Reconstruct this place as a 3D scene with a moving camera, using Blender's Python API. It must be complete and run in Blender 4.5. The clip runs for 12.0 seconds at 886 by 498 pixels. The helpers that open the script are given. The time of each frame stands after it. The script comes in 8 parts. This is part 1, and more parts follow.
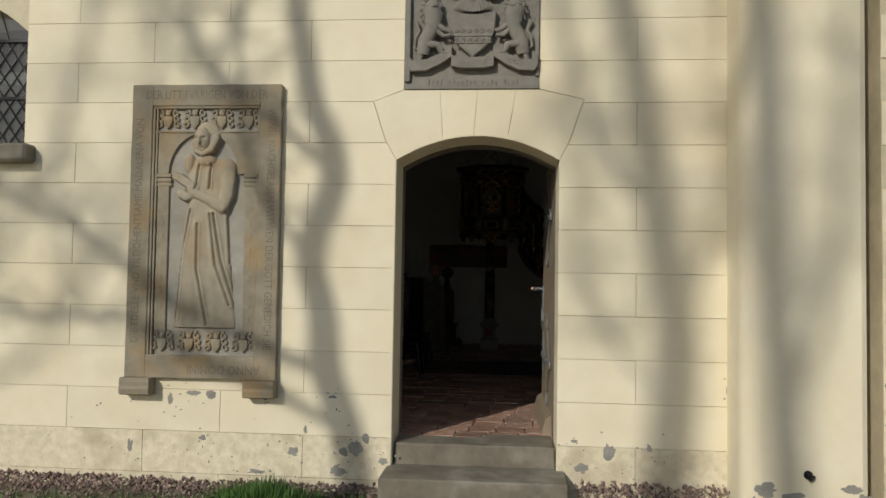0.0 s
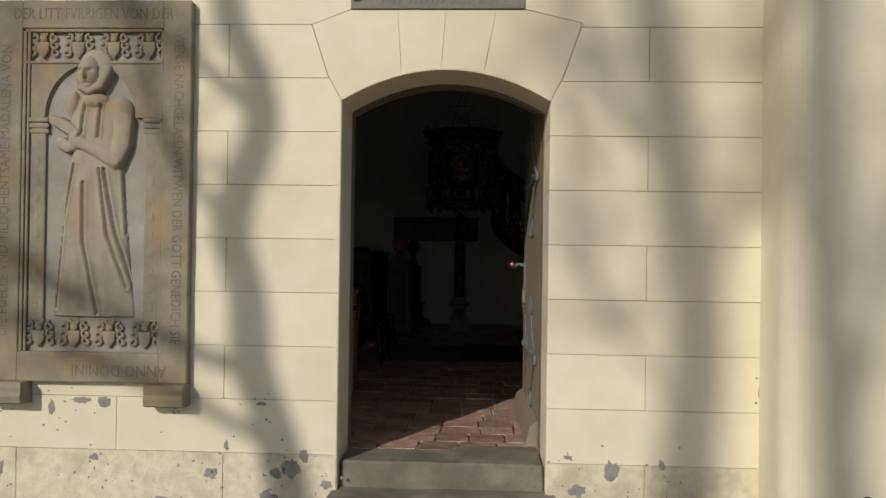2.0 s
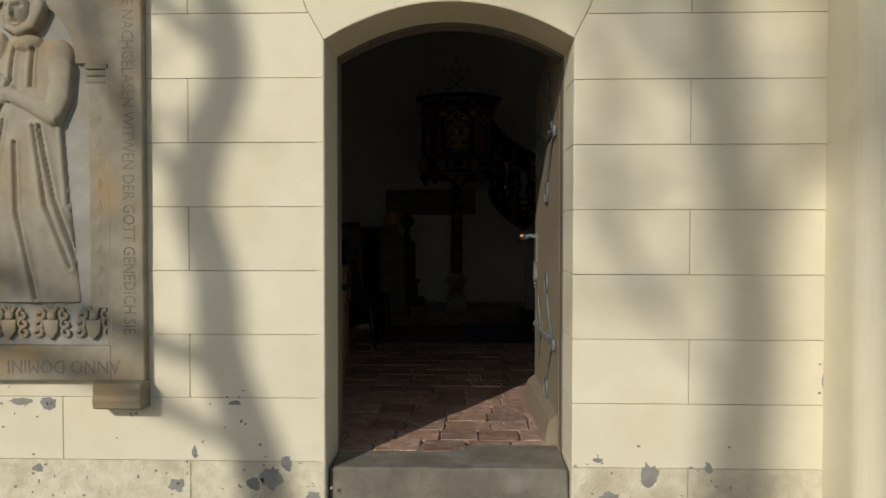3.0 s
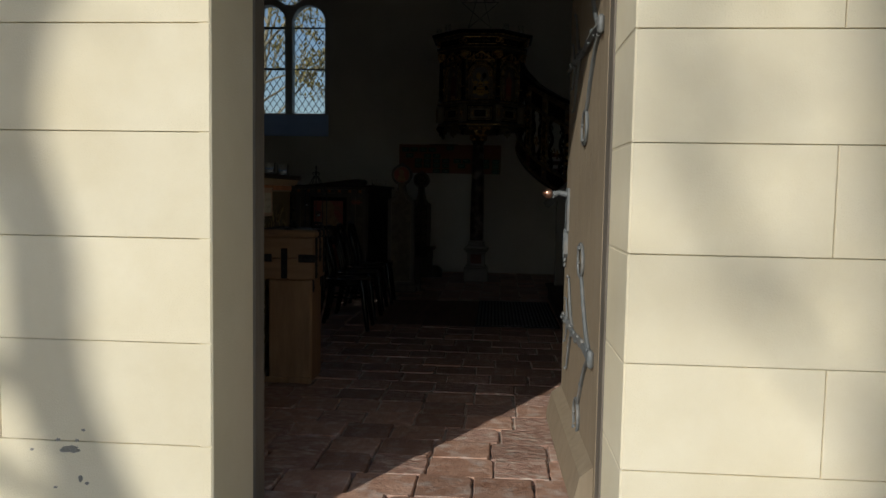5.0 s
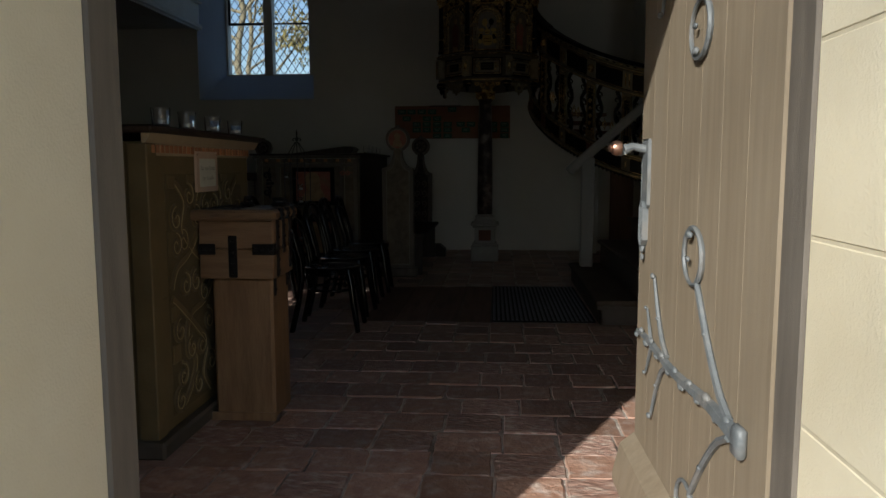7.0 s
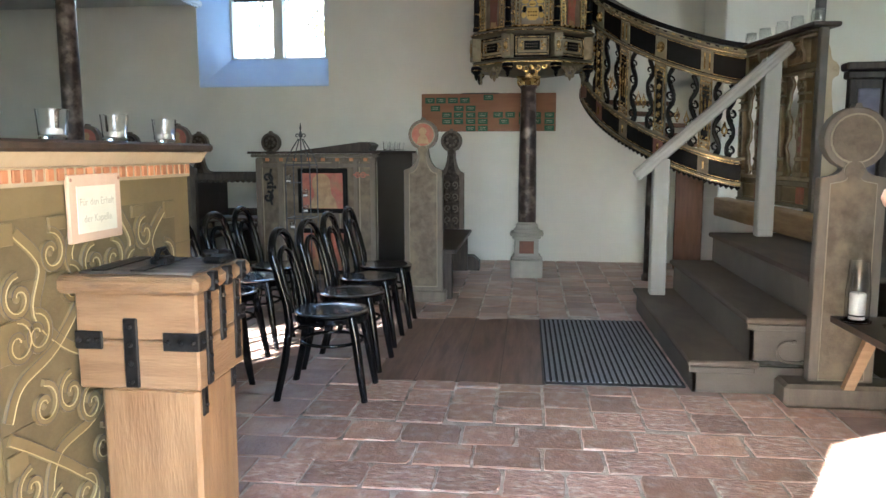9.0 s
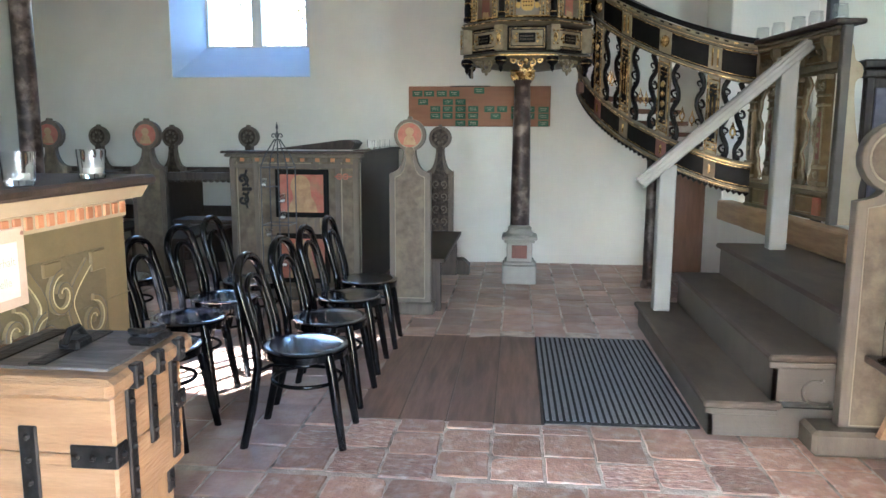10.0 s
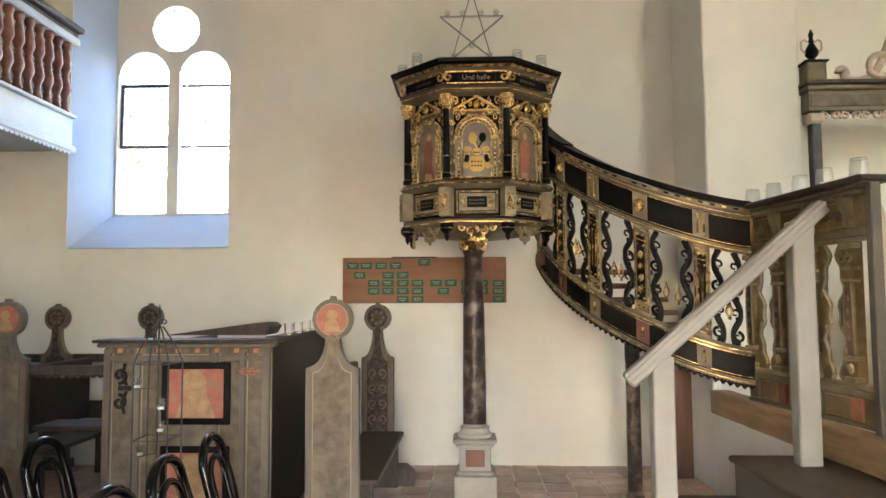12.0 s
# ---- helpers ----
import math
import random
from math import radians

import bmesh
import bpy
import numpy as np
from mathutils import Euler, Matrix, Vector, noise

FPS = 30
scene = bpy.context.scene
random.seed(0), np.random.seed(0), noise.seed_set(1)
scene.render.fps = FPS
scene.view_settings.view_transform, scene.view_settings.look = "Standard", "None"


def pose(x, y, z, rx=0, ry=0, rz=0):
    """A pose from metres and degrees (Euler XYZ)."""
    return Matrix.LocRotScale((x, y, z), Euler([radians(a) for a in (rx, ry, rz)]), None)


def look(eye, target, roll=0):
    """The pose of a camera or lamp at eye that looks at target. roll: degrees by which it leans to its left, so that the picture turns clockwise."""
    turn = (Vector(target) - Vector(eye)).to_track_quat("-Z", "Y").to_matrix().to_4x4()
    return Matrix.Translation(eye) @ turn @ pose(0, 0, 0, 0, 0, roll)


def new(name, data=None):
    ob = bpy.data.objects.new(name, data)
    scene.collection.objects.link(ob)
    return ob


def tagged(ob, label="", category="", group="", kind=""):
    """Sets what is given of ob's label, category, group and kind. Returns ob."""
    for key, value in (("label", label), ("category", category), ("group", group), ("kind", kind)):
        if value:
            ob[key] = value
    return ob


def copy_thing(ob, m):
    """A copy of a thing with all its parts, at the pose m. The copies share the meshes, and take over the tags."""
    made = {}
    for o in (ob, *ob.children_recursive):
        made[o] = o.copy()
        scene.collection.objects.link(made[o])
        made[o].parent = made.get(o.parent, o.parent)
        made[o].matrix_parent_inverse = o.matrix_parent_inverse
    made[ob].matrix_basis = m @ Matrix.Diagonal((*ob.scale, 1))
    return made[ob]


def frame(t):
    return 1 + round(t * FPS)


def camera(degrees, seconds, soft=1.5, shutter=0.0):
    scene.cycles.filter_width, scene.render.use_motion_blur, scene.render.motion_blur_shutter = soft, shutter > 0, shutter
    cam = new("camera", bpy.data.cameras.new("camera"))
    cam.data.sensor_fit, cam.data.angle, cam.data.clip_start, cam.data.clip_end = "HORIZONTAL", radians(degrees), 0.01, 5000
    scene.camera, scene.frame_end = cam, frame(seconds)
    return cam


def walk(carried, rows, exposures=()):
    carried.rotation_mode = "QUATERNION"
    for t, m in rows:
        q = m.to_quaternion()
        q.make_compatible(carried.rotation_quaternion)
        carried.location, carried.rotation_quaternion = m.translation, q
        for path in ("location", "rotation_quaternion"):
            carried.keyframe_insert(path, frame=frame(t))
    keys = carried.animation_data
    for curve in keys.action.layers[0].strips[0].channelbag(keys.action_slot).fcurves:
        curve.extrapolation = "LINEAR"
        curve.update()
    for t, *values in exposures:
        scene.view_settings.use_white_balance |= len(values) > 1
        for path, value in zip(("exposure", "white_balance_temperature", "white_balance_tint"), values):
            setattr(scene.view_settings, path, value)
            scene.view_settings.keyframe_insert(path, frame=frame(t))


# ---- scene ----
cam = camera(61.8, 12.0)
PATH = [
    (0, (0.265, 0.071, 1.319), (0.096, 2.062, 1.398), 0.9),
    (0.5, (0.405, 0.374, 1.237), (0.248, 2.367, 1.299), 1.0),
    (1, (0.222, 0.64, 1.3), (0.096, 2.635, 1.371), 0.9),
    (1.5, (0.118, 0.967, 1.388), (-0.009, 2.963, 1.412), 1.0),
    (2, (0.222, 1.318, 1.313), (0.137, 3.316, 1.326), 0.8),
    (2.5, (0.154, 1.687, 1.298), (0.122, 3.686, 1.315), 0.5),
    (2.7, (0.106, 1.817, 1.287), (0.063, 3.816, 1.274), 0.3),
    (4.3, (0.308, 3.071, 1.223), (0.163, 5.064, 1.132), 0.7),
    (4.5, (0.298, 3.21, 1.229), (0.134, 5.201, 1.14), 0.8),
    (5, (0.285, 3.578, 1.212), (0.136, 5.567, 1.067), 1.0),
    (5.5, (0.252, 3.903, 1.201), (0.096, 5.892, 1.059), 0.9),
    (6, (0.198, 4.236, 1.193), (-0.001, 6.216, 1.0), 0.6),
    (6.5, (0.18, 4.567, 1.168), (-0.002, 6.547, 0.958), 0.3),
    (6.7, (0.168, 4.698, 1.172), (0.012, 6.68, 0.95), 0.3),
    (8.3, (0.017, 5.827, 1.148), (-0.157, 7.807, 0.928), -1.6),
    (8.5, (0.017, 6.01, 1.213), (-0.171, 7.986, 0.971), -1.2),
    (9, (-0.003, 6.305, 1.295), (-0.234, 8.275, 1.039), -0.1),
    (9.5, (-0.048, 6.535, 1.422), (-0.261, 8.5, 1.115), 0.2),
    (10, (-0.064, 6.769, 1.453), (-0.26, 8.736, 1.15), 0.2),
    (10.5, (-0.046, 7.066, 1.472), (-0.229, 9.048, 1.276), 0.7),
    (11, (-0.073, 7.451, 1.515), (-0.213, 9.446, 1.49), -0.1),
    (11.5, (-0.069, 7.743, 1.53), (-0.165, 9.738, 1.622), -0.5),
    (12, (-0.051, 8.037, 1.553), (-0.126, 10.031, 1.699), -0.3),
]
EXPOSURES = [(0.0, -0.37, 6300, 10), (4.5, -0.20, 6150, 10), (5.5, -0.05, 6100, 10), (6.7, 0.25, 6000, 10), (7.5, 2.2, 5850, 10), (8.3, 4.45, 5800, 10), (8.7, 5.2, 5600, 10), (9.2, 5.45, 5400, 10), (9.7, 5.7, 5200, 10), (10.5, 6.08, 5400, 10), (11.1, 6.16, 6200, 15), (12.0, 6.12, 6550, 17)]
walk(cam, [(t, look(eye, target, roll)) for t, eye, target, roll in PATH], EXPOSURES)

# world, sun and window light
SUN_AZ, SUN_EL = radians(207.0), radians(27.5)
to_sun = Vector((math.sin(SUN_AZ) * math.cos(SUN_EL), math.cos(SUN_AZ) * math.cos(SUN_EL), math.sin(SUN_EL)))
world = bpy.data.worlds.new("world")
scene.world = world
world.use_nodes = True
sky = world.node_tree.nodes.new("ShaderNodeTexSky")
sky.sky_type, sky.sun_disc, sky.sun_elevation, sky.sun_rotation = "NISHITA", False, SUN_EL, SUN_AZ
world.node_tree.links.new(sky.outputs[0], world.node_tree.nodes["Background"].inputs[0])
world.node_tree.nodes["Background"].inputs[1].default_value = 0.09
sun = new("sun", bpy.data.lights.new("sun", "SUN"))
sun.data.energy, sun.data.angle, sun.data.color = 3.0, radians(0.55), (1.0, 0.93, 0.80)
sun.matrix_world = look(to_sun * 40, (0, 0, 0))


def window_light(name, eye, target, width, height, watts, colour=(0.80, 0.90, 1.0)):
    """Sky light that enters at a window's opening."""
    lamp = new(name, bpy.data.lights.new(name, "AREA"))
    lamp.data.shape, lamp.data.size, lamp.data.size_y = "RECTANGLE", width, height
    lamp.data.energy, lamp.data.color = watts, colour
    lamp.matrix_world = look(eye, target)
    return lamp


window_light("window_light_north", (-3.25, 16.05, 3.6), (-3.25, 10.0, 2.9), 1.6, 2.6, 0.7, (0.45, 0.68, 1.0))
window_light("window_light_south", (-4.3, 6.3, 3.6), (-3.6, 12.0, 2.2), 1.3, 1.2, 0.18, (0.9, 0.95, 1.0))
# the chancel and west lamps stand at windows added out of view
window_light("window_light_chancel", (4.6, 6.3, 3.4), (2.9, 14.3, 3.5), 1.4, 2.6, 0.85, (0.95, 0.97, 1.0))
window_light("window_fill_west", (-7.3, 6.3, 3.4), (-3.0, 12.5, 1.8), 1.4, 2.6, 0.14, (0.95, 0.97, 1.0))


# ---- materials ----
def mat(name, c1, c2, rough=0.6, metal=0.0, scale=5.0, bump=0.15, fine=70.0, c3=None, patch=0.9, stain=0.5, rnd=0.0, grain=(1, 1, 1), gloss=0.08, island=False, coat=0.0, spec=0.5):
    """A surface: two tones mixed by noise, a third in larger patches, fine relief, and uneven gloss."""
    m = bpy.data.materials.new(name)
    m.use_nodes = True
    nt = m.node_tree
    n, l = nt.nodes, nt.links
    b = n["Principled BSDF"]
    geo = n.new("ShaderNodeNewGeometry")
    mp = n.new("ShaderNodeMapping")
    mp.inputs["Scale"].default_value = grain
    l.new(geo.outputs["Position"], mp.inputs["Vector"])
    na = n.new("ShaderNodeTexNoise")
    na.inputs["Scale"].default_value, na.inputs["Detail"].default_value, na.inputs["Roughness"].default_value = scale, 6, 0.62
    l.new(mp.outputs[0], na.inputs["Vector"])
    ra = n.new("ShaderNodeMapRange")
    ra.inputs[1].default_value, ra.inputs[2].default_value = 0.32, 0.68
    l.new(na.outputs["Fac"], ra.inputs[0])
    mix = n.new("ShaderNodeMix")
    mix.data_type = "RGBA"
    mix.inputs[6].default_value, mix.inputs[7].default_value = (*c1, 1), (*c2, 1)
    l.new(ra.outputs[0], mix.inputs[0])
    out = mix.outputs[2]
    nb = n.new("ShaderNodeTexNoise")
    nb.inputs["Scale"].default_value, nb.inputs["Detail"].default_value = patch, 5
    l.new(mp.outputs[0], nb.inputs["Vector"])
    if c3:
        rb = n.new("ShaderNodeMapRange")
        rb.inputs[1].default_value, rb.inputs[2].default_value, rb.inputs[4].default_value = 0.5, 0.72, stain
        l.new(nb.outputs["Fac"], rb.inputs[0])
        mb = n.new("ShaderNodeMix")
        mb.data_type = "RGBA"
        mb.inputs[7].default_value = (*c3, 1)
        l.new(rb.outputs[0], mb.inputs[0])
        l.new(out, mb.inputs[6])
        out = mb.outputs[2]
    if rnd:
        src = geo.outputs["Random Per Island"] if island else n.new("ShaderNodeObjectInfo").outputs["Random"]
        rr = n.new("ShaderNodeMapRange")
        rr.inputs[3].default_value, rr.inputs[4].default_value = 1 - rnd, 1 + rnd
        l.new(src, rr.inputs[0])
        hv = n.new("ShaderNodeHueSaturation")
        l.new(out, hv.inputs["Color"])
        l.new(rr.outputs[0], hv.inputs["Value"])
        out = hv.outputs[0]
    l.new(out, b.inputs["Base Color"])
    b.inputs["Metallic"].default_value = metal
    rg = n.new("ShaderNodeMapRange")
    rg.inputs[3].default_value, rg.inputs[4].default_value = max(0.02, rough - gloss), min(1, rough + gloss)
    l.new(na.outputs["Fac"], rg.inputs[0])
    l.new(rg.outputs[0], b.inputs["Roughness"])
    b.inputs["Coat Weight"].default_value = coat
    b.inputs["Specular IOR Level"].default_value = spec
    b.inputs["Coat Roughness"].default_value = 0.12
    if bump:
        nc = n.new("ShaderNodeTexNoise")
        nc.inputs["Scale"].default_value, nc.inputs["Detail"].default_value = fine, 4
        l.new(mp.outputs[0], nc.inputs["Vector"])
        ad = n.new("ShaderNodeMath")
        l.new(nc.outputs["Fac"], ad.inputs[0])
        l.new(na.outputs["Fac"], ad.inputs[1])
        bp = n.new("ShaderNodeBump")
        bp.inputs["Strength"].default_value, bp.inputs["Distance"].default_value = bump, 0.01
        l.new(ad.outputs[0], bp.inputs["Height"])
        l.new(bp.outputs[0], b.inputs["Normal"])
    return m


def clear_glass(name, colour=(1, 1, 1), rough=0.0):
    m = bpy.data.materials.new(name)
    m.use_nodes = True
    b = m.node_tree.nodes["Principled BSDF"]
    b.inputs["Base Color"].default_value = (*colour, 1)
    b.inputs["Transmission Weight"].default_value, b.inputs["Roughness"].default_value, b.inputs["IOR"].default_value = 1.0, rough, 1.45
    return m


def pane_glass(name, tint=(0.95, 0.97, 0.97), gloss=0.06):
    """Thin window glass: see-through with a slight reflection."""
    m = bpy.data.materials.new(name)
    m.use_nodes = True
    n, l = m.node_tree.nodes, m.node_tree.links
    n.remove(n["Principled BSDF"])
    t, g, x = n.new("ShaderNodeBsdfTransparent"), n.new("ShaderNodeBsdfGlossy"), n.new("ShaderNodeMixShader")
    t.inputs[0].default_value = (*tint, 1)
    g.inputs["Roughness"].default_value = 0.08
    x.inputs[0].default_value = gloss
    l.new(t.outputs[0], x.inputs[1])
    l.new(g.outputs[0], x.inputs[2])
    l.new(x.outputs[0], n["Material Output"].inputs[0])
    return m


M_RENDER = mat("cream_render", (0.80, 0.72, 0.52), (0.86, 0.79, 0.60), 0.85, scale=3, bump=0.22, fine=170, c3=(0.71, 0.61, 0.40), patch=0.8, stain=0.55, rnd=0.035)
M_PLINTH = mat("weathered_low_render", (0.66, 0.58, 0.41), (0.83, 0.76, 0.57), 0.9, scale=16, bump=0.7, fine=70, c3=(0.50, 0.43, 0.29), patch=3.5, stain=0.75, rnd=0.03)
M_JOINT = mat("joint_mortar", (0.60, 0.53, 0.37), (0.70, 0.63, 0.46), 0.9, scale=9, bump=0.2)
M_FLAKE = mat("flaked_cement", (0.26, 0.25, 0.22), (0.36, 0.34, 0.30), 0.9, scale=14, bump=0.4)
M_SANDSTONE = mat("grey_sandstone", (0.245, 0.215, 0.155), (0.335, 0.295, 0.215), 0.85, scale=9, bump=0.3, fine=120, c3=(0.38, 0.25, 0.11), patch=2.6, stain=0.75)
M_CARVED = mat("carved_sandstone", (0.32, 0.285, 0.21), (0.42, 0.37, 0.275), 0.85, scale=8, bump=0.3, fine=120, c3=(0.36, 0.25, 0.13), patch=3.0, stain=0.7)
M_NICHE = mat("pale_grey_niche_stone", (0.30, 0.285, 0.245), (0.39, 0.37, 0.32), 0.85, scale=7, bump=0.3, fine=110, c3=(0.30, 0.255, 0.17), patch=3.2, stain=0.7)
# the slab's stone, darkened for the shade inside the carved letters
M_CUTSHADE = mat("shade_toned_letters", (0.175, 0.153, 0.112), (0.235, 0.205, 0.152), 0.9, scale=14, bump=0.2)
M_ARMS = mat("weathered_arms_stone", (0.195, 0.184, 0.157), (0.27, 0.25, 0.212), 0.85, scale=12, bump=0.3, fine=120, c3=(0.19, 0.18, 0.155), patch=3)
M_STEP = mat("step_stone", (0.1445, 0.1271, 0.0975), (0.2295, 0.205, 0.156), 0.9, scale=6, bump=0.5, fine=60, c3=(0.36, 0.34, 0.29), patch=4, stain=0.6)
M_PLASTER = mat("white_wall_plaster", (0.68, 0.66, 0.605), (0.74, 0.72, 0.665), 0.9, scale=1.6, bump=0.15, fine=40, c3=(0.61, 0.59, 0.53), patch=0.5, stain=0.5)
# white limewash tinted blue for the sky light that falls on it
M_SKYLIMEWASH = mat("skylit_blue_limewash", (0.46, 0.57, 0.76), (0.52, 0.63, 0.80), 0.9, scale=2, bump=0.1)
M_CEIL = mat("ceiling_plaster", (0.70, 0.68, 0.62), (0.75, 0.73, 0.67), 0.9, scale=2, bump=0.1)
M_TILE = mat("terracotta_tile", (0.325, 0.176, 0.118), (0.51, 0.33, 0.245), 0.40, scale=13, bump=0.55, fine=48, c3=(0.66, 0.60, 0.545), patch=15, stain=0.6, rnd=0.30, gloss=0.22)
M_TILES = mat("terracotta_tiles_far", (0.31, 0.185, 0.138), (0.47, 0.325, 0.26), 0.45, scale=9, bump=0.4, fine=55, c3=(0.52, 0.45, 0.40), patch=3.6, stain=0.75, rnd=0.25, gloss=0.2, island=True)
M_GROUT = mat("lime_grout", (0.38, 0.32, 0.27), (0.72, 0.65, 0.57), 0.95, scale=11, bump=0.5, c3=(0.10, 0.07, 0.055), patch=4.0, stain=0.95)
M_PLANK = mat("worn_floor_wood", (0.165, 0.098, 0.068), (0.27, 0.165, 0.118), 0.55, scale=5, bump=0.2, grain=(6, 0.6, 6), c3=(0.10, 0.058, 0.042), patch=2.6, stain=0.7, rnd=0.16)
M_DARKWOOD = mat("dark_stained_wood", (0.032, 0.023, 0.0175), (0.066, 0.048, 0.036), 0.5, spec=0.3, scale=5, bump=0.15, grain=(6, 6, 0.7), rnd=0.1)
M_PEW = mat("grey_painted_pew_wood", (0.10, 0.082, 0.061), (0.142, 0.118, 0.088), 0.65, scale=7, bump=0.18, grain=(3, 3, 0.8), c3=(0.21, 0.17, 0.12), patch=2.2, stain=0.5)
M_PEWBROWN = mat("worn_brown_pew_wood", (0.075, 0.057, 0.041), (0.135, 0.105, 0.075), 0.65, scale=12, bump=0.3, grain=(3, 3, 0.8), c3=(0.15, 0.12, 0.085), patch=5, stain=0.6)
M_DARKCARVED = mat("dark_carved_wood", (0.016, 0.011, 0.008), (0.085, 0.06, 0.042), 0.6, scale=26, bump=0.9, fine=45, spec=0.3)
M_PEWPANEL = mat("brown_pew_panel", (0.075, 0.058, 0.036), (0.15, 0.12, 0.078), 0.65, scale=14, bump=0.2, c3=(0.24, 0.185, 0.11), patch=5, stain=0.7)
M_PEWLINE = mat("pale_pew_line", (0.22, 0.19, 0.13), (0.30, 0.26, 0.185), 0.7, scale=9, bump=0.1)
M_OCHRE = mat("ochre_painted_wood", (0.148, 0.109, 0.047), (0.205, 0.152, 0.068), 0.6, scale=5, bump=0.12, c3=(0.30, 0.23, 0.11), patch=1.6)
M_OCHREDARK = mat("recessed_ochre", (0.115, 0.088, 0.042), (0.165, 0.125, 0.06), 0.7, scale=8, bump=0.2)
M_OCHRELINE = mat("yellow_line_paint", (0.42, 0.33, 0.15), (0.50, 0.40, 0.20), 0.6, scale=10, bump=0.1)
M_GOLDBROWN = mat("grained_golden_panel", (0.24, 0.16, 0.05), (0.36, 0.25, 0.085), 0.5, scale=9, bump=0.1, grain=(2, 2, 0.7))
M_STAIR = mat("brown_grey_stair_paint", (0.078, 0.065, 0.049), (0.112, 0.095, 0.073), 0.6, scale=4, bump=0.15, c3=(0.16, 0.135, 0.105), patch=2.2, stain=0.6)
M_TREAD = mat("worn_stair_tread", (0.070, 0.053, 0.039), (0.112, 0.087, 0.064), 0.65, spec=0.25, scale=4, bump=0.15, c3=(0.14, 0.115, 0.09), patch=2, stain=0.6, grain=(1.5, 0.6, 1))
M_RAIL = mat("grey_rail_paint", (0.27, 0.265, 0.245), (0.32, 0.312, 0.288), 0.6, scale=3, bump=0.08, c3=(0.24, 0.225, 0.195), spec=0.3)
M_OAK = mat("honey_oak", (0.225, 0.126, 0.058), (0.36, 0.217, 0.108), 0.5, scale=6, bump=0.35, fine=40, grain=(4, 4, 0.6), c3=(0.20, 0.10, 0.045), patch=2.6, stain=0.75)
M_OAKSIDE = mat("weathered_oak_boards", (0.215, 0.123, 0.060), (0.33, 0.203, 0.106), 0.5, scale=6, bump=0.35, fine=40, grain=(0.6, 0.6, 4), c3=(0.20, 0.10, 0.045), patch=3.4, stain=0.8)
M_OAKTOP = mat("worn_oak_top", (0.225, 0.1275, 0.06), (0.315, 0.195, 0.0975), 0.6, c3=(0.09, 0.055, 0.035), patch=7, stain=0.9, scale=5, bump=0.6, grain=(0.8, 5, 5))
M_LIDTOP = mat("scuffed_dark_lid", (0.045, 0.038, 0.032), (0.11, 0.095, 0.08), 0.55, scale=9, bump=0.4, grain=(0.7, 5, 5), c3=(0.30, 0.27, 0.235), patch=5, stain=0.75)
M_TILEWORN = mat("flaked_clay_tile", (0.30, 0.165, 0.122), (0.54, 0.36, 0.285), 0.5, scale=20, bump=1.0, fine=34, c3=(0.66, 0.58, 0.50), patch=24, stain=0.9, rnd=0.25, grain=(0.75, 1.4, 1), gloss=0.2)
M_IRON = mat("dark_wrought_iron", (0.021, 0.021, 0.0222), (0.045, 0.0432, 0.042), 0.5, metal=0.85, scale=22, bump=0.3)
M_ZINC = mat("blue_grey_painted_iron", (0.1353, 0.1506, 0.1569), (0.1906, 0.2061, 0.2121), 0.5, metal=0.1, scale=18, bump=0.3, c3=(0.26, 0.24, 0.21), patch=9, stain=0.6)
M_COPPER = mat("worn_copper_knob", (0.30, 0.17, 0.12), (0.42, 0.26, 0.19), 0.35, metal=0.9, scale=20, bump=0.2)
M_BLACK = mat("black_lacquer", (0.002, 0.002, 0.0025), (0.0035, 0.0035, 0.004), 0.09, scale=8, bump=0.0, gloss=0.03, spec=0.32)
M_SEAT = mat("black_lacquer_seat", (0.004, 0.004, 0.006), (0.006, 0.006, 0.009), 0.20, scale=8, bump=0.0, gloss=0.03, spec=1.0, coat=1.0)
M_DOOR = mat("sun_bleached_door_wood", (0.2424, 0.1916, 0.129), (0.3128, 0.2541, 0.1759), 0.7, scale=5, bump=0.2, grain=(7, 7, 0.45), c3=(0.31, 0.26, 0.19), patch=1.5, stain=0.5)
M_FRAME = mat("dark_door_frame", (0.13, 0.112, 0.09), (0.19, 0.166, 0.135), 0.7, scale=6, bump=0.2, grain=(5, 5, 0.6))
M_EBONY = mat("black_pulpit_paint", (0.0036, 0.0033, 0.0033), (0.0072, 0.0066, 0.006), 0.45, spec=0.12, scale=8, bump=0.1)
M_GOLD = mat("aged_gilding", (0.42, 0.265, 0.09), (0.66, 0.455, 0.19), 0.27, metal=0.8, scale=18, bump=0.25, c3=(0.30, 0.18, 0.06), patch=9, stain=0.5)
M_TAUPE = mat("taupe_pulpit_paint", (0.1092, 0.0858, 0.0494), (0.1612, 0.13, 0.0806), 0.55, scale=12, bump=0.15, c3=(0.12, 0.09, 0.05), patch=6)
M_STRAW = mat("aged_straw_paint", (0.195, 0.1613, 0.09375), (0.285, 0.24, 0.15), 0.5, scale=16, bump=0.2, c3=(0.14, 0.10, 0.05), patch=9, stain=0.8)
M_MARBLE = mat("brown_painted_marble", (0.018, 0.011, 0.009), (0.075, 0.048, 0.038), 0.32, spec=0.3, scale=8, bump=0.05, c3=(0.30, 0.25, 0.21), patch=8, stain=0.55)
M_PEDESTAL = mat("grey_pedestal_paint", (0.28, 0.265, 0.235), (0.35, 0.335, 0.30), 0.7, scale=6, bump=0.15)
M_REDPANEL = mat("oxblood_panel", (0.13, 0.05, 0.035), (0.19, 0.075, 0.05), 0.6, scale=8, bump=0.1)
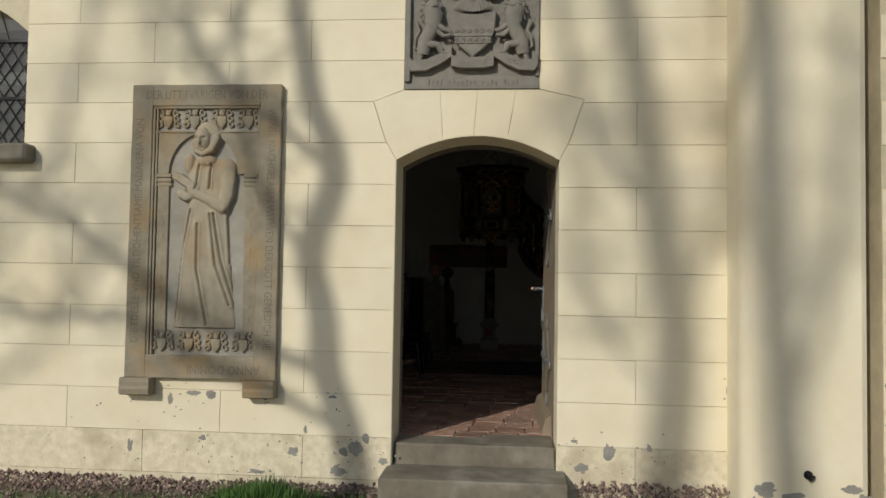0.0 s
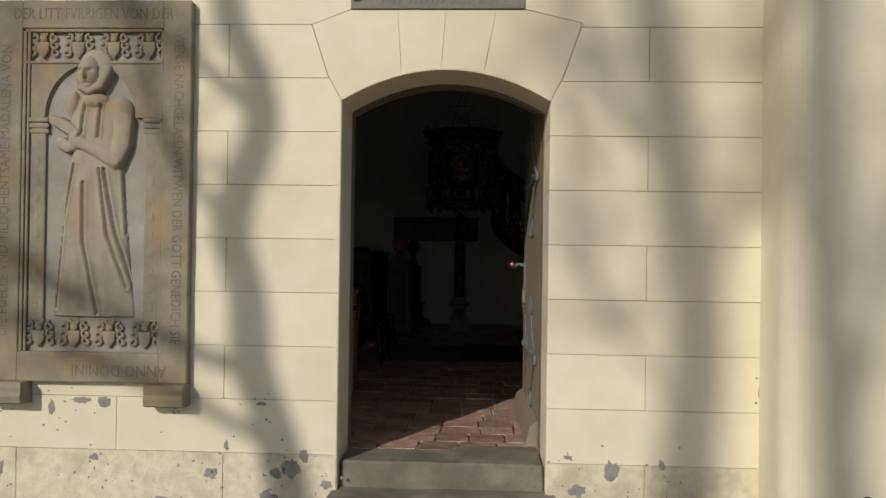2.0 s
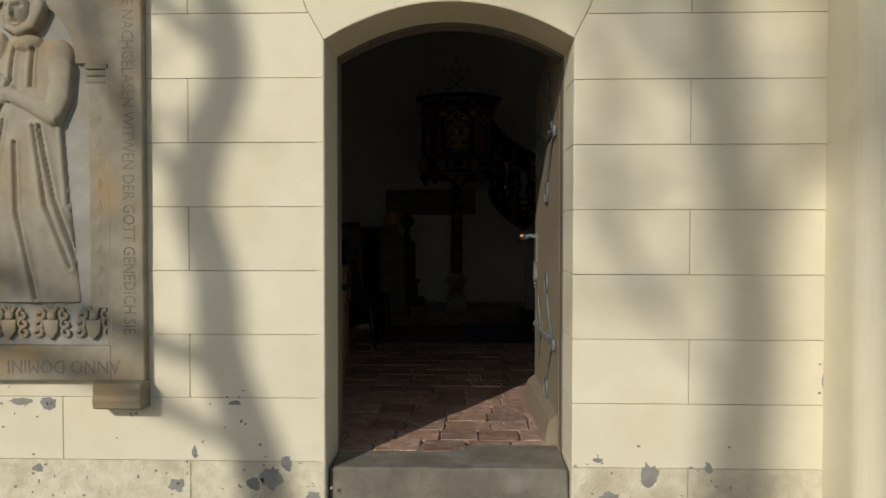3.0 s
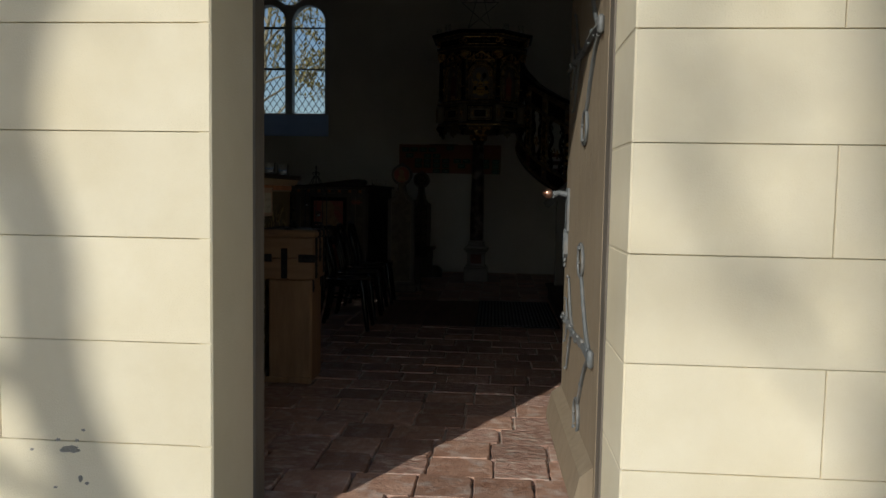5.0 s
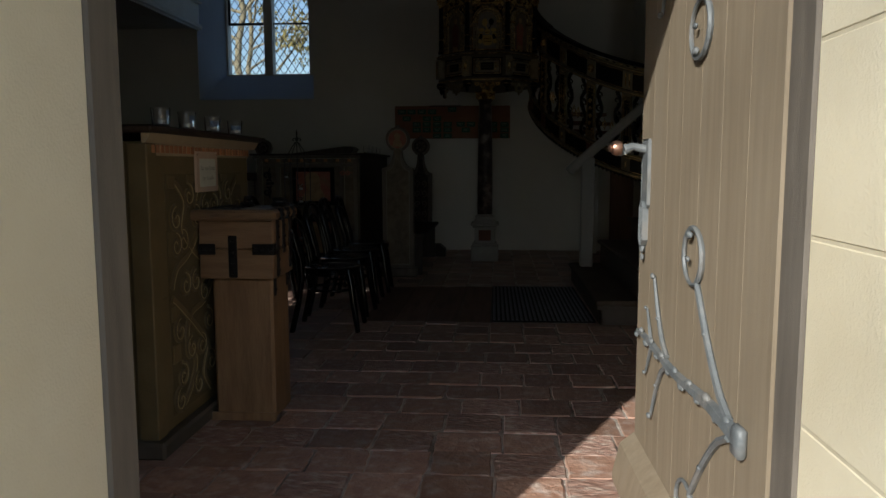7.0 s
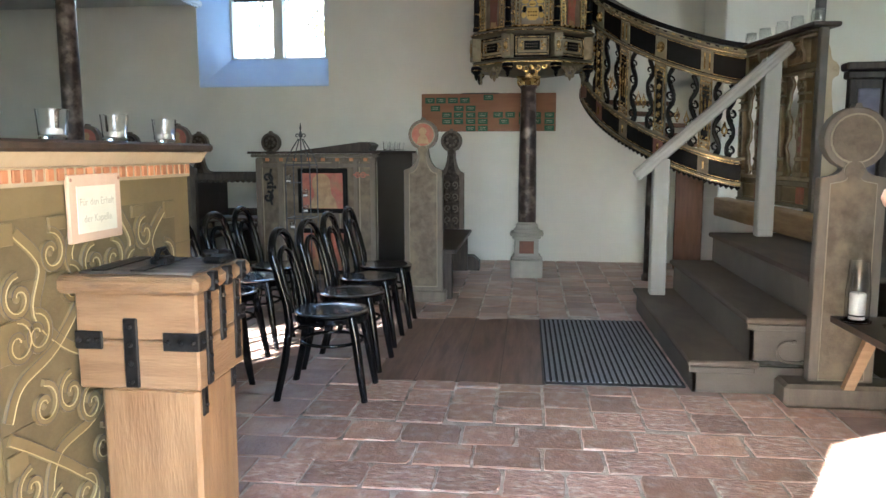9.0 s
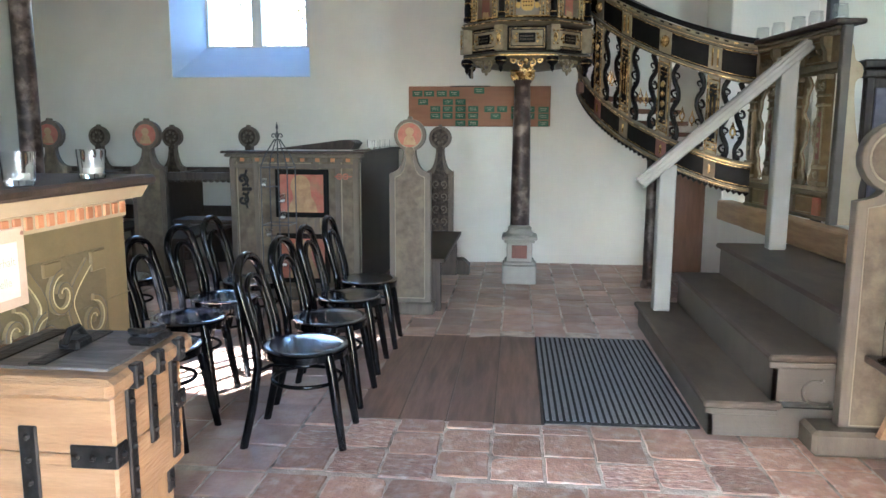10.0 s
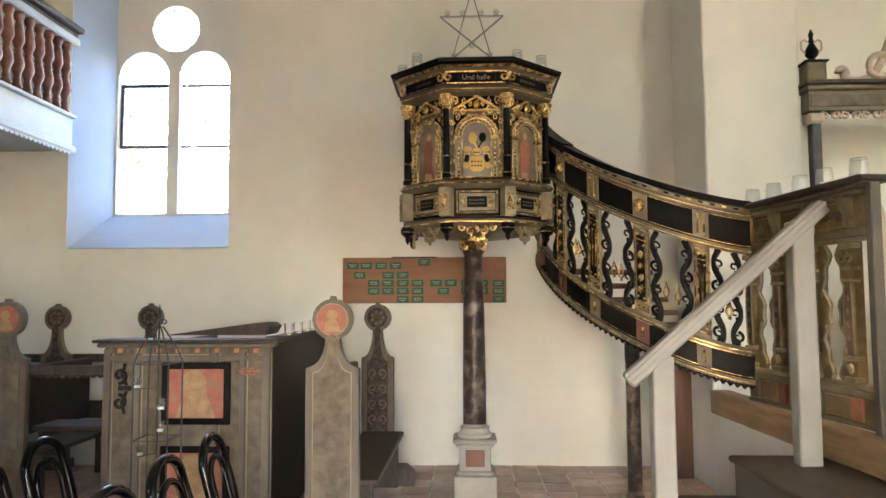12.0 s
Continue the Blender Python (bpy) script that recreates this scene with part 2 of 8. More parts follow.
M_REDPAINT = mat("faded_red_paint", (0.31, 0.088, 0.056), (0.40, 0.145, 0.095), 0.65, scale=16, bump=0.15, c3=(0.25, 0.155, 0.085), patch=11, stain=0.75)
M_FLESH = mat("faded_ochre_figure_paint", (0.29, 0.185, 0.088), (0.42, 0.28, 0.145), 0.65, scale=16, bump=0.12, c3=(0.23, 0.12, 0.065), patch=13, stain=0.7)
M_SHIELD = mat("yellow_heraldic_paint", (0.52, 0.33, 0.075), (0.62, 0.42, 0.12), 0.5, scale=14, bump=0.1, c3=(0.40, 0.24, 0.06), patch=8)
M_ARMSGROUND = mat("grey_brown_panel_paint", (0.19, 0.165, 0.125), (0.26, 0.23, 0.18), 0.6, scale=11, bump=0.1, c3=(0.13, 0.10, 0.07), patch=6)
M_DUSK = mat("dusky_panel_painting", (0.12, 0.085, 0.055), (0.21, 0.155, 0.10), 0.6, scale=9, bump=0.1, c3=(0.28, 0.20, 0.15), patch=6)
M_ORANGE = mat("orange_dentil_paint", (0.4125, 0.16, 0.064), (0.48, 0.224, 0.104), 0.65, scale=14, bump=0.1, rnd=0.2)
M_CREAMPAINT = mat("cream_moulding_paint", (0.4125, 0.3212, 0.1972), (0.4725, 0.3796, 0.2448), 0.6, scale=8, bump=0.1)
M_BOARD = mat("brown_hymn_board", (0.20, 0.085, 0.038), (0.26, 0.12, 0.058), 0.6, scale=3, bump=0.1, grain=(0.6, 3, 4))
M_GREEN = mat("green_label", (0.012, 0.070, 0.034), (0.02, 0.095, 0.048), 0.6, scale=20, bump=0.05)
M_LETTER = mat("pale_lettering", (0.403, 0.377, 0.273), (0.442, 0.416, 0.312), 0.6, scale=30, bump=0.0)
M_PAPER = mat("ivory_paper", (0.72, 0.68, 0.54), (0.78, 0.74, 0.60), 0.8, scale=20, bump=0.02)
M_CORK = mat("pinkish_backing_board", (0.60, 0.42, 0.29), (0.66, 0.48, 0.34), 0.7, scale=20, bump=0.1)
M_INK = mat("pencil_ink", (0.45, 0.405, 0.3), (0.54, 0.495, 0.375), 0.8, scale=30, bump=0.0)
M_WAX = mat("white_wax", (0.80, 0.79, 0.75), (0.84, 0.83, 0.79), 0.5, scale=12, bump=0.03)
M_RUBBER = mat("grey_mat_rib", (0.17, 0.175, 0.18), (0.23, 0.235, 0.24), 0.8, scale=40, bump=0.3)
M_RUBBERDK = mat("black_mat_rubber", (0.008, 0.008, 0.009), (0.014, 0.014, 0.015), 0.9, scale=30, bump=0.2)
M_GALLERY = mat("pale_grey_gallery_paint", (0.46, 0.48, 0.48), (0.54, 0.56, 0.56), 0.6, scale=4, bump=0.1, c3=(0.40, 0.39, 0.36), patch=2)
M_BALUSTER = mat("marbled_red_baluster", (0.16, 0.055, 0.035), (0.28, 0.12, 0.08), 0.45, scale=14, bump=0.08, c3=(0.36, 0.24, 0.18), patch=10)
M_SCROLL = mat("pinkish_grey_scroll_paint", (0.42, 0.32, 0.25), (0.52, 0.42, 0.34), 0.6, scale=8, bump=0.1, c3=(0.34, 0.33, 0.30), patch=5)
M_BEAM = mat("raw_oak_beam", (0.26, 0.155, 0.075), (0.38, 0.24, 0.125), 0.65, scale=5, bump=0.3, grain=(0.8, 0.8, 6), c3=(0.18, 0.10, 0.05), patch=2)
M_RUSTBOARD = mat("red_brown_board", (0.102, 0.0476, 0.0272), (0.1496, 0.0748, 0.0442), 0.7, scale=6, bump=0.2, grain=(4, 4, 0.7))
M_LEAD = mat("lead_came", (0.06, 0.06, 0.062), (0.10, 0.10, 0.10), 0.6, metal=0.5, scale=30, bump=0.1)
M_WINFRAME = mat("dark_window_iron", (0.05, 0.05, 0.055), (0.08, 0.08, 0.085), 0.6, scale=20, bump=0.1)
M_GRAVEL = mat("red_brown_gravel", (0.16, 0.11, 0.09), (0.30, 0.22, 0.185), 0.9, scale=30, bump=0.3, rnd=0.5, island=True)
M_GRASS = mat("spring_grass", (0.045, 0.1125, 0.018), (0.09, 0.1875, 0.035), 0.6, scale=4, bump=0.0, rnd=0.4, island=True)
M_SOIL = mat("garden_soil", (0.165, 0.14, 0.10), (0.235, 0.20, 0.145), 0.95, scale=8, bump=0.5, c3=(0.06, 0.09, 0.025), patch=0.8, stain=0.8)
M_BARK = mat("tree_bark", (0.075, 0.06, 0.048), (0.13, 0.11, 0.088), 0.9, scale=8, bump=0.6, grain=(3, 3, 0.7))
M_PALEBARK = mat("pale_sunlit_bark", (0.26, 0.22, 0.14), (0.36, 0.31, 0.20), 0.9, scale=8, bump=0.3)
M_BUD = mat("budding_twig_leaf", (0.20, 0.17, 0.05), (0.30, 0.25, 0.09), 0.7, scale=6, bump=0.0, rnd=0.3, island=True)
M_VIOLET = mat("violet_grey_panel", (0.10, 0.09, 0.12), (0.16, 0.145, 0.19), 0.6, scale=8, bump=0.1)
M_GLASS = clear_glass("drinking_glass")
M_PANE = pane_glass("window_pane")
# pane tinted dark to cut the sun through the unseen west window
M_DIMPANE = pane_glass("greenish_dimming_pane", (0.18, 0.20, 0.17), 0.06)
M_CLEARPANE = pane_glass("chancel_pane", (0.85, 0.87, 0.82), 0.06)
M_BRONZE = mat("brown_gold_carving", (0.09488, 0.06, 0.02231), (0.1733, 0.1125, 0.04462), 0.5, scale=14, bump=0.25, c3=(0.30, 0.22, 0.12), patch=6, stain=0.6)


def cloudy_glass(name):
    """Thick jar glass: mostly see-through, glossy, with a faint milky body."""
    m = pane_glass(name, (0.95, 0.96, 0.96), 0.10)
    n, l = m.node_tree.nodes, m.node_tree.links
    x, d = n.new("ShaderNodeMixShader"), n.new("ShaderNodeBsdfDiffuse")
    d.inputs[0].default_value = (0.85, 0.87, 0.86, 1)
    x.inputs[0].default_value = 0.012
    l.new(n["Mix Shader"].outputs[0], x.inputs[1])
    l.new(d.outputs[0], x.inputs[2])
    l.new(x.outputs[0], n["Material Output"].inputs[0])
    return m


M_WROUGHT = mat("grey_wrought_iron", (0.045, 0.047, 0.052), (0.10, 0.105, 0.11), 0.38, scale=30, bump=0.1, metal=0.6)
M_JAR = cloudy_glass("jar_glass")


# ---- mesh tools ----
def part(name, bm, material, parent=None, label="", m=None):
    """Links a bmesh as one mesh object, under a thing or a part."""
    me = bpy.data.meshes.new(name)
    bmesh.ops.recalc_face_normals(bm, faces=bm.faces[:])
    bm.to_mesh(me)
    bm.free()
    me.materials.append(material)
    ob = new(name, me)
    if m is not None:
        ob.matrix_basis = m
    if parent is not None:
        ob.parent = parent
    if label:
        ob["label"] = label
    return ob


def smooth(ob, angle=40):
    me = ob.data
    for p in me.polygons:
        p.use_smooth = True
    me.set_sharp_from_angle(angle=radians(angle))
    return ob


def thing(name, m, label, category, group="", kind=""):
    ob = new(name)
    ob.empty_display_size = 0.1
    ob.matrix_basis = m
    return tagged(ob, label, category, group, kind)


def box(bm, x0, x1, y0, y1, z0, z1, c=0.0, m=None):
    """A box with its long edges chamfered by c."""
    start = len(bm.verts)
    v = [bm.verts.new((x, y, z)) for x in (x0, x1) for y in (y0, y1) for z in (z0, z1)]
    fs = [bm.faces.new([v[i] for i in q]) for q in ((0, 1, 3, 2), (4, 6, 7, 5), (0, 4, 5, 1), (2, 3, 7, 6), (0, 2, 6, 4), (1, 5, 7, 3))]
    if c:
        edges = list({e for f in fs for e in f.edges})
        made = bmesh.ops.bevel(bm, geom=edges, offset=c, segments=1, affect="EDGES", profile=0.5)
        v = list({w for f in made["faces"] for w in f.verts})
    if m is not None:
        bmesh.ops.transform(bm, matrix=m, verts=v)
    return v


def bx(*a, c=0.0, m=None):
    bm = bmesh.new()
    box(bm, *a, c=c, m=m)
    return bm


def lathe(bm, profile, seg=16, at=(0, 0, 0), phase=0.0, m=None):
    """Turns a profile of (radius, height) round the z axis at a place."""
    rings = []
    for r, z in profile:
        ring = []
        for i in range(seg):
            a = phase + 2 * math.pi * i / seg
            p = Vector((at[0] + r * math.cos(a), at[1] + r * math.sin(a), at[2] + z))
            ring.append(bm.verts.new(m @ p if m is not None else p))
        rings.append(ring)
    for a, b in zip(rings, rings[1:]):
        for i in range(seg):
            j = (i + 1) % seg
            bm.faces.new((a[i], a[j], b[j], b[i]))
    bm.faces.new(rings[0][::-1])
    bm.faces.new(rings[-1])


def tube(bm, pts, r, seg=8, closed=False, flat=1.0):
    """A round bar along points; r is one radius or one for each point; flat squashes it sideways."""
    pts = [Vector(p) for p in pts]
    n = len(pts)
    rs = r if isinstance(r, (list, tuple)) else [r] * n
    rings, up = [], None
    for i, p in enumerate(pts):
        a = pts[(i - 1) % n] if closed or i else p
        b = pts[(i + 1) % n] if closed or i < n - 1 else p
        d = (b - a).normalized()
        if up is None:
            up = d.orthogonal().normalized()
        up = (up - d * up.dot(d))
        up = up.normalized() if up.length > 1e-6 else d.orthogonal().normalized()
        side = d.cross(up)
        rings.append([bm.verts.new(p + rs[i] * (math.cos(2 * math.pi * k / seg) * up + flat * math.sin(2 * math.pi * k / seg) * side)) for k in range(seg)])
    pairs = list(zip(rings, rings[1:]))
    if closed:
        pairs.append((rings[-1], rings[0]))
    for a, b in pairs:
        for k in range(seg):
            j = (k + 1) % seg
            bm.faces.new((a[k], a[j], b[j], b[k]))
    if not closed:
        bm.faces.new(rings[0][::-1])
        bm.faces.new(rings[-1])


def prism(bm, outline, d0, d1, axis="y", c=0.0, m=None):
    """An outline of (u, v) pushed from d0 to d1 along an axis; its d0 face is drawn in by c for a chamfered edge."""
    place = {"y": lambda u, v, d: (u, d, v), "x": lambda u, v, d: (d, u, v), "z": lambda u, v, d: (u, v, d)}[axis]
    cu = sum(p[0] for p in outline) / len(outline)
    cv = sum(p[1] for p in outline) / len(outline)

    def ring(d, inset):
        out = []
        for u, v in outline:
            if inset:
                k = math.hypot(u - cu, v - cv) or 1
                u, v = u - (u - cu) / k * inset, v - (v - cv) / k * inset
            p = Vector(place(u, v, d))
            out.append(bm.verts.new(m @ p if m is not None else p))
        return out

    step = c if d1 > d0 else -c
    rings = [ring(d0, c), ring(d0 + step, 0), ring(d1, 0)] if c else [ring(d0, 0), ring(d1, 0)]
    n = len(outline)
    for a, b in zip(rings, rings[1:]):
        for i in range(n):
            j = (i + 1) % n
            bm.faces.new((a[i], a[j], b[j], b[i]))
    bm.faces.new(rings[0][::-1])
    bm.faces.new(rings[-1])


def pz(outline, d0, d1, axis="y", c=0.0, m=None):
    bm = bmesh.new()
    prism(bm, outline, d0, d1, axis, c, m)
    return bm


def ball(bm, at, r, sx=1, sy=1, sz=1, sub=2, m=None):
    mm = Matrix.Translation(at) @ Matrix.Diagonal((r * sx, r * sy, r * sz, 1))
    bmesh.ops.create_icosphere(bm, subdivisions=sub, radius=1, matrix=(m @ mm) if m is not None else mm)


def arc(cx, cy, r, a0, a1, n=12, ry=None):
    """Points on an arc, angles in degrees."""
    return [(cx + r * math.cos(radians(a0 + (a1 - a0) * i / n)), cy + (ry or r) * math.sin(radians(a0 + (a1 - a0) * i / n))) for i in range(n + 1)]


def spiral(cx, cy, r0, r1, a0, a1, n=16):
    """Points on a scroll whose radius goes from r0 to r1."""
    return [(cx + (r0 + (r1 - r0) * i / n) * math.cos(radians(a0 + (a1 - a0) * i / n)), cy + (r0 + (r1 - r0) * i / n) * math.sin(radians(a0 + (a1 - a0) * i / n))) for i in range(n + 1)]


def words(text, size, material, parent, m, name="lettering", depth=0.002, label=""):
    """Lettering in the built-in font, as a mesh; it reads along +x and faces +z of the pose m."""
    cu = bpy.data.curves.new(name, "FONT")
    cu.body, cu.size, cu.extrude, cu.align_x, cu.align_y = text, size, depth, "CENTER", "CENTER"
    cu.resolution_u = 2
    tmp = bpy.data.objects.new(name, cu)
    me = bpy.data.meshes.new_from_object(tmp)
    bpy.data.objects.remove(tmp)
    me.materials.clear()
    me.materials.append(material)
    ob = new(name, me)
    ob.matrix_basis = m
    if parent is not None:
        ob.parent = parent
    if label:
        ob["label"] = label
    return ob


# ---- the setting: ground, walls, floor, ceiling ----
def slab(name, material, *a, label="", category="", c=0.0):
    return tagged(part(name, bx(*a, c=c), material), label, category, kind="structure")


def holed_wall(name, material, x0, x1, y0, y1, z0, z1, holes, label):
    """A wall along x with openings cut through; a hole is (left, right, sill, spring, rise), its head a flat arc."""
    bm = bmesh.new()
    cuts = sorted({x0, x1, *[h[0] for h in holes], *[h[1] for h in holes]})
    for a, b in zip(cuts, cuts[1:]):
        hole = next((h for h in holes if h[0] <= a and b <= h[1]), None)
        if hole is None:
            box(bm, a, b, y0, y1, z0, z1)
            continue
        l, r, sill, spring, rise = hole
        if sill > z0:
            box(bm, a, b, y0, y1, z0, sill)
        n = 14 if rise else 1
        head = lambda t: spring + rise * math.sqrt(max(0.0, 1 - (2 * t - 1) ** 2 * 0.999)) if rise > 0.5 else spring + rise * (1 - (2 * t - 1) ** 2)
        prism(bm, [(l + (r - l) * i / n, head(i / n)) for i in range(n + 1)] + [(r, z1), (l, z1)], y0, y1)
    return tagged(part(name, bm, material), label, "wall", kind="structure")


DOOR_L, DOOR_R, SPRING, RISE = -0.60, 0.67, 2.243, 0.19
FACE, INNER = 5.80, 6.62

# ground outside: one sheet to the horizon
bm = bmesh.new()
bmesh.ops.create_grid(bm, x_segments=60, y_segments=60, size=1.0)
for v in bm.verts:
    r = max(abs(v.co.x), abs(v.co.y)) ** 3
    v.co = Vector((v.co.x * (12 + 1200 * r), v.co.y * (12 + 1200 * r), -0.36))
    v.co.z += 0.02 * noise.noise(v.co * 0.6)
tagged(part("ground", bm, M_SOIL), "bare brown soil with moss before the chapel wall", "ground", kind="structure")

# narrow slot from x 2.93 is added as the shade strip beside the buttress
wall_south = holed_wall("wall_south", M_JOINT, -9.0, 8.0, FACE + 0.012, 6.30, -0.6, 7.2,
                        [(-8.0, -6.6, 2.0, 4.6, 0.7), (-5.0, -3.69, 2.36, 3.3, 0.3), (DOOR_L, DOOR_R, -0.6, SPRING, RISE), (2.93, 3.045, -0.6, 7.1, 0.0), (3.9, 5.3, 2.0, 4.6, 0.7)],
                        "cream rendered chapel wall scored into ashlar blocks")
south_lining = holed_wall("wall_south_plaster", M_PLASTER, -9.0, 8.0, 6.302, INNER, -0.1, 7.2,
                          [(-8.0, -6.6, 2.0, 4.6, 0.7), (-5.0, -3.69, 2.36, 3.3, 0.3), (DOOR_L - 0.55, DOOR_R + 0.30, -0.1, SPRING + 0.35, RISE), (3.9, 5.3, 2.0, 4.6, 0.7)],
                          "white plastered inner face of the chapel wall")
wall_north = holed_wall("wall_north", M_PLASTER, -9.0, 8.0, 15.27, 16.2, -0.1, 7.2, [(-4.10, -2.45, 2.112, 5.05, 0.0)], "white plastered chapel wall with patchy old limewash")
slab("wall_west", M_PLASTER, -9.2, -9.0, 5.9, 16.2, -0.1, 7.2, label="plain white plastered end wall", category="wall")
slab("wall_east", M_PLASTER, 8.0, 8.2, 5.9, 16.2, -0.1, 7.2, label="plain white plastered chancel end wall", category="wall")
slab("wall_pier", M_PLASTER, 1.94, 2.74, 14.30, 15.268, -0.1, 7.2, label="white plastered pier of the chancel arch", category="wall", c=0.012)
slab("ceiling", M_CEIL, -9.2, 8.2, 5.9, 16.2, 7.2, 7.4, label="pale plastered flat ceiling", category="ceiling")
slab("floor", M_GROUT, -9.0, 8.0, 6.12, 15.27, -0.2, -0.005, label="old red clay tile floor laid in lime mortar", category="floor")

# plaster splay of the north window: jambs and sloping sill, blue sky light in their colour
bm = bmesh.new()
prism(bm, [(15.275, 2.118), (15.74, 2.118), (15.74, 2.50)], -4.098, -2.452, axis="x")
sill = tagged(part("window_sill", bm, M_SKYLIMEWASH), "sloping limewashed window sill, blue sky light put into its colour", "window sill", kind="structure")
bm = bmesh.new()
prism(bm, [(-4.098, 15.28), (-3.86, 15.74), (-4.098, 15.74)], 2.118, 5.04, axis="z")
tagged(part("window_splay", bm, M_SKYLIMEWASH), "splayed limewashed window jamb, tinted blue for sky light", "window jamb", kind="structure")


# ---- windows ----
def lattice(bm, x0, x1, z0, z1, y, step=0.115, tall=1.45, w=0.0058):
    """Diamond lead lines, clipped to a rectangle."""
    h = z1 - z0
    for sgn in (1, -1):
        k = x0 - h / tall - step
        while k < x1 + h / tall + step:
            pts = []
            for i in range(41):
                t = h * i / 40
                x = k + (t / tall if sgn > 0 else -t / tall)
                if x0 <= x <= x1:
                    pts.append((x, y, z0 + t))
            if len(pts) > 1:
                tube(bm, [pts[0], pts[-1]], w, 4)
            k += step


def arched_light(parent, cx, half, z0, spring, top, y, bars, casement=None, glass=None):
    """One arched light: pane, leads and saddle bars."""
    outline = [(cx - half, z0), (cx + half, z0)] + [(cx + half * math.cos(a), spring + (top - spring) * math.sin(a)) for a in [math.pi * i / 14 for i in range(15)]]
    pane = part("pane", pz(outline, y, y + 0.004), glass or M_PANE, parent)
    pane.visible_shadow = glass is not None
    bm = bmesh.new()
    lattice(bm, cx - half, cx + half, z0, spring, y - 0.006)
    for i in range(1, 4):
        u = -half + 2 * half * i / 4
        tube(bm, [(cx + u, y - 0.006, spring), (cx + u * 0.72, y - 0.006, spring + (top - spring) * math.sqrt(max(0, 1 - (u * 0.72 / half) ** 2)))], 0.0045, 4)
    part("lead_came", bm, M_LEAD, pane)
    for z in bars:
        part("saddle_bar", bx(cx - half, cx + half, y - 0.03, y - 0.012, z - 0.012, z + 0.012, c=0.003), M_WINFRAME, parent)
    if casement:
        za, zb = casement
        for a in ((cx - half, cx - half + 0.03, za, zb), (cx + half - 0.03, cx + half, za, zb), (cx - half, cx + half, za - 0.018, za + 0.018), (cx - half, cx + half, zb - 0.018, zb + 0.018)):
            part("casement_bar", bx(a[0], a[1], y - 0.05, y - 0.015, a[2], a[3], c=0.004), M_WINFRAME, parent)


def tracery_plate(bm, x0, x1, y0, y1, z0, z1, lights, spring, top, eye):
    """A plaster plate with two arched lights and a round eye above, built from strips."""
    n = 96
    cx, cz, r = eye
    for i in range(n):
        a, b = x0 + (x1 - x0) * i / n, x0 + (x1 - x0) * (i + 1) / n
        x = (a + b) / 2
        gaps = []
        for lx, half, zb in lights:
            if abs(x - lx) < half:
                gaps.append((zb, spring + (top - spring) * math.sqrt(1 - ((x - lx) / half) ** 2)))
        if abs(x - cx) < r:
            h = math.sqrt(r * r - (x - cx) ** 2)
            gaps.append((cz - h, cz + h))
        z = z0
        for g0, g1 in sorted(gaps):
            if g0 > z + 1e-4:
                box(bm, a, b, y0, y1, z, g0)
            z = max(z, g1)
        if z1 > z + 1e-4:
            box(bm, a, b, y0, y1, z, z1)


win_north = thing("window_1", pose(0, 0, 0), "twin arched leaded window with a round light above", "window", kind="structure")
bm = bmesh.new()
tracery_plate(bm, -4.09, -2.452, 15.74, 15.90, 2.36, 5.05, [(-3.555, 0.275, 2.52), (-2.895, 0.275, 2.52)], 3.98, 4.28, (-3.215, 4.53, 0.255))
bmesh.ops.remove_doubles(bm, verts=bm.verts[:], dist=1e-4)
part("window_frame", bm, M_PLASTER, win_north, "white plastered stone tracery")
for cx, bars, case in ((-3.555, (), (3.25, 3.92)), (-2.895, (3.25, 3.92), None)):
    arched_light(win_north, cx, 0.275, 2.52, 3.98, 4.28, 15.84, bars, case)
eye_pane = part("pane", pz(arc(-3.215, 4.53, 0.255, 0, 345, 23), 15.84, 15.844), M_PANE, win_north)
eye_pane.visible_shadow = False
bm = bmesh.new()
for k in range(-2, 3):
    h = math.sqrt(0.255 ** 2 - (k * 0.1) ** 2)
    for s in (1, -1):
        d = Vector((0.62, 0, 0.78 * s))
        o = Vector((-3.215, 15.834, 4.53)) + Vector((0.78, 0, -0.62 * s)) * (k * 0.1)
        tube(bm, [o - d * h, o + d * h], 0.0045, 4)
part("lead_came", bm, M_LEAD, eye_pane)

win_south = thing("window_2", pose(0, 0, 0), "tall dark diamond-leaded chapel window over a stone sill", "window", kind="structure")
arched_light(win_south, -4.345, 0.645, 2.40, 3.3, 3.6, 6.05, (2.8, 3.3))
part("window_sill", bx(-5.1, -3.585, 5.66, 6.2, 2.21, 2.355, c=0.02), M_STEP, win_south, "grey stone sill")
part("window_frame", bx(-3.75, -3.695, 5.95, 6.15, 2.37, 3.3, c=0.008), M_FRAME, win_south, "dark wooden frame")
win_chancel = thing("window_3", pose(0, 0, 0), "plain leaded chancel window", "window", kind="structure")
arched_light(win_chancel, 4.6, 0.68, 2.03, 4.6, 5.2, 6.2, (2.9, 3.7), None, M_CLEARPANE)

# unseen window, added only to light the nave
win_west = thing("window_4", pose(0, 0, 0), "plain leaded nave window, added out of view to let in dimmed light", "window", kind="structure")
arched_light(win_west, -7.3, 0.68, 2.03, 4.6, 5.2, 6.2, (2.9, 3.7), None, M_DIMPANE)

# ---- buttress ----
bm = bmesh.new()
prism(bm, [(1.925, FACE + 0.3), (1.925, 5.54)] + arc(2.065, 5.54, 0.14, 180, 270, 8)[1:] + [(2.71, 5.40), (2.75, 5.42), (2.75, FACE + 0.3)], -0.6, 7.2, axis="z")
buttress = tagged(part("buttress", bm, M_RENDER), "smooth cream rendered buttress with a worn foot", "buttress", kind="structure")


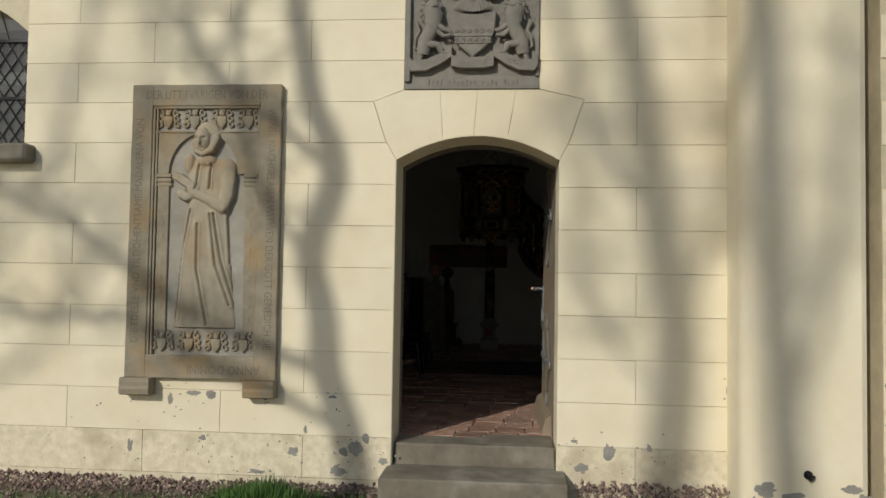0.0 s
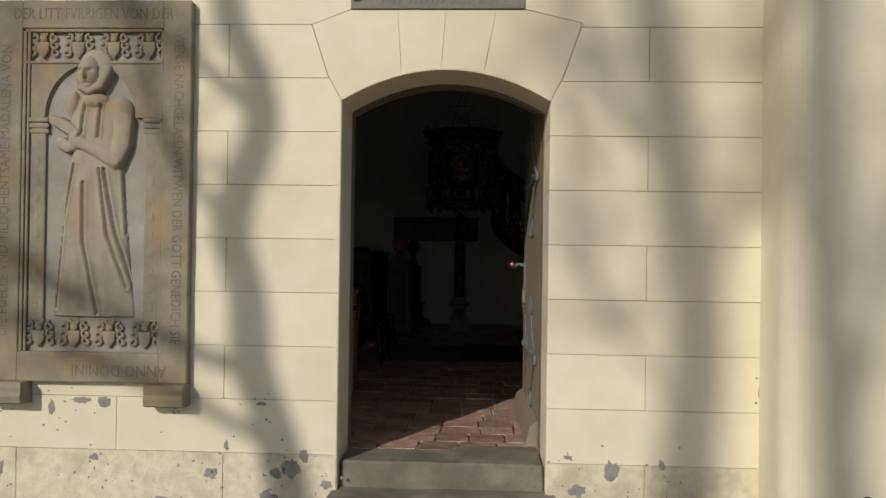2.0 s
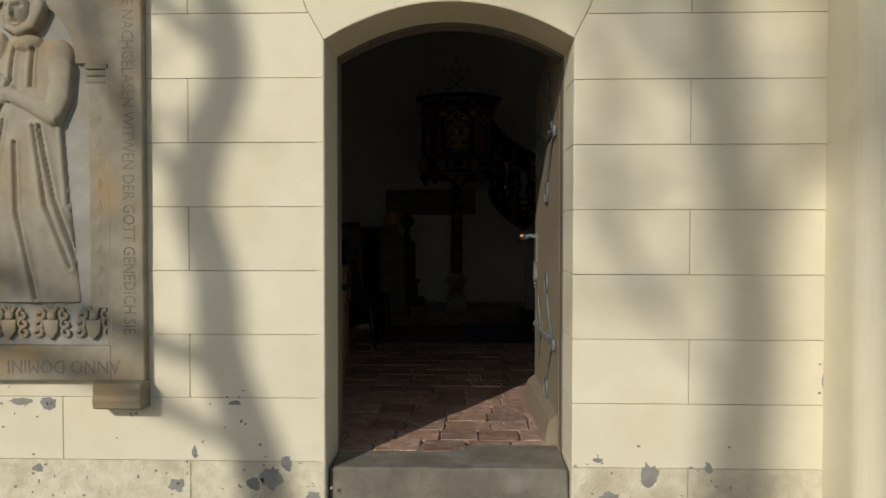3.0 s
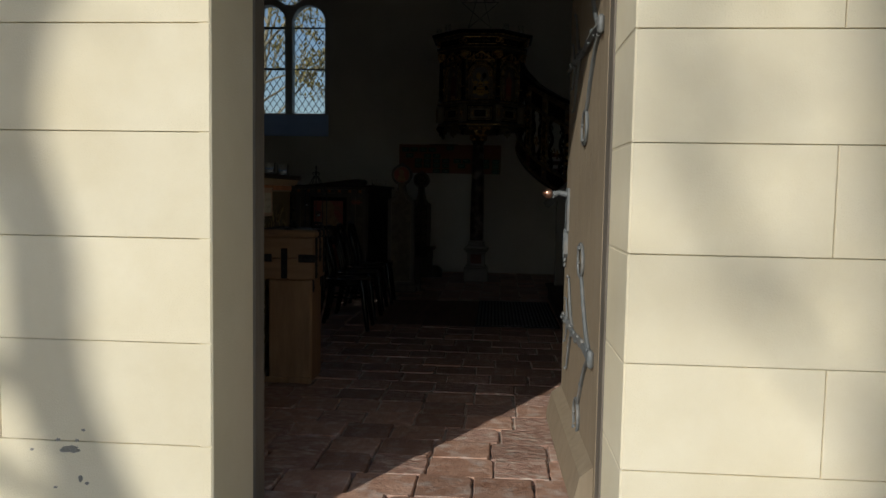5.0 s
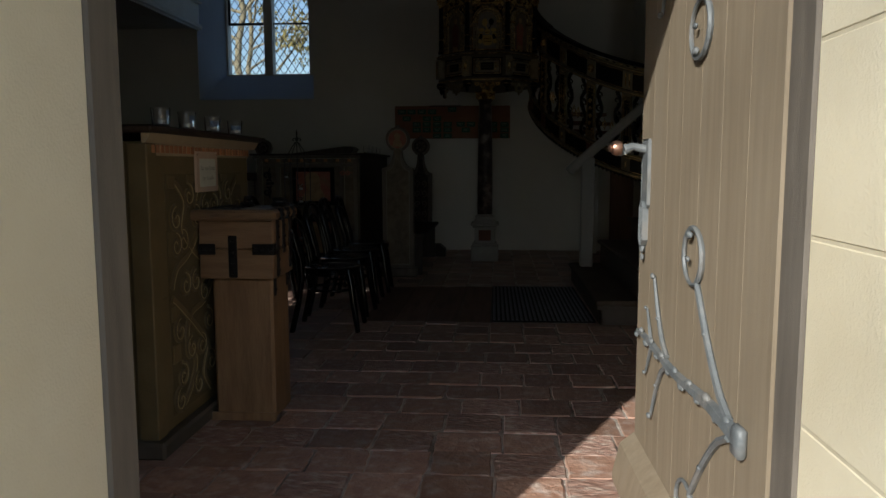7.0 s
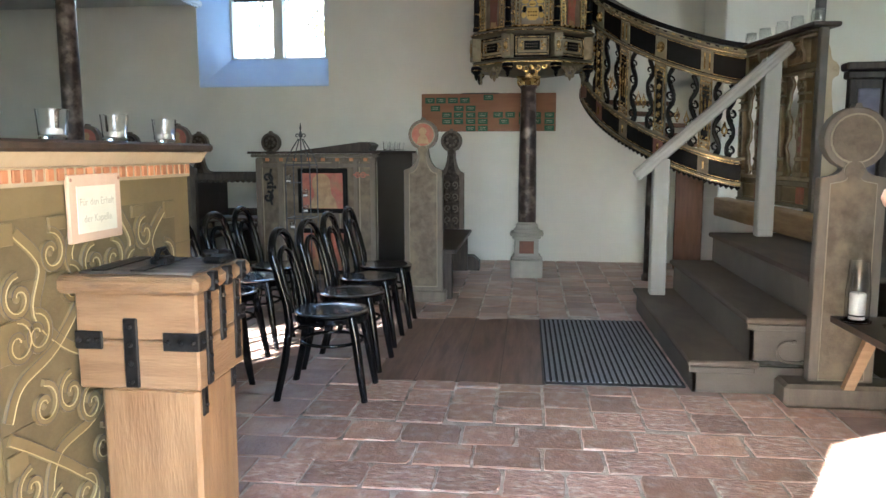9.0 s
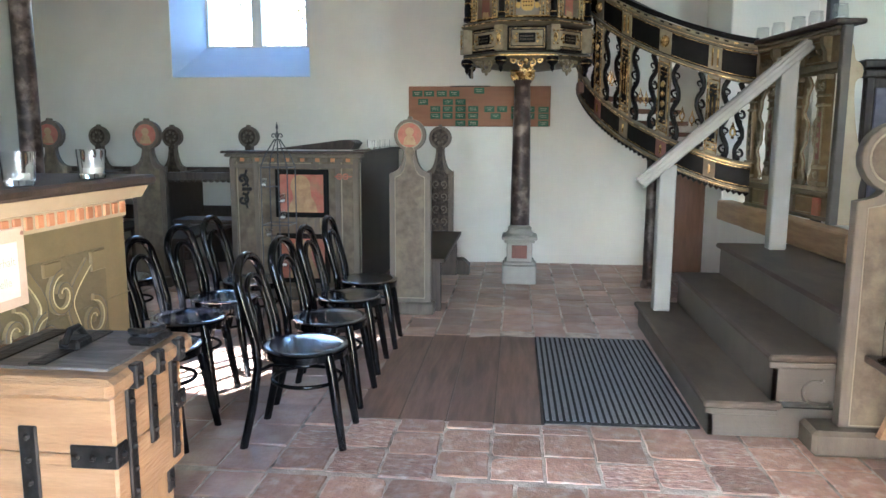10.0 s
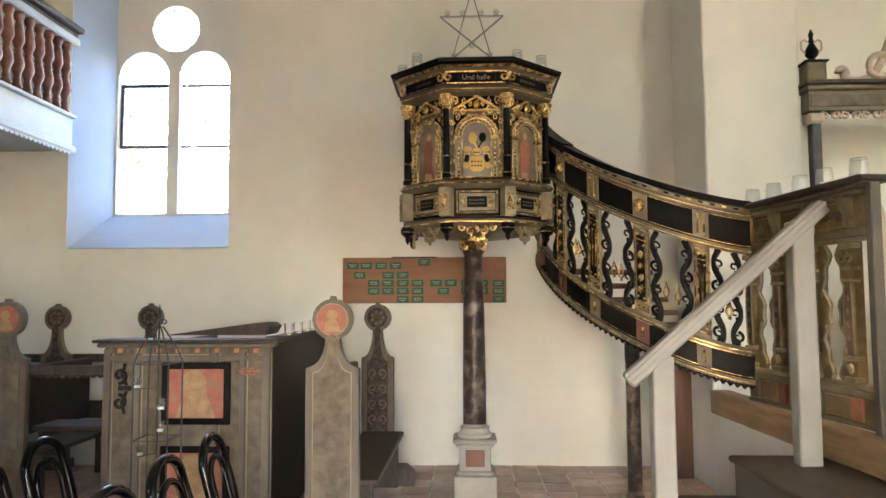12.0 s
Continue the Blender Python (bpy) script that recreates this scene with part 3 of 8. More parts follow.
# ---- south front: steps, door, relief, arms ----
def stone_block(name, x0, x1, y0, y1, z0, z1, seed):
    """A worn stone slab with uneven edges."""
    bm = bx(x0, x1, y0, y1, z0, z1, c=0.012)
    bmesh.ops.subdivide_edges(bm, edges=[e for e in bm.edges if e.calc_length() > 0.3], cuts=14, use_grid_fill=True)
    for v in bm.verts:
        n3 = noise.noise_vector(v.co * 5 + Vector((seed, 0, 0)))
        v.co += Vector((n3.x * 0.006, n3.y * 0.010, n3.z * 0.006))
    return part(name, bm, M_STEP)


tagged(stone_block("door_step", -0.635, 0.73, 5.42, 6.00, -0.40, -0.13, 1), "low worn grey stone step before the door", "stone step", kind="structure")
tagged(stone_block("threshold", -0.585, 0.66, 5.86, 6.30, -0.30, 0.030, 5), "weathered grey stone threshold with chipped edges", "threshold", kind="structure")

# smooth painted reveals of the doorway
reveal = thing("door_reveal", pose(0, 0, 0), "smooth beige painted reveal of the arched doorway", "doorway", kind="structure")
for k in range(-2, 7):
    za, zb = 0.078 + 0.3285 * k + 0.0025, min(0.078 + 0.3285 * (k + 1) - 0.0025, SPRING)
    part("jamb_block", bx(DOOR_R - 0.002, DOOR_R + 0.04, FACE + 0.003, 6.185, za - 0.016, min(zb - 0.016, SPRING), c=0.003), M_RENDER, reveal)
part("jamb_face", bx(DOOR_L - 0.04, DOOR_L + 0.002, FACE + 0.003, 6.185, -0.3, SPRING, c=0.003), M_RENDER, reveal)
part("jamb_joint", bx(DOOR_R + 0.002, DOOR_R + 0.04, FACE + 0.012, 6.18, -0.3, SPRING), M_JOINT, reveal)
mid, half = (DOOR_L + DOOR_R) / 2, (DOOR_R - DOOR_L) / 2
head = [(DOOR_L + 2 * half * i / 20, SPRING + RISE * (1 - (2 * i / 20 - 1) ** 2)) for i in range(21)]
part("arch_soffit", pz([(x, z - 0.002) for x, z in head] + [(x, z + 0.05) for x, z in head[::-1]], FACE + 0.003, 6.185), M_RENDER, reveal)

door_frame = thing("door_frame", pose(0, 0, 0), "dark weathered wooden frame of the arched door", "door frame", kind="structure")
part("post", bx(DOOR_L - 0.03, DOOR_L + 0.008, 6.187, 6.299, 0.028, SPRING, c=0.006), M_FRAME, door_frame)
part("post", bx(DOOR_R - 0.008, DOOR_R + 0.06, 6.187, 6.299, 0.028, SPRING, c=0.006), M_FRAME, door_frame)
part("arched_head", pz([(x, z - 0.02) for x, z in head] + [(x, z + 0.05) for x, z in head[::-1]], 6.187, 6.299), M_FRAME, door_frame)

# the open door leaf, hinged on the east post and swung inward
door = thing("door_1", pose(DOOR_R + 0.042, 6.315, 0.0, 0, 0, 91.0), "sun-bleached arched plank door standing open, with wrought fittings", "door", kind="structure")
LEAF = 1.24
top = [(LEAF * i / 16, SPRING - 0.03 + RISE * (1 - (2 * i / 16 - 1) ** 2)) for i in range(17)]
for i in range(7):
    a, b = LEAF * i / 7 + 0.0015, LEAF * (i + 1) / 7 - 0.0015
    zt = lambda u: SPRING - 0.03 + RISE * (1 - (2 * u / LEAF - 1) ** 2)
    part("plank", pz([(a, 0.03), (b, 0.03), (b, zt(b)), ((a + b) / 2, zt((a + b) / 2)), (a, zt(a))], 0.0, 0.05, c=0.003), M_DOOR, door)
bm = bmesh.new()
prism(bm, [(0.0, 0.02), (0.075, 0.02), (0.075, 0.05), (0.05, 0.16), (0.0, 0.20)], 0.02, LEAF + 0.004, axis="x", m=Matrix.Diagonal((1, 1, 1, 1)) @ pose(0, 0.051, 0))
part("weather_board", bm, M_DOOR, door, "bevelled kick board")


def scroll_hinge(z):
    """A wrought strap hinge: stem, looped branches and small buds, lying on the leaf."""
    g = pose(0, 0.062, 0)
    bm = bmesh.new()

    def bar(pts, r=0.013):
        n = len(pts)
        tube(bm, [(x, 0.058, zz) for k, (x, zz) in enumerate(pts)], [r * (1 - 0.45 * k / (n - 1)) for k in range(n)], 6)

    def leafbud(x, zz, r=0.022):
        ball(bm, (x, 0.064, zz), r * 0.72, 1.3, 0.6, 0.8, 1)

    stem = [(0.13 + 1.05 * t, z + 0.008 * math.sin(9 * t)) for t in [i / 14 for i in range(15)]]
    bar(stem, 0.019)
    for k, (x, zz) in enumerate(stem):
        leafbud(x, zz + (0.014 if k % 2 else -0.012), 0.021 if k % 3 else 0.026)
    for up in (1, -1):
        stalk = [(0.20 + 0.27 * t ** 0.7, z + up * (0.02 + 0.24 * t)) for t in [i / 8 for i in range(9)]]
        loop = [(0.535 - 0.085 * math.cos(a), z + up * (0.345 + 0.075 * math.sin(a))) for a in [-1.0 + 0.36 * i for i in range(18)]]
        bar(stalk + loop, 0.010)
        leafbud(0.55, z + up * 0.40, 0.022)
        leafbud(0.56, z + up * 0.335, 0.016)
        leafbud(stalk[5][0], stalk[5][1], 0.013)
        spray = [(0.77 + 0.19 * t ** 0.6, z + up * (0.015 + 0.215 * t)) for t in [i / 7 for i in range(8)]]
        bar(spray, 0.009)
        leafbud(*spray[-1], 0.019)
        leafbud(*spray[3], 0.012)
        small = [(0.98 + 0.07 * t, z + up * (0.01 + 0.10 * t)) for t in [i / 4 for i in range(5)]]
        bar(small, 0.007)
        leafbud(*small[-1], 0.013)
    box(bm, 0.10, 0.15, 0.05, 0.075, z - 0.035, z + 0.035, c=0.008)
    return smooth(part("strap_hinge", bm, M_ZINC, door, "blue-grey wrought-iron scroll hinge"), 50)


scroll_hinge(0.59)
scroll_hinge(1.86)
bm = bmesh.new()
box(bm, LEAF - 0.15, LEAF - 0.05, 0.05, 0.06, 1.03, 1.26, c=0.01)
box(bm, LEAF - 0.13, LEAF - 0.07, 0.05, 0.062, 0.90, 1.05, c=0.02)
for k in range(5):
    ball(bm, (LEAF - 0.10, 0.062, 0.86 + 0.028 * k), 0.014 + 0.003 * (k % 2), 1, 0.6, 1, 1)
lock = part("lock_plate", bm, M_ZINC, door, "blue-grey wrought lock plate")
bm = bmesh.new()
tube(bm, [(LEAF - 0.10, 0.055, 1.225), (LEAF - 0.10, 0.10, 1.235), (LEAF - 0.10, 0.13, 1.225)], [0.015, 0.013, 0.018], 10)
tube(bm, [(LEAF - 0.10, 0.13, 1.225), (LEAF - 0.05, 0.135, 1.215)], [0.018, 0.012], 10)
handle = part("door_handle", bm, M_ZINC, door)
bm = bmesh.new()
lathe(bm, [(0.004, -0.02), (0.022, -0.015), (0.027, 0.0), (0.022, 0.014), (0.012, 0.018), (0.014, 0.024), (0.004, 0.03)], 14, m=Matrix.Translation((LEAF - 0.10, 0.155, 1.23)) @ pose(0, 0, 0, -90))
smooth(part("knob", bm, M_COPPER, handle, "worn reddish knob"))


# epitaph relief on two corbels
def epitaph():
    e = thing("epitaph_relief", Matrix.Translation((0, 5.812, 0)) @ Matrix.Diagonal((1, 0.62, 1, 1)) @ Matrix.Translation((0, -5.812, 0)), "grey sandstone grave slab carved with a robed standing figure", "relief")
    x0, x1, z0, z1, y = -2.74, -1.515, 0.50, 2.835, 5.70
    w = 0.17
    bm = bmesh.new()
    rim = [(x0, z0), (x1, z0), (x1 - 0.005, z1), (x0 + 0.005, z1)]
    for a in ((x0, x0 + w, z0, z1), (x1 - w, x1, z0, z1), (x0 + w, x1 - w, z0, z0 + 0.18), (x0 + w, x1 - w, z1 - 0.17, z1)):
        box(bm, a[0], a[1], y, 5.81, a[2], a[3], c=0.006)
    bmesh.ops.subdivide_edges(bm, edges=[ed for ed in bm.edges if ed.calc_length() > 0.3], cuts=16, use_grid_fill=True)
    for v in bm.verts:
        v.co += noise.noise_vector(v.co * 9) * 0.004
    part("border", bm, M_SANDSTONE, e)
    part("backing", bx(x0 + w, x1 - w, 5.765, 5.812, z0 + 0.18, z1 - 0.17), M_NICHE, e)
    # fillet round the field
    a0, a1, b0, b1 = x0 + w, x1 - w, z0 + 0.18, z1 - 0.17
    bm = bmesh.new()
    for q in ((a0, a0 + 0.02, b0, b1), (a0 + 0.03, a0 + 0.045, b0, b1), (a1 - 0.02, a1, b0, b1), (a0, a1, b1 - 0.02, b1), (a0, a1, b1 - 0.215, b1 - 0.20)):
        box(bm, q[0], q[1], 5.715, 5.77, q[2], q[3], c=0.004)
    part("fillet", bm, M_SANDSTONE, e)
    # niche arch with pilasters
    cx = (a0 + a1) / 2 - 0.02
    ri = 0.285
    spring = 2.12
    n = 18
    head_in = [(cx + ri * math.cos(math.pi * i / n), spring + 0.33 * math.sin(math.pi * i / n)) for i in range(n + 1)]
    bm = bmesh.new()
    prism(bm, head_in + [(a0 + 0.05, spring), (a0 + 0.05, b1 - 0.215), (a1 - 0.02, b1 - 0.215), (a1 - 0.02, spring)], 5.728, 5.768)
    part("arch", bm, M_SANDSTONE, e)
    for px in (a0 + 0.05, a1 - 0.115):
        bm = bmesh.new()
        box(bm, px, px + 0.095, 5.735, 5.768, b0 + 0.19, spring - 0.02, c=0.006)
        for k in range(3):
            box(bm, px - 0.012, px + 0.115, 5.715 + 0.006 * k, 5.768, spring - 0.03 - 0.035 * k, spring - 0.002 - 0.035 * k, c=0.006)
        for k in range(9):
            ball(bm, (px + 0.047, 5.737, b0 + 0.28 + 0.11 * k), 0.022, 1.0, 0.4, 1.7, 1)
        part("pilaster", bm, M_SANDSTONE, e)
    # shields with mantling, four above and four below
    for row, zc in ((0, b1 - 0.11), (1, b0 + 0.10)):
        for k in range(4):
            xc = a0 + 0.12 + (a1 - a0 - 0.22) * k / 3
            bm = bmesh.new()
            prism(bm, [(xc - 0.04, zc + 0.03), (xc - 0.035, zc - 0.03), (xc, zc - 0.075), (xc + 0.035, zc - 0.03), (xc + 0.04, zc + 0.03)], 5.725, 5.768, c=0.006)
            ball(bm, (xc, 5.74, zc + 0.05), 0.028, 1, 0.8, 1, 1)
            for s in (-1, 1):
                for j in range(3):
                    sp = spiral(xc + s * (0.065 + 0.006 * j), zc + 0.055 - 0.045 * j, 0.03, 0.008, 90, 90 + s * 400, 10)
                    tube(bm, [(u, 5.745, w2) for u, w2 in sp], [0.012 - 0.0006 * q for q in range(len(sp))], 5)
            for j in (-1, 0, 1):
                tube(bm, [(xc + 0.01 * j, 5.745, zc + 0.07), (xc + 0.03 * j, 5.74, zc + 0.10)], [0.012, 0.006], 5)
            smooth(part("shield", bm, M_SANDSTONE, e), 60)
    # robed figure, one plain shape in low relief
    def near(u, v, line):
        """Distance to a polyline and the share of the way along it."""
        best, share = 1e9, 0.0
        for k, ((ua, va), (ub, vb)) in enumerate(zip(line, line[1:])):
            du, dv = ub - ua, vb - va
            t = max(0.0, min(1.0, ((u - ua) * du + (v - va) * dv) / (du * du + dv * dv)))
            q = math.hypot(u - ua - t * du, v - va - t * dv)
            if q < best:
                best, share = q, (k + t) / (len(line) - 1)
        return best, share

    def dome(u, v, cu, cv, ru, rv, rise, power=0.5):
        q = 1 - ((u - cu) / ru) ** 2 - ((v - cv) / rv) ** 2
        return rise * q ** power if q > 0 else 0.0

    def limb(u, v, line, r0, r1, low, rise):
        q, t = near(u, v, line)
        r = r0 + (r1 - r0) * t
        return low + rise * math.sqrt(1 - (q / r) ** 2) if q < r else 0.0

    GROOVES = ([(0.00, 1.72), (0.0, 1.36), (0.09, 0.92)], [(0.10, 1.80), (0.15, 1.40), (0.27, 1.08)], [(0.13, 1.80), (0.20, 1.42), (0.30, 1.12)], [(0.24, 1.86), (0.27, 1.40)], [(-0.06, 1.85), (-0.13, 1.50), (-0.17, 0.95)], [(0.0, 2.22), (-0.02, 1.95)], [(0.10, 2.20), (0.09, 1.95)])

    def height(u, v):
        h = 0.0
        if 0.90 < v < 2.24:
            f = max(0.0, min(1.0, (1.92 - v) / 1.0))
            lo, hi = -0.075 - 0.115 * f ** 0.7, 0.235 + 0.085 * f ** 1.3
            if v > 1.92:
                lo, hi = -0.075 - 0.04 * (v - 1.92) / 0.32, 0.235
            t = (u - (lo + hi) / 2) / ((hi - lo) / 2)
            if abs(t) < 1:
                h = (0.062 - 0.028 * f) * (1 - t ** 4) ** 0.5 * (1.0 if v < 2.1 else max(0.0, (2.24 - v) / 0.14) ** 0.5)
                h += 0.004 * math.sin(t * 17 + v * 2.2) * f * (1 - t * t)
        h = max(h, dome(u, v, -0.085, 2.20, 0.045, 0.085, 0.06), dome(u, v, 0.222, 2.14, 0.082, 0.105, 0.078))
        h = max(h, dome(u, v, 0.055, 2.225, 0.085, 0.055, 0.075))
        h = max(h, dome(u, v, 0.06, 2.41, 0.112, 0.135, 0.072, 0.35))
        face = dome(u, v, 0.022, 2.385, 0.072, 0.105, 0.085)
        if face:
            h = 0.035 + face
            h += dome(u, v, 0.018, 2.378, 0.013, 0.040, 0.034)
            for eu in (-0.014, 0.05):
                h -= dome(u, v, eu, 2.402, 0.022, 0.013, 0.026)
            h -= dome(u, v, 0.02, 2.322, 0.026, 0.008, 0.020)
        h = max(h, limb(u, v, [(-0.045, 2.36), (-0.03, 2.30), (0.03, 2.275), (0.10, 2.31), (0.14, 2.40)], 0.012, 0.032, 0.062, 0.03))
        h = max(h, limb(u, v, [(0.245, 2.10), (0.235, 1.95), (0.195, 1.85)], 0.06, 0.05, 0.05, 0.04))
        h = max(h, limb(u, v, [(0.195, 1.86), (0.08, 1.92), (-0.03, 1.965)], 0.05, 0.034, 0.062, 0.04))
        h = max(h, limb(u, v, [(-0.02, 1.965), (-0.045, 1.99)], 0.045, 0.045, 0.066, 0.03))
        for k in range(4):
            h = max(h, limb(u, v, [(-0.05, 2.0 + 0.012 * k), (-0.14, 2.05 + 0.018 * k), (-0.205, 2.085 + 0.012 * k)], 0.018, 0.009, 0.062, 0.02))
        h = max(h, limb(u, v, [(-0.14, 1.96), (-0.10, 1.935), (-0.06, 1.95)], 0.04, 0.035, 0.045, 0.03))
        if h > 0.01 and v < 1.84 or v > 2.0 and h > 0.01 and v < 2.2 and -0.04 < u < 0.12:
            for g in GROOVES:
                q, _ = near(u, v, g)
                h -= 0.026 * math.exp(-(q / 0.008) ** 2)
                h += 0.010 * math.exp(-((q - 0.018) / 0.012) ** 2)
        return h

    fx, nu, nv = -2.175, 100, 226
    bm = bmesh.new()
    grid = []
    for j in range(nv + 1):
        v = 0.895 + 1.665 * j / nv
        row = []
        for i in range(nu + 1):
            u = -0.235 + 0.58 * i / nu
            h = height(u, v)
            y_at = 5.775 if h <= 0 else 5.765 - max(0.001, 1.15 * h + 0.0025 * noise.noise(Vector((u * 22, v * 22, 0))))
            row.append(bm.verts.new((fx + u, y_at, v)))
        grid.append(row)
    for r0, r1 in zip(grid, grid[1:]):
        for i in range(nu):
            q = (r0[i], r0[i + 1], r1[i + 1], r1[i])
            if min(w.co.y for w in q) < 5.77:
                bm.faces.new(q)
    bmesh.ops.delete(bm, geom=[w for w in bm.verts if not w.link_faces], context="VERTS")
    smooth(part("figure", bm, M_CARVED, e), 70)
    # corbels
    for c0 in (x0 - 0.005, x1 - 0.235):
        bm = bmesh.new()
        prism(bm, [(5.82, 0.50), (5.60, 0.50), (5.595, 0.47), (5.60, 0.44), (5.585, 0.415), (5.60, 0.375), (5.635, 0.365), (5.82, 0.36)], c0, c0 + 0.24, axis="x")
        part("corbel", bm, M_SANDSTONE, e, "moulded stone corbel")
    # worn inscription on the rim, cut round all four sides; the cuts' shade is in its colour
    def line(text, size, x, z, rz, squeeze=1.0):
        rot = pose(x, y - 0.0015, z, 90, 0, 0) @ pose(0, 0, 0, 0, 0, rz) @ Matrix.Diagonal((squeeze, 1, 1, 1))
        words(text, size, M_CUTSHADE, e, rot, "inscription", 0.001, "worn carved capitals, toned dark for the shade in their cuts")
    line("DER LITT FVRRIGEN VON DER", 0.10, (x0 + x1) / 2, z1 - 0.085, 0, 0.74)
    line("WENSE NACHGELASEN WITWEN DER GOTT GENEDICH SIE", 0.088, x1 - 0.075, (z0 + z1) / 2 + 0.02, -90, 0.80)
    line("ANNO DOMINI", 0.10, x1 - 0.42, z0 + 0.075, 180, 0.85)
    line("DIE EDELLE VND TILDOHENTSAME MADALENA VON", 0.088, x0 + 0.075, (z0 + z1) / 2, 90, 0.86)
    return e


epitaph()


# coat of arms stone over the door, set back in a niche
def arms():
    e = thing("arms_stone", Matrix.Translation((0, 5.812, 0)) @ Matrix.Diagonal((1, 0.7, 1, 1)) @ Matrix.Translation((0, -5.812, 0)), "dark weathered stone carved with shield, rampant beasts and ribbons", "relief")
    x0, x1, z0, z1 = -0.545, 0.505, 2.805, 3.95
    part("backing", bx(x0, x1, 5.80, 5.83, z0 + 0.09, z1), M_ARMS, e)
    bm = bmesh.new()
    prism(bm, [(5.83, z0 - 0.005), (5.775, z0 - 0.005), (5.775, z0 + 0.02), (5.80, z0 + 0.10), (5.83, z0 + 0.10)], x0, x1, axis="x")
    part("ledge", bm, M_ARMS, e)
    part("side_rim", bx(x0, x0 + 0.045, 5.74, 5.83, z0 + 0.05, z1, c=0.006), M_ARMS, e)
    part("side_rim", bx(x1 - 0.03, x1, 5.765, 5.83, z0 + 0.09, z1, c=0.006), M_ARMS, e)
    cx = -0.01
    shield = [(cx - 0.182, 3.40), (cx - 0.168, 3.24), (cx - 0.12, 3.14), (cx, 3.035), (cx + 0.12, 3.14), (cx + 0.168, 3.24), (cx + 0.182, 3.40), (cx + 0.06, 3.38), (cx - 0.06, 3.38)]
    sh = part("shield", pz(shield, 5.715, 5.80, c=0.01), M_ARMS, e)
    bm = bmesh.new()
    box(bm, cx - 0.15, cx + 0.15, 5.704, 5.72, 3.20, 3.21)
    box(bm, cx - 0.145, cx + 0.145, 5.704, 5.72, 3.145, 3.155)
    for k in range(6):
        for zz in (3.175, 3.245):
            for j in range(5):
                a = 1.2566 * j
                ball(bm, (cx - 0.125 + 0.05 * k + 0.011 * math.cos(a), 5.71, zz + 0.011 * math.sin(a)), 0.009, 1, 0.8, 1, 1)
    part("charge", bm, M_ARMS, sh)
    bm = bmesh.new()
    for k in range(13):
        a = math.pi * k / 12
        tube(bm, [(cx + 0.05 * math.cos(a), 5.71, 3.50 + 0.02 * math.sin(a)), (cx + 0.11 * math.cos(a), 5.70, 3.44 - 0.05 * math.sin(a)), (cx + 0.15 * math.cos(a), 5.73, 3.42 - 0.02 * math.sin(a))], [0.02, 0.018, 0.01], 6)
    ball(bm, (cx, 5.73, 3.56), 0.10, 1, 0.7, 1.2, 2)
    for s in (-1, 1):
        for k in range(5):
            sp = spiral(cx + s * (0.17 + 0.05 * k), 3.56 + 0.045 * (k % 3), 0.06, 0.012, 200, 200 + s * 420, 14)
            tube(bm, [(u, 5.75 - 0.01 * (k % 2), w) for u, w in sp], [0.022 - 0.001 * q for q in range(len(sp))], 6)
    smooth(part("helmet", bm, M_ARMS, e, "helmet with curling mantling"), 60)
    for s in (-1, 1):
        bm = bmesh.new()
        bx0 = cx + s * 0.33
        tube(bm, [(bx0 + s * 0.06, 5.75, 3.08), (bx0 + s * 0.04, 5.73, 3.22), (bx0 - s * 0.02, 5.72, 3.36), (bx0 - s * 0.02, 5.72, 3.48), (bx0 + s * 0.01, 5.72, 3.56)], [0.05, 0.062, 0.06, 0.08, 0.065], 10)
        ball(bm, (bx0 - s * 0.01, 5.71, 3.58), 0.058, 1, 0.8, 1, 2)
        ball(bm, (bx0 - s * 0.02, 5.665, 3.56), 0.028, 1, 0.8, 0.8, 1)
        for k in range(9):
            a = 2 * math.pi * k / 9
            tube(bm, [(bx0 + 0.06 * math.cos(a), 5.72, 3.54 + 0.06 * math.sin(a)), (bx0 + 0.095 * math.cos(a), 5.74, 3.50 + 0.10 * math.sin(a))], [0.02, 0.008], 5)
        tube(bm, [(bx0, 5.71, 3.44), (bx0 - s * 0.10, 5.70, 3.33), (bx0 - s * 0.155, 5.71, 3.31)], [0.032, 0.024, 0.022], 8)
        tube(bm, [(bx0 - s * 0.01, 5.71, 3.36), (bx0 - s * 0.10, 5.71, 3.26), (bx0 - s * 0.15, 5.715, 3.27)], [0.03, 0.022, 0.02], 8)
        tube(bm, [(bx0 + s * 0.02, 5.72, 3.18), (bx0 - s * 0.06, 5.71, 3.17), (bx0 - s * 0.08, 5.73, 3.10), (bx0 - s * 0.13, 5.73, 3.09)], [0.045, 0.035, 0.022, 0.018], 8)
        tube(bm, [(bx0 + s * 0.06, 5.74, 3.12), (bx0 + s * 0.09, 5.74, 3.03), (bx0 + s * 0.04, 5.74, 3.00)], [0.03, 0.022, 0.016], 8)
        tube(bm, [(bx0 + s * 0.07, 5.76, 3.12), (bx0 + s * 0.13, 5.76, 3.16), (bx0 + s * 0.12, 5.76, 3.26), (bx0 + s * 0.09, 5.76, 3.33), (bx0 + s * 0.12, 5.76, 3.42)], [0.012, 0.013, 0.013, 0.014, 0.024], 7)
        for k in range(11):
            a = 2 * math.pi * k / 11
            ball(bm, (bx0 - s * 0.005 + 0.062 * math.cos(a), 5.715, 3.575 + 0.078 * math.sin(a)), 0.026, 1, 0.7, 1.2, 1)
        for k in range(7):
            ball(bm, (bx0 + s * (0.03 - 0.012 * (k % 3)), 5.70, 3.50 - 0.028 * k), 0.022, 1.1, 0.6, 1.3, 1)
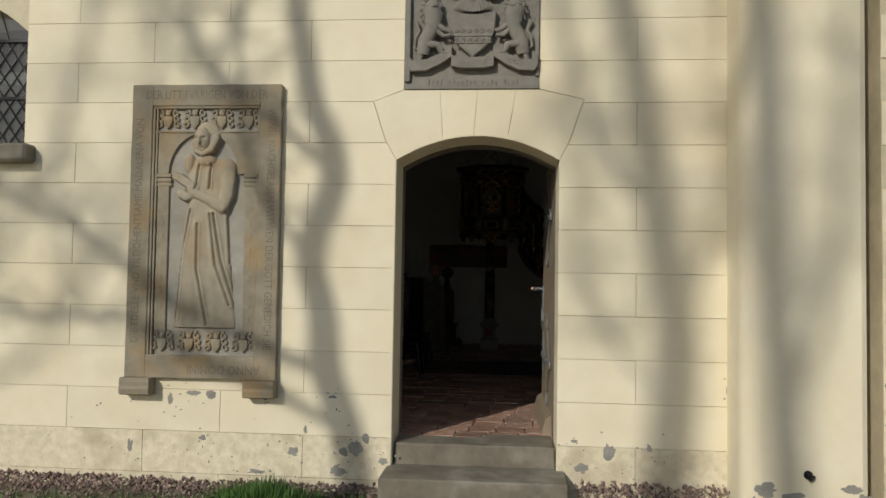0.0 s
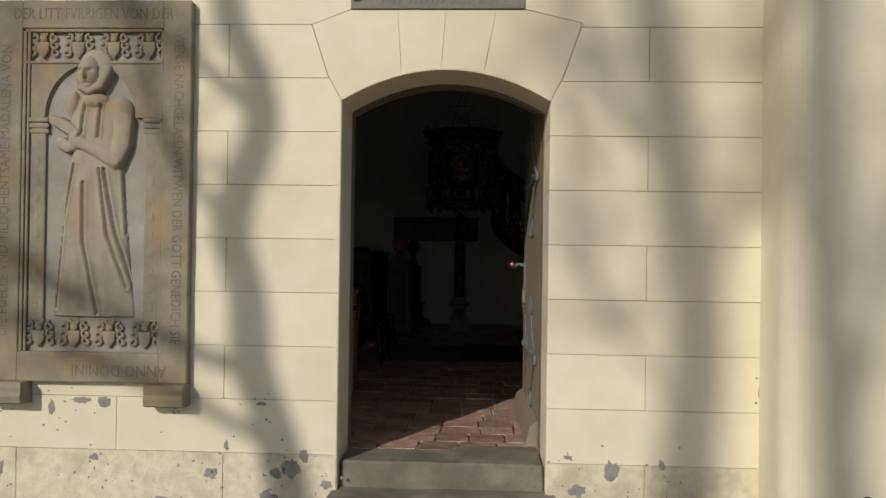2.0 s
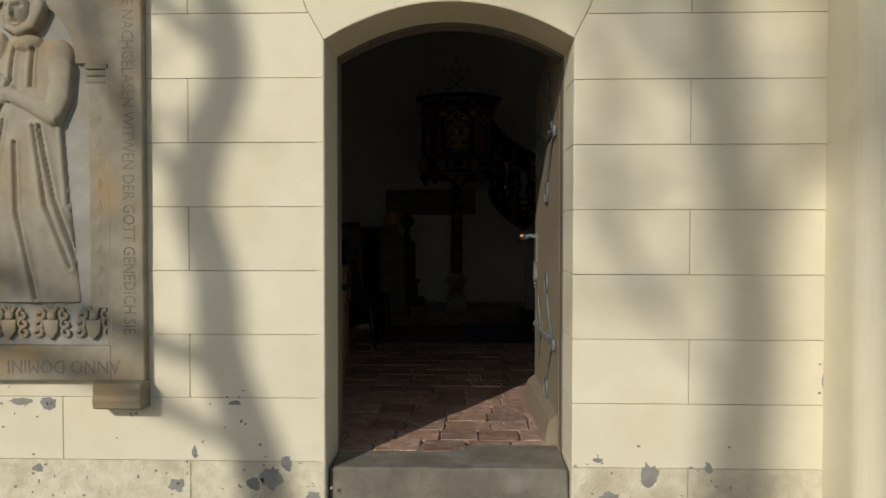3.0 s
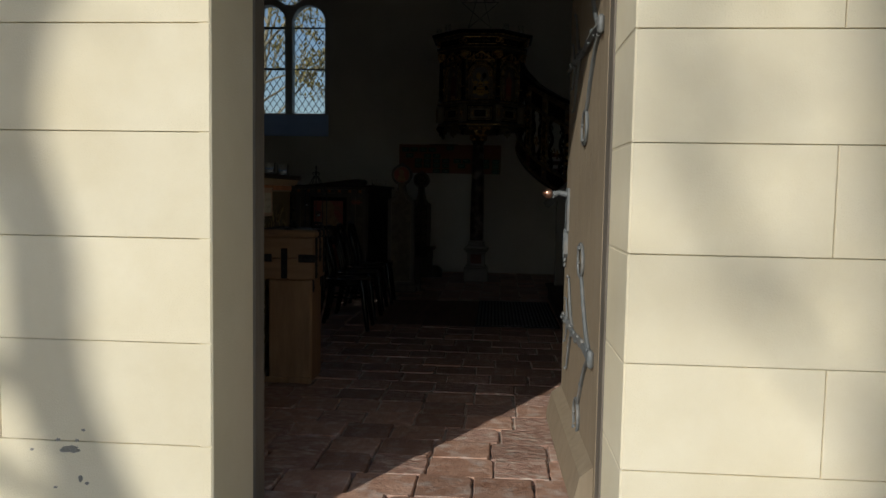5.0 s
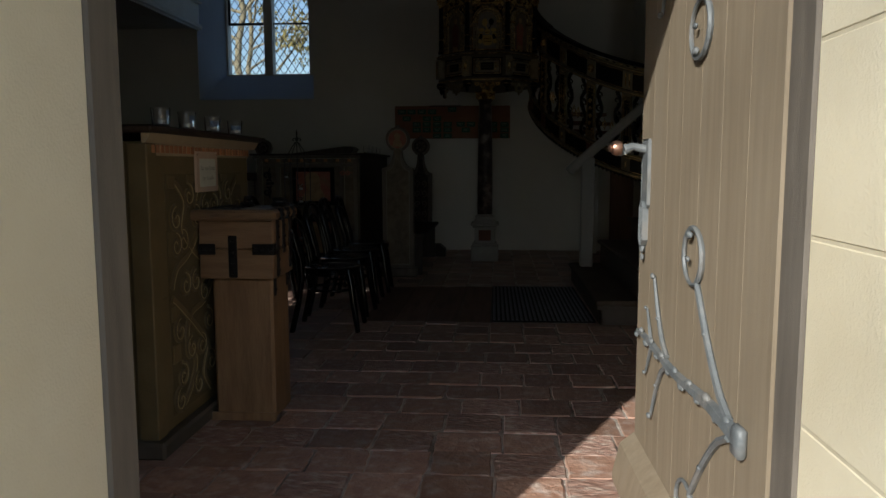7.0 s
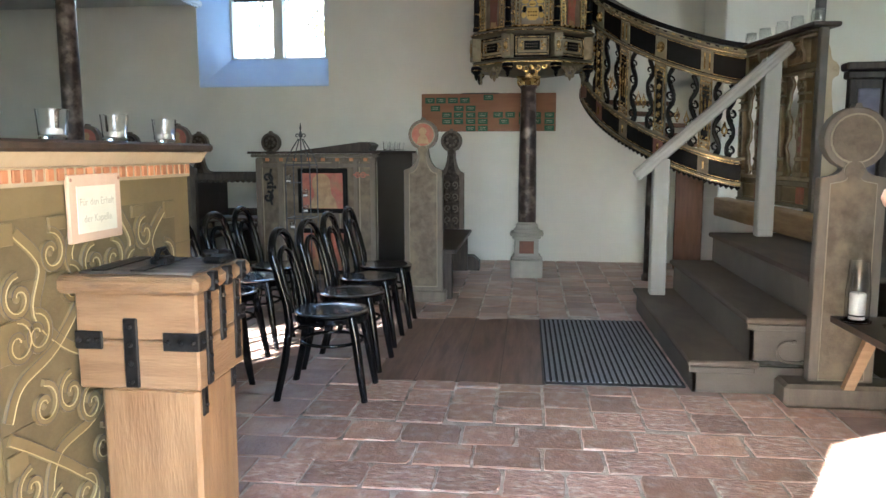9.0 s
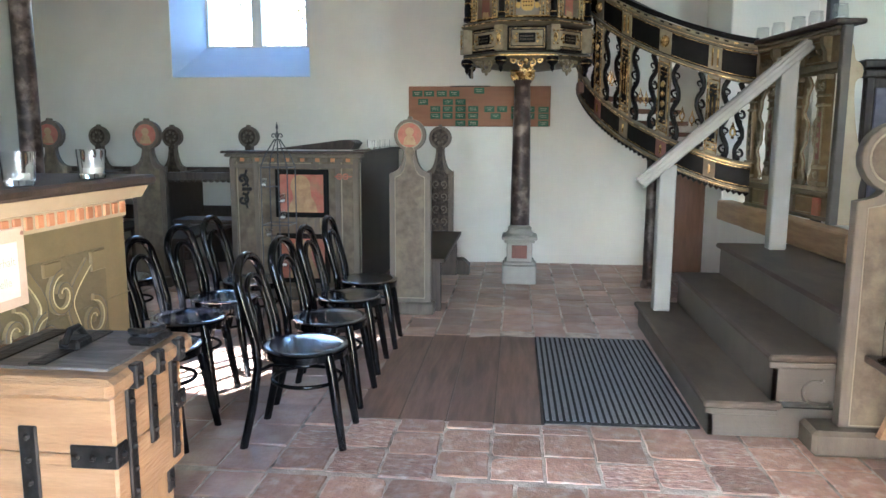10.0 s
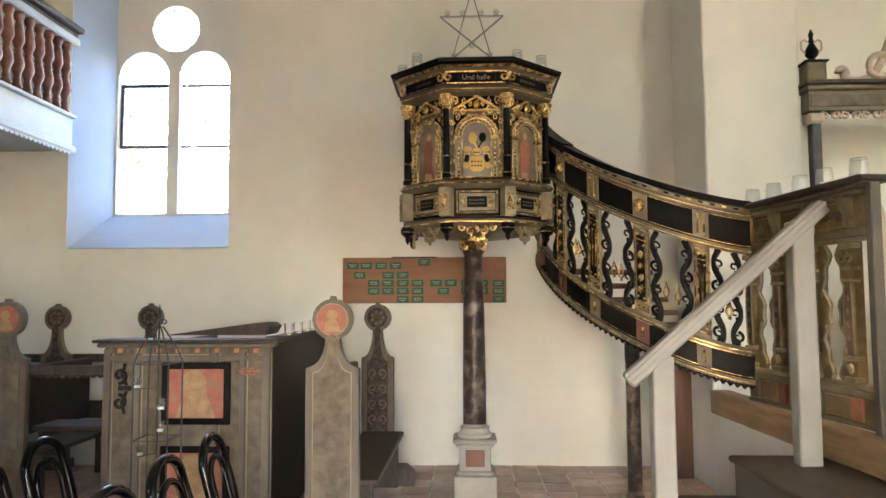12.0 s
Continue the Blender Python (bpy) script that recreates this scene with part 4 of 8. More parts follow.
        for ear in (-1, 1):
            ball(bm, (bx0 - s * 0.01 + ear * 0.045, 5.70, 3.635), 0.017, 1, 0.7, 1.2, 1)
        for v in bm.verts:
            v.co.z = 3.02 + (v.co.z - 3.02) * 0.76
        smooth(part("supporter", bm, M_ARMS, e, "carved rampant beast"), 60)
    for s, text in ((-1, "VNI"), (0, "WAS DV"), (1, "HAST")):
        ax = cx + s * 0.28
        if s:
            pts = [(ax + s * 0.225, 2.97), (ax + s * 0.20, 2.93), (ax + s * 0.08, 2.935), (ax - s * 0.03, 2.985), (ax - s * 0.12, 3.045)]
        else:
            pts = [(ax - 0.165, 2.965), (ax - 0.08, 2.95), (ax + 0.08, 2.95), (ax + 0.165, 2.965)]
        outline = pts + [(x, z + 0.088) for x, z in pts[::-1]]
        rib = part("ribbon", pz(outline if s >= 0 else outline[::-1], 5.715 - 0.012 * (s == 0), 5.80, c=0.006), M_ARMS, e, "curling inscription ribbon")
        spot = pose(ax, 5.702, 2.995, 90) if s == 0 else pose(ax + s * 0.05, 5.714, 3.0, 90) @ pose(0, 0, 0, 0, 0, -20 * s)
        words(text, 0.056, M_ARMS, rib, spot, "inscription", 0.004)
    bm = bmesh.new()
    for k in range(22):
        u = -0.36 + 0.033 * k
        if k in (4, 12, 17):
            continue
        box(bm, cx + u, cx + u + 0.019, 5.772, 5.786, z0 + 0.025, z0 + 0.055 + 0.014 * (k % 3 == 0))
    part("inscription", bm, M_ARMS, e, "illegible line of small carved letters")
    return e


arms()

# small brass pipe outlet on the buttress foot
bm = bmesh.new()
tube(bm, [(2.35, 5.42, 0.01), (2.35, 5.38, 0.008), (2.365, 5.355, -0.005)], [0.022, 0.022, 0.024], 10)
lathe(bm, [(0.03, 0.0), (0.03, 0.012)], 12, m=pose(2.35, 5.402, 0.01, 90))
tagged(part("pipe_outlet", bm, M_IRON), "short dull metal pipe outlet on the buttress foot", "pipe")


# ---- inside: stall front, offertory box, chairs ----
def tumbler(name, m, group, label, r=0.036, h=0.085, candle=True):
    g = thing(name, m, label, "candle glass", group)
    bm = bmesh.new()
    lathe(bm, [(0.001, 0.0), (r * 0.82, 0.0), (r * 0.86, 0.004), (r, h), (r - 0.0035, h), (r * 0.80, 0.014), (0.001, 0.012)], 20)
    smooth(part("glass", bm, M_GLASS, g), 35)
    if candle:
        bm = bmesh.new()
        lathe(bm, [(0.001, 0.013), (r * 0.62, 0.013), (r * 0.62, 0.030), (0.001, 0.028)], 16)
        part("tealight", bm, M_WAX, g, "small white tealight")
    return g


stall = thing("choir_stall", pose(0, 0, 0), "ochre painted stall front with carved strapwork and a dark top", "choir stall")
X = -1.23
part("body", bx(-2.6, X, 7.69, 8.86, 0.0, 1.27, c=0.004), M_OCHRE, stall)
part("plinth", bx(-2.62, X + 0.05, 7.64, 8.90, 0.0, 0.07, c=0.012), M_STAIR, stall)
part("top_board", bx(-2.66, X + 0.055, 7.63, 8.97, 1.302, 1.332, c=0.008), M_DARKWOOD, stall, "dark worn top board")
bm = bmesh.new()
prism(bm, [(X + 0.001, 1.262), (X + 0.018, 1.265), (X + 0.042, 1.301), (X + 0.001, 1.301)], 7.66, 8.94, axis="y")
part("cornice", bm, M_CREAMPAINT, stall, "cream moulding")
for k in range(27):
    y = 7.72 + 0.0425 * k
    part("dentil", bx(X + 0.001, X + 0.014, y, y + 0.026, 1.226, 1.258, c=0.002), M_ORANGE, stall)
part("dentil_rail", bx(X, X + 0.008, 7.69, 8.86, 1.216, 1.262), M_CREAMPAINT, stall)


def glide(pts, n=6):
    """A smooth line through a few points."""
    p = [pts[0], *pts, pts[-1]]
    out = []
    for i in range(1, len(p) - 2):
        for k in range(n):
            t = k / n
            out.append(tuple(0.5 * (2 * p[i][c] + (p[i + 1][c] - p[i - 1][c]) * t + (2 * p[i - 1][c] - 5 * p[i][c] + 4 * p[i + 1][c] - p[i + 2][c]) * t * t + (3 * p[i][c] - p[i - 1][c] - 3 * p[i + 1][c] + p[i + 2][c]) * t ** 3) for c in (0, 1)))
    return out + [pts[-1]]


def strap(parent, pts, w, x, proud):
    """A flat raised band along (y, z) points, cut square, with a pale line along one edge."""
    n = len(pts)
    sides = []
    for i, (y, z) in enumerate(pts):
        (ya, za), (yb, zb) = pts[max(0, i - 1)], pts[min(n - 1, i + 1)]
        d = math.hypot(yb - ya, zb - za) or 1
        sides.append((-(zb - za) / d * w / 2, (yb - ya) / d * w / 2))
    bm = bmesh.new()
    rings = []
    for (y, z), (a, b) in zip(pts, sides):
        rings.append([bm.verts.new(q) for q in ((x, y - a, z - b), (x + proud, y - 0.85 * a, z - 0.85 * b), (x + proud, y + 0.85 * a, z + 0.85 * b), (x, y + a, z + b))])
    for r, s in zip(rings, rings[1:]):
        for k in range(3):
            bm.faces.new((r[k], r[k + 1], s[k + 1], s[k]))
    bm.faces.new(rings[0])
    bm.faces.new(rings[-1][::-1])
    bmesh.ops.recalc_face_normals(bm, faces=bm.faces[:])
    ob = part("strapwork", bm, M_OCHRE, parent)
    low = 0.8 if sum(b for a, b in sides) < 0 else -0.8
    for edge, size, paint in ((low, 0.0019, M_OCHRELINE), (-low, 0.0014, M_PEWBROWN)):
        bm = bmesh.new()
        tube(bm, [(x + proud, y + edge * a, z + edge * b) for (y, z), (a, b) in zip(pts, sides)], size, 5)
        part("painted_line", bm, paint, ob)


part("recess", bx(X, X + 0.003, 7.84, 8.74, 0.12, 1.14), M_OCHREDARK, stall)
AX = 8.29
BANDS = (
    [(0.36, 1.11), (0.27, 1.02), (0.30, 0.90), (0.20, 0.80), (0.05, 0.72), (0.0, 0.64)],
    [(0.09, 1.13), (0.16, 1.03), (0.12, 0.92), (0.24, 0.80), (0.38, 0.74), (0.43, 0.66)],
    [(0.0, 0.64), (0.10, 0.56), (0.26, 0.52), (0.30, 0.40), (0.22, 0.30), (0.30, 0.18), (0.40, 0.13)],
    [(0.43, 0.62), (0.34, 0.56), (0.18, 0.44), (0.08, 0.34), (0.13, 0.22), (0.06, 0.13)],
)
CURLS = ((0.235, 1.045, 1), (0.05, 0.99, -1), (0.37, 0.95, -1), (0.07, 0.83, 1), (0.31, 0.85, 1), (0.19, 0.66, -1), (0.37, 0.47, -1), (0.06, 0.46, 1), (0.15, 0.36, 1), (0.36, 0.27, 1), (0.20, 0.19, -1), (0.16, 0.95, 1), (0.38, 0.84, 1), (0.10, 0.60, -1), (0.30, 0.66, 1), (0.26, 0.37, -1), (0.05, 0.26, 1), (0.39, 0.17, -1))
for side in (1, -1):
    for n_band, band_line in enumerate(BANDS):
        strap(stall, [(AX + side * u, z) for u, z in glide(band_line)], 0.034, X + 0.003, 0.005 + 0.001 * n_band + 0.0005 * (side > 0))
    for u, z, turn in CURLS:
        strap(stall, [(AX + side * q, w) for q, w in spiral(u, z, 0.060, 0.016, 90, 90 + turn * 430, 24)], 0.018, X + 0.003, 0.0095 + 0.0004 * (u > 0.2))
        bm = bmesh.new()
        ball(bm, (X + 0.006, AX + side * u, z), 0.011, 0.6, 1, 1, 2)
        part("rosette", bm, M_OCHRE, stall)
    for u, z0, z1 in ((0.405, 1.08, 1.135), (0.41, 0.80, 0.90), (0.41, 0.52, 0.58), (0.41, 0.34, 0.42), (0.20, 1.10, 1.135)):
        part("strap_tab", bx(X + 0.003, X + 0.0115, AX + side * u - 0.035, AX + side * u + 0.035, z0, z1, c=0.002), M_OCHRE, stall)
for z in (0.63, 0.985):
    part("board_joint", bx(X + 0.002, X + 0.0065, 7.765, 8.86, z, z + 0.0022), M_OCHREDARK, stall)
# end panel that faces the door
part("end_panel", bx(-2.5, -1.33, 7.684, 7.69, 0.13, 1.20), M_GOLDBROWN, stall, "grained golden end panel")
for a in ((-1.335, -1.322, 0.12, 1.21), (-2.5, -1.322, 1.20, 1.213), (-2.5, -1.322, 0.12, 0.133)):
    part("painted_line", bx(a[0], a[1], 7.680, 7.69, a[2], a[3]), M_CREAMPAINT, stall)
part("corner_post", bx(-1.30, X + 0.012, 7.676, 7.76, 0.07, 1.262, c=0.004), M_OCHRE, stall)

sign = thing("paper_sign", pose(X + 0.008, 8.255, 1.148, 0, 0, 0), "small handwritten ivory card on a pinkish board with four pins", "sign")
part("backing_board", bx(0, 0.012, -0.125, 0.125, -0.092, 0.092, c=0.002), M_CORK, sign)
part("card", bx(0.012, 0.0135, -0.092, 0.095, -0.068, 0.060), M_PAPER, sign, "ivory card")
face_x = pose(0.0150, 0, 0) @ pose(0, 0, 0, 90, 0, 90)
words("Für den Erhalt", 0.029, M_INK, sign, pose(0.0145, 0.0, 0.016, 90, 0, 90), "lettering", 0.0003, "pale handwriting")
words("der Kapelle", 0.029, M_INK, sign, pose(0.0145, 0.0, -0.030, 90, 0, 90), "lettering", 0.0003, "pale handwriting")
for yy in (-0.115, 0.115):
    bm = bmesh.new()
    ball(bm, (0.013, yy, 0.078), 0.006, 0.6, 1, 1, 1)
    part("pin", bm, M_COPPER, sign)

for y in (7.88, 8.14, 8.435, 8.745):
    tumbler("candle_glass", pose(-1.25, y, 1.332), "candle glasses on the stall", "clear glass tumbler with a white tealight on the stall top", 0.040, 0.080)

# wrought-iron bound offertory box on its post
ob_ = thing("offertory_box", pose(0.0, 0.045, 0), "iron-bound honey oak offertory box on a square post", "offertory box")
part("post", bx(-1.165, -0.885, 8.10, 8.36, 0.0, 0.665, c=0.012), M_OAK, ob_)
part("foot_board", bx(-1.19, -0.88, 8.085, 8.10, 0.0, 0.04, c=0.004), M_OAK, ob_)
bm = bx(-1.212, -0.868, 8.08, 8.385, 0.665, 0.80, c=0.006)
part("body", bm, M_OAKSIDE, ob_, "lower board of the box")
part("body", bx(-1.212, -0.868, 8.08, 8.385, 0.8015, 0.932, c=0.006), M_OAKSIDE, ob_, "upper board of the box")
bm = bx(-1.252, -0.845, 8.035, 8.41, 0.932, 0.978, c=0.012)
bmesh.ops.subdivide_edges(bm, edges=[ed for ed in bm.edges if ed.calc_length() > 0.2], cuts=14, use_grid_fill=True)
for v in bm.verts:
    v.co += noise.noise_vector(v.co * 26) * 0.0035
part("lid", bm, M_OAKTOP, ob_, "thick worn oak lid with ragged edges")
part("lid_plate", bx(-1.20, -0.88, 8.09, 8.38, 0.976, 0.984, c=0.002), M_LIDTOP, ob_, "dark scuffed plate on the lid")


def iron_strap(x0, x1, y0, y1, z0, z1, rivets):
    st = part("iron_strap", bx(x0, x1, y0, y1, z0, z1, c=0.003), M_IRON, ob_)
    bm = bmesh.new()
    for p in rivets:
        ball(bm, p, 0.0085, 1, 1, 1, 1)
    part("rivets", bm, M_IRON, st)


iron_strap(-1.214, -1.135, 8.074, 8.082, 0.775, 0.825, [(-1.20 + 0.025 * k, 8.074, 0.80) for k in range(3)])
iron_strap(-1.075, -1.035, 8.073, 8.082, 0.672, 0.862, [(-1.055, 8.073, 0.69 + 0.05 * k) for k in range(4)])
iron_strap(-0.965, -0.862, 8.074, 8.082, 0.775, 0.825, [(-0.95 + 0.035 * k, 8.074, 0.80) for k in range(3)])
iron_strap(-0.870, -0.862, 8.076, 8.12, 0.775, 0.825, [(-0.862, 8.10, 0.80)])
for y, z0 in ((8.125, 0.60), (8.22, 0.70), (8.32, 0.62)):
    iron_strap(-0.870, -0.861, y, y + 0.032, z0 + 0.07, 0.945, [(-0.861, y + 0.016, z0 + 0.10 + 0.05 * k) for k in range(5)])
    iron_strap(-0.858, -0.838, y, y + 0.032, 0.93, 0.983, [(-0.838, y + 0.016, 0.955)])
    iron_strap(-0.888, -0.880, y, y + 0.032, z0 - 0.02, 0.664, [(-0.880, y + 0.016, z0 + 0.01)])
iron_strap(-0.870, -0.861, 8.345, 8.392, 0.80, 0.845, [(-0.861, 8.37, 0.82)])
bm = bmesh.new()
box(bm, -1.06, -1.01, 8.20, 8.26, 0.984, 1.008, c=0.006)
tube(bm, [(-1.035, 8.19, 1.0), (-1.035, 8.215, 1.028), (-1.035, 8.245, 1.028), (-1.035, 8.27, 1.0)], 0.008, 8)
part("coin_slot", bm, M_IRON, ob_, "raised iron coin slot")
bm = bmesh.new()
box(bm, -0.93, -0.86, 8.25, 8.34, 0.984, 1.004, c=0.008)
tube(bm, [(-0.915, 8.27, 1.004), (-0.915, 8.25, 1.02), (-0.88, 8.25, 1.02), (-0.875, 8.32, 1.012)], 0.008, 8)
part("padlock", bm, M_IRON, ob_, "flat grey padlock and hasp")
bm = bmesh.new()
for k in range(2):
    box(bm, -1.17 + 0.11 * k, -1.13 + 0.11 * k, 8.10, 8.36, 0.984, 0.988, c=0.001)
part("lid_strap", bm, M_IRON, ob_)


# bentwood chairs
def bentwood_chair():
    c = thing("bentwood_chair", pose(0, 0, 0), "glossy black bentwood chair with a round seat", "chair", "rows of chairs")
    SEAT = 0.455
    bm = bmesh.new()
    lathe(bm, [(0.02, SEAT - 0.008), (0.185, SEAT - 0.012), (0.200, SEAT - 0.004), (0.203, SEAT + 0.004), (0.192, SEAT + 0.010), (0.165, SEAT + 0.005), (0.12, SEAT + 0.0015), (0.07, SEAT - 0.0005), (0.02, SEAT - 0.001)], 40)
    smooth(part("seat", bm, M_SEAT, c), 50)
    bm = bmesh.new()
    lathe(bm, [(0.165, SEAT - 0.042), (0.198, SEAT - 0.042), (0.200, SEAT - 0.010), (0.165, SEAT - 0.010)], 36)
    smooth(part("seat_ring", bm, M_BLACK, c), 40)
    for s in (-1, 1):
        bm = bmesh.new()
        tube(bm, [(0.135, s * 0.13, SEAT - 0.012), (0.155, s * 0.142, 0.35), (0.178, s * 0.155, 0.18), (0.205, s * 0.168, 0.0)], [0.024, 0.025, 0.022, 0.0175], 10)
        smooth(part("leg", bm, M_BLACK, c), 60)
    outer = [(-0.262, -0.185, 0.0), (-0.215, -0.178, 0.20), (-0.185, -0.172, 0.40), (-0.195, -0.172, 0.52), (-0.232, -0.178, 0.66), (-0.262, -0.172, 0.76)]
    top = [(-0.262 - 0.022 * math.sin(radians(a)), -0.172 * math.cos(radians(a)), 0.76 + 0.125 * math.sin(radians(a))) for a in range(15, 180, 15)]
    pts = outer + top + [(x, -y, z) for x, y, z in outer[::-1]]
    bm = bmesh.new()
    tube(bm, pts, [0.0190 + 0.0035 * min(1, min(i, len(pts) - 1 - i) / 3) for i in range(len(pts))], 10)
    smooth(part("back_frame", bm, M_BLACK, c, "bent back frame running down into the rear legs"), 60)
    inner = [(-0.190, -0.105, 0.46), (-0.205, -0.108, 0.56), (-0.236, -0.112, 0.68)]
    itop = [(-0.240 - 0.020 * math.sin(radians(a)), -0.112 * math.cos(radians(a)), 0.69 + 0.10 * math.sin(radians(a))) for a in range(15, 180, 15)]
    bm = bmesh.new()
    tube(bm, inner + itop + [(x, -y, z) for x, y, z in inner[::-1]], 0.0160, 10)
    smooth(part("inner_loop", bm, M_BLACK, c), 60)
    bm = bmesh.new()
    tube(bm, [(0.165 * math.cos(radians(a)), 0.165 * math.sin(radians(a)), 0.295) for a in range(0, 360, 15)], 0.0095, 8, closed=True)
    smooth(part("leg_ring", bm, M_BLACK, c), 60)
    for s in (-1, 1):
        bm = bmesh.new()
        tube(bm, [(-0.19, s * 0.168, 0.37), (-0.12, s * 0.19, 0.41), (0.0, s * 0.19, SEAT - 0.045)], [0.008, 0.009, 0.008], 8)
        smooth(part("brace", bm, M_BLACK, c), 60)
    return c


first = bentwood_chair()
spots = [(-1.06, 10.14, 2), (-1.08, 10.69, -2), (-1.10, 11.25, 1), (-1.09, 11.80, 3), (-1.76, 10.05, -3), (-1.86, 10.60, 2), (-1.87, 11.13, -1), (-1.89, 11.68, 2), (-2.72, 11.10, 2), (-2.80, 11.66, -2), (-2.68, 10.55, 0)]
first.matrix_basis = pose(spots[0][0], spots[0][1], 0, 0, 0, spots[0][2])
for x, y, a in spots[1:]:
    copy_thing(first, pose(x, y, 0, 0, 0, a))


# ---- pews ----
def pew_outline(w, shoulder, neck, rc, zc, n=18):
    h = w / 2
    gap = math.degrees(math.asin(min(1, neck / rc)))
    pts = [(-h, 0.0), (h, 0.0), (h, shoulder)]
    for i in range(1, 6):
        t = i / 6 * math.pi / 2
        pts.append((h - 0.012 - (h - 0.012 - neck) * math.sin(t), shoulder + 0.006 + (zc - rc * 0.95 - shoulder) * (1 - math.cos(t))))
    pts += [(rc * math.sin(radians(a)), zc - rc * math.cos(radians(a))) for a in [gap + (360 - 2 * gap) * i / n for i in range(n + 1)]]
    left = [(-x, z) for x, z in pts[2:8]]
    return pts + left[::-1]


def pew_end(m, w, shoulder, zc, rc, label, panel, medallion, group, figure=False, line=M_PEWLINE, wood=M_PEW):
    p = thing("pew_end", m, label, "pew end", group)
    part("board", pz(pew_outline(w, shoulder, rc * 0.36, rc, zc), 0.0, 0.065, c=0.006), wood, p)
    inner = pew_outline(w - 0.10, shoulder - 0.03, rc * 0.2, rc * 0.3, zc - rc * 1.02)
    inner = [(x, max(z, 0.14)) for x, z in inner]
    part("line", pz([(x * 1.04, z + 0.004 if z > 0.2 else z - 0.008) for x, z in inner], -0.003, 0.01), line, p, "pale painted line")
    part("panel", pz(inner, -0.006, 0.01), panel, p, "grained panel")
    part("medallion_rim", pz(arc(0, zc, rc * 0.80, 0, 345, 23), -0.004, 0.01), line, p)
    med = part("medallion", pz(arc(0, zc, rc * 0.74, 0, 345, 23), -0.008, 0.01), medallion, p)
    if figure:
        bm = bmesh.new()
        prism(bm, arc(0, zc + rc * 0.22, rc * 0.27, 0, 330, 11), -0.0105, 0.0)
        prism(bm, [(-rc * 0.42, zc - rc * 0.60), (rc * 0.42, zc - rc * 0.60), (rc * 0.30, zc - rc * 0.15), (rc * 0.14, zc), (-rc * 0.14, zc), (-rc * 0.30, zc - rc * 0.15)], -0.0105, 0.0)
        part("painted_figure", bm, M_FLESH, med, "faded painted half figure")
    part("base", bx(-w / 2 - 0.03, w / 2 + 0.03, -0.04, 0.105, 0.0, 0.10, c=0.012), wood, p)
    bm = bmesh.new()
    prism(bm, [(-0.02, zc + rc - 0.004), (0.02, zc + rc - 0.004), (0.012, zc + rc + 0.018), (-0.012, zc + rc + 0.018)], 0.0, 0.06)
    part("finial", bm, wood, p)
    return p


RED_END = "grey painted pew end with a red medallion of a faded figure"
DARK_END = "dark carved pew end with a round carved medallion against the wall"
pew_end(pose(-0.92, 12.66, 0), 0.335, 1.15, 1.455, 0.128, RED_END, M_PEWPANEL, M_REDPAINT, "pew ends", True)
pew_end(pose(-3.55, 13.50, 0), 0.335, 1.15, 1.45, 0.135, RED_END, M_PEWPANEL, M_REDPAINT, "pew ends", True, M_PEW, M_PEWBROWN)
pew_end(pose(-4.52, 13.50, 0), 0.335, 1.15, 1.45, 0.135, RED_END, M_PEWPANEL, M_REDPAINT, "pew ends", True, M_PEW, M_PEWBROWN)
for x, y in ((-0.87, 14.50), (-3.12, 15.02), (-4.03, 15.02), (-4.92, 15.02)):
    dark = pew_end(pose(x, y, 0), 0.28, 1.08, 1.43, 0.118, DARK_END, M_DARKCARVED, M_DARKCARVED, "dark pew ends", False, M_PEWBROWN, M_PEWBROWN)
    bm = bmesh.new()
    for k in range(6):
        for s in (-1, 1):
            tube(bm, [(u, -0.008, z) for u, z in spiral(s * 0.038, 0.30 + 0.13 * k, 0.045, 0.008, -90, -90 + s * 400, 14)], 0.0075, 5)
    for k in range(7):
        a = 2 * math.pi * k / 7
        ball(bm, (0.048 * math.cos(a), -0.008, 1.43 + 0.048 * math.sin(a)), 0.018, 1, 0.5, 1, 1)
    part("scroll_carving", bm, M_PEWBROWN, dark, "carved leaf scrolls")


def pew_bench(m, length, label):
    """Seat, backrest and book rail between two pew ends; runs along +y, sitters face +x."""
    p = thing("pew_bench", m, label, "pew", "pew benches")
    part("seat", bx(-0.02, 0.34, 0.0, length, 0.42, 0.455, c=0.006), M_DARKWOOD, p)
    part("backrest", bx(-0.10, -0.075, 0.0, length, 0.50, 0.98, c=0.005), M_DARKWOOD, p)
    part("back_rail", bx(-0.12, -0.055, 0.0, length, 0.98, 1.055, c=0.01), M_DARKWOOD, p)
    for y in (0.04, length - 0.10):
        part("leg", bx(0.04, 0.30, y, y + 0.05, 0.0, 0.42, c=0.004), M_DARKWOOD, p)
    bm = bmesh.new()
    n = int(length / 0.06)
    for k in range(n):
        prism(bm, arc(0.03 + 0.06 * k, 0.98, 0.026, 180, 360, 6), -0.118, -0.106, axis="x")
    part("scalloped_edge", bm, M_DARKWOOD, p)
    return p


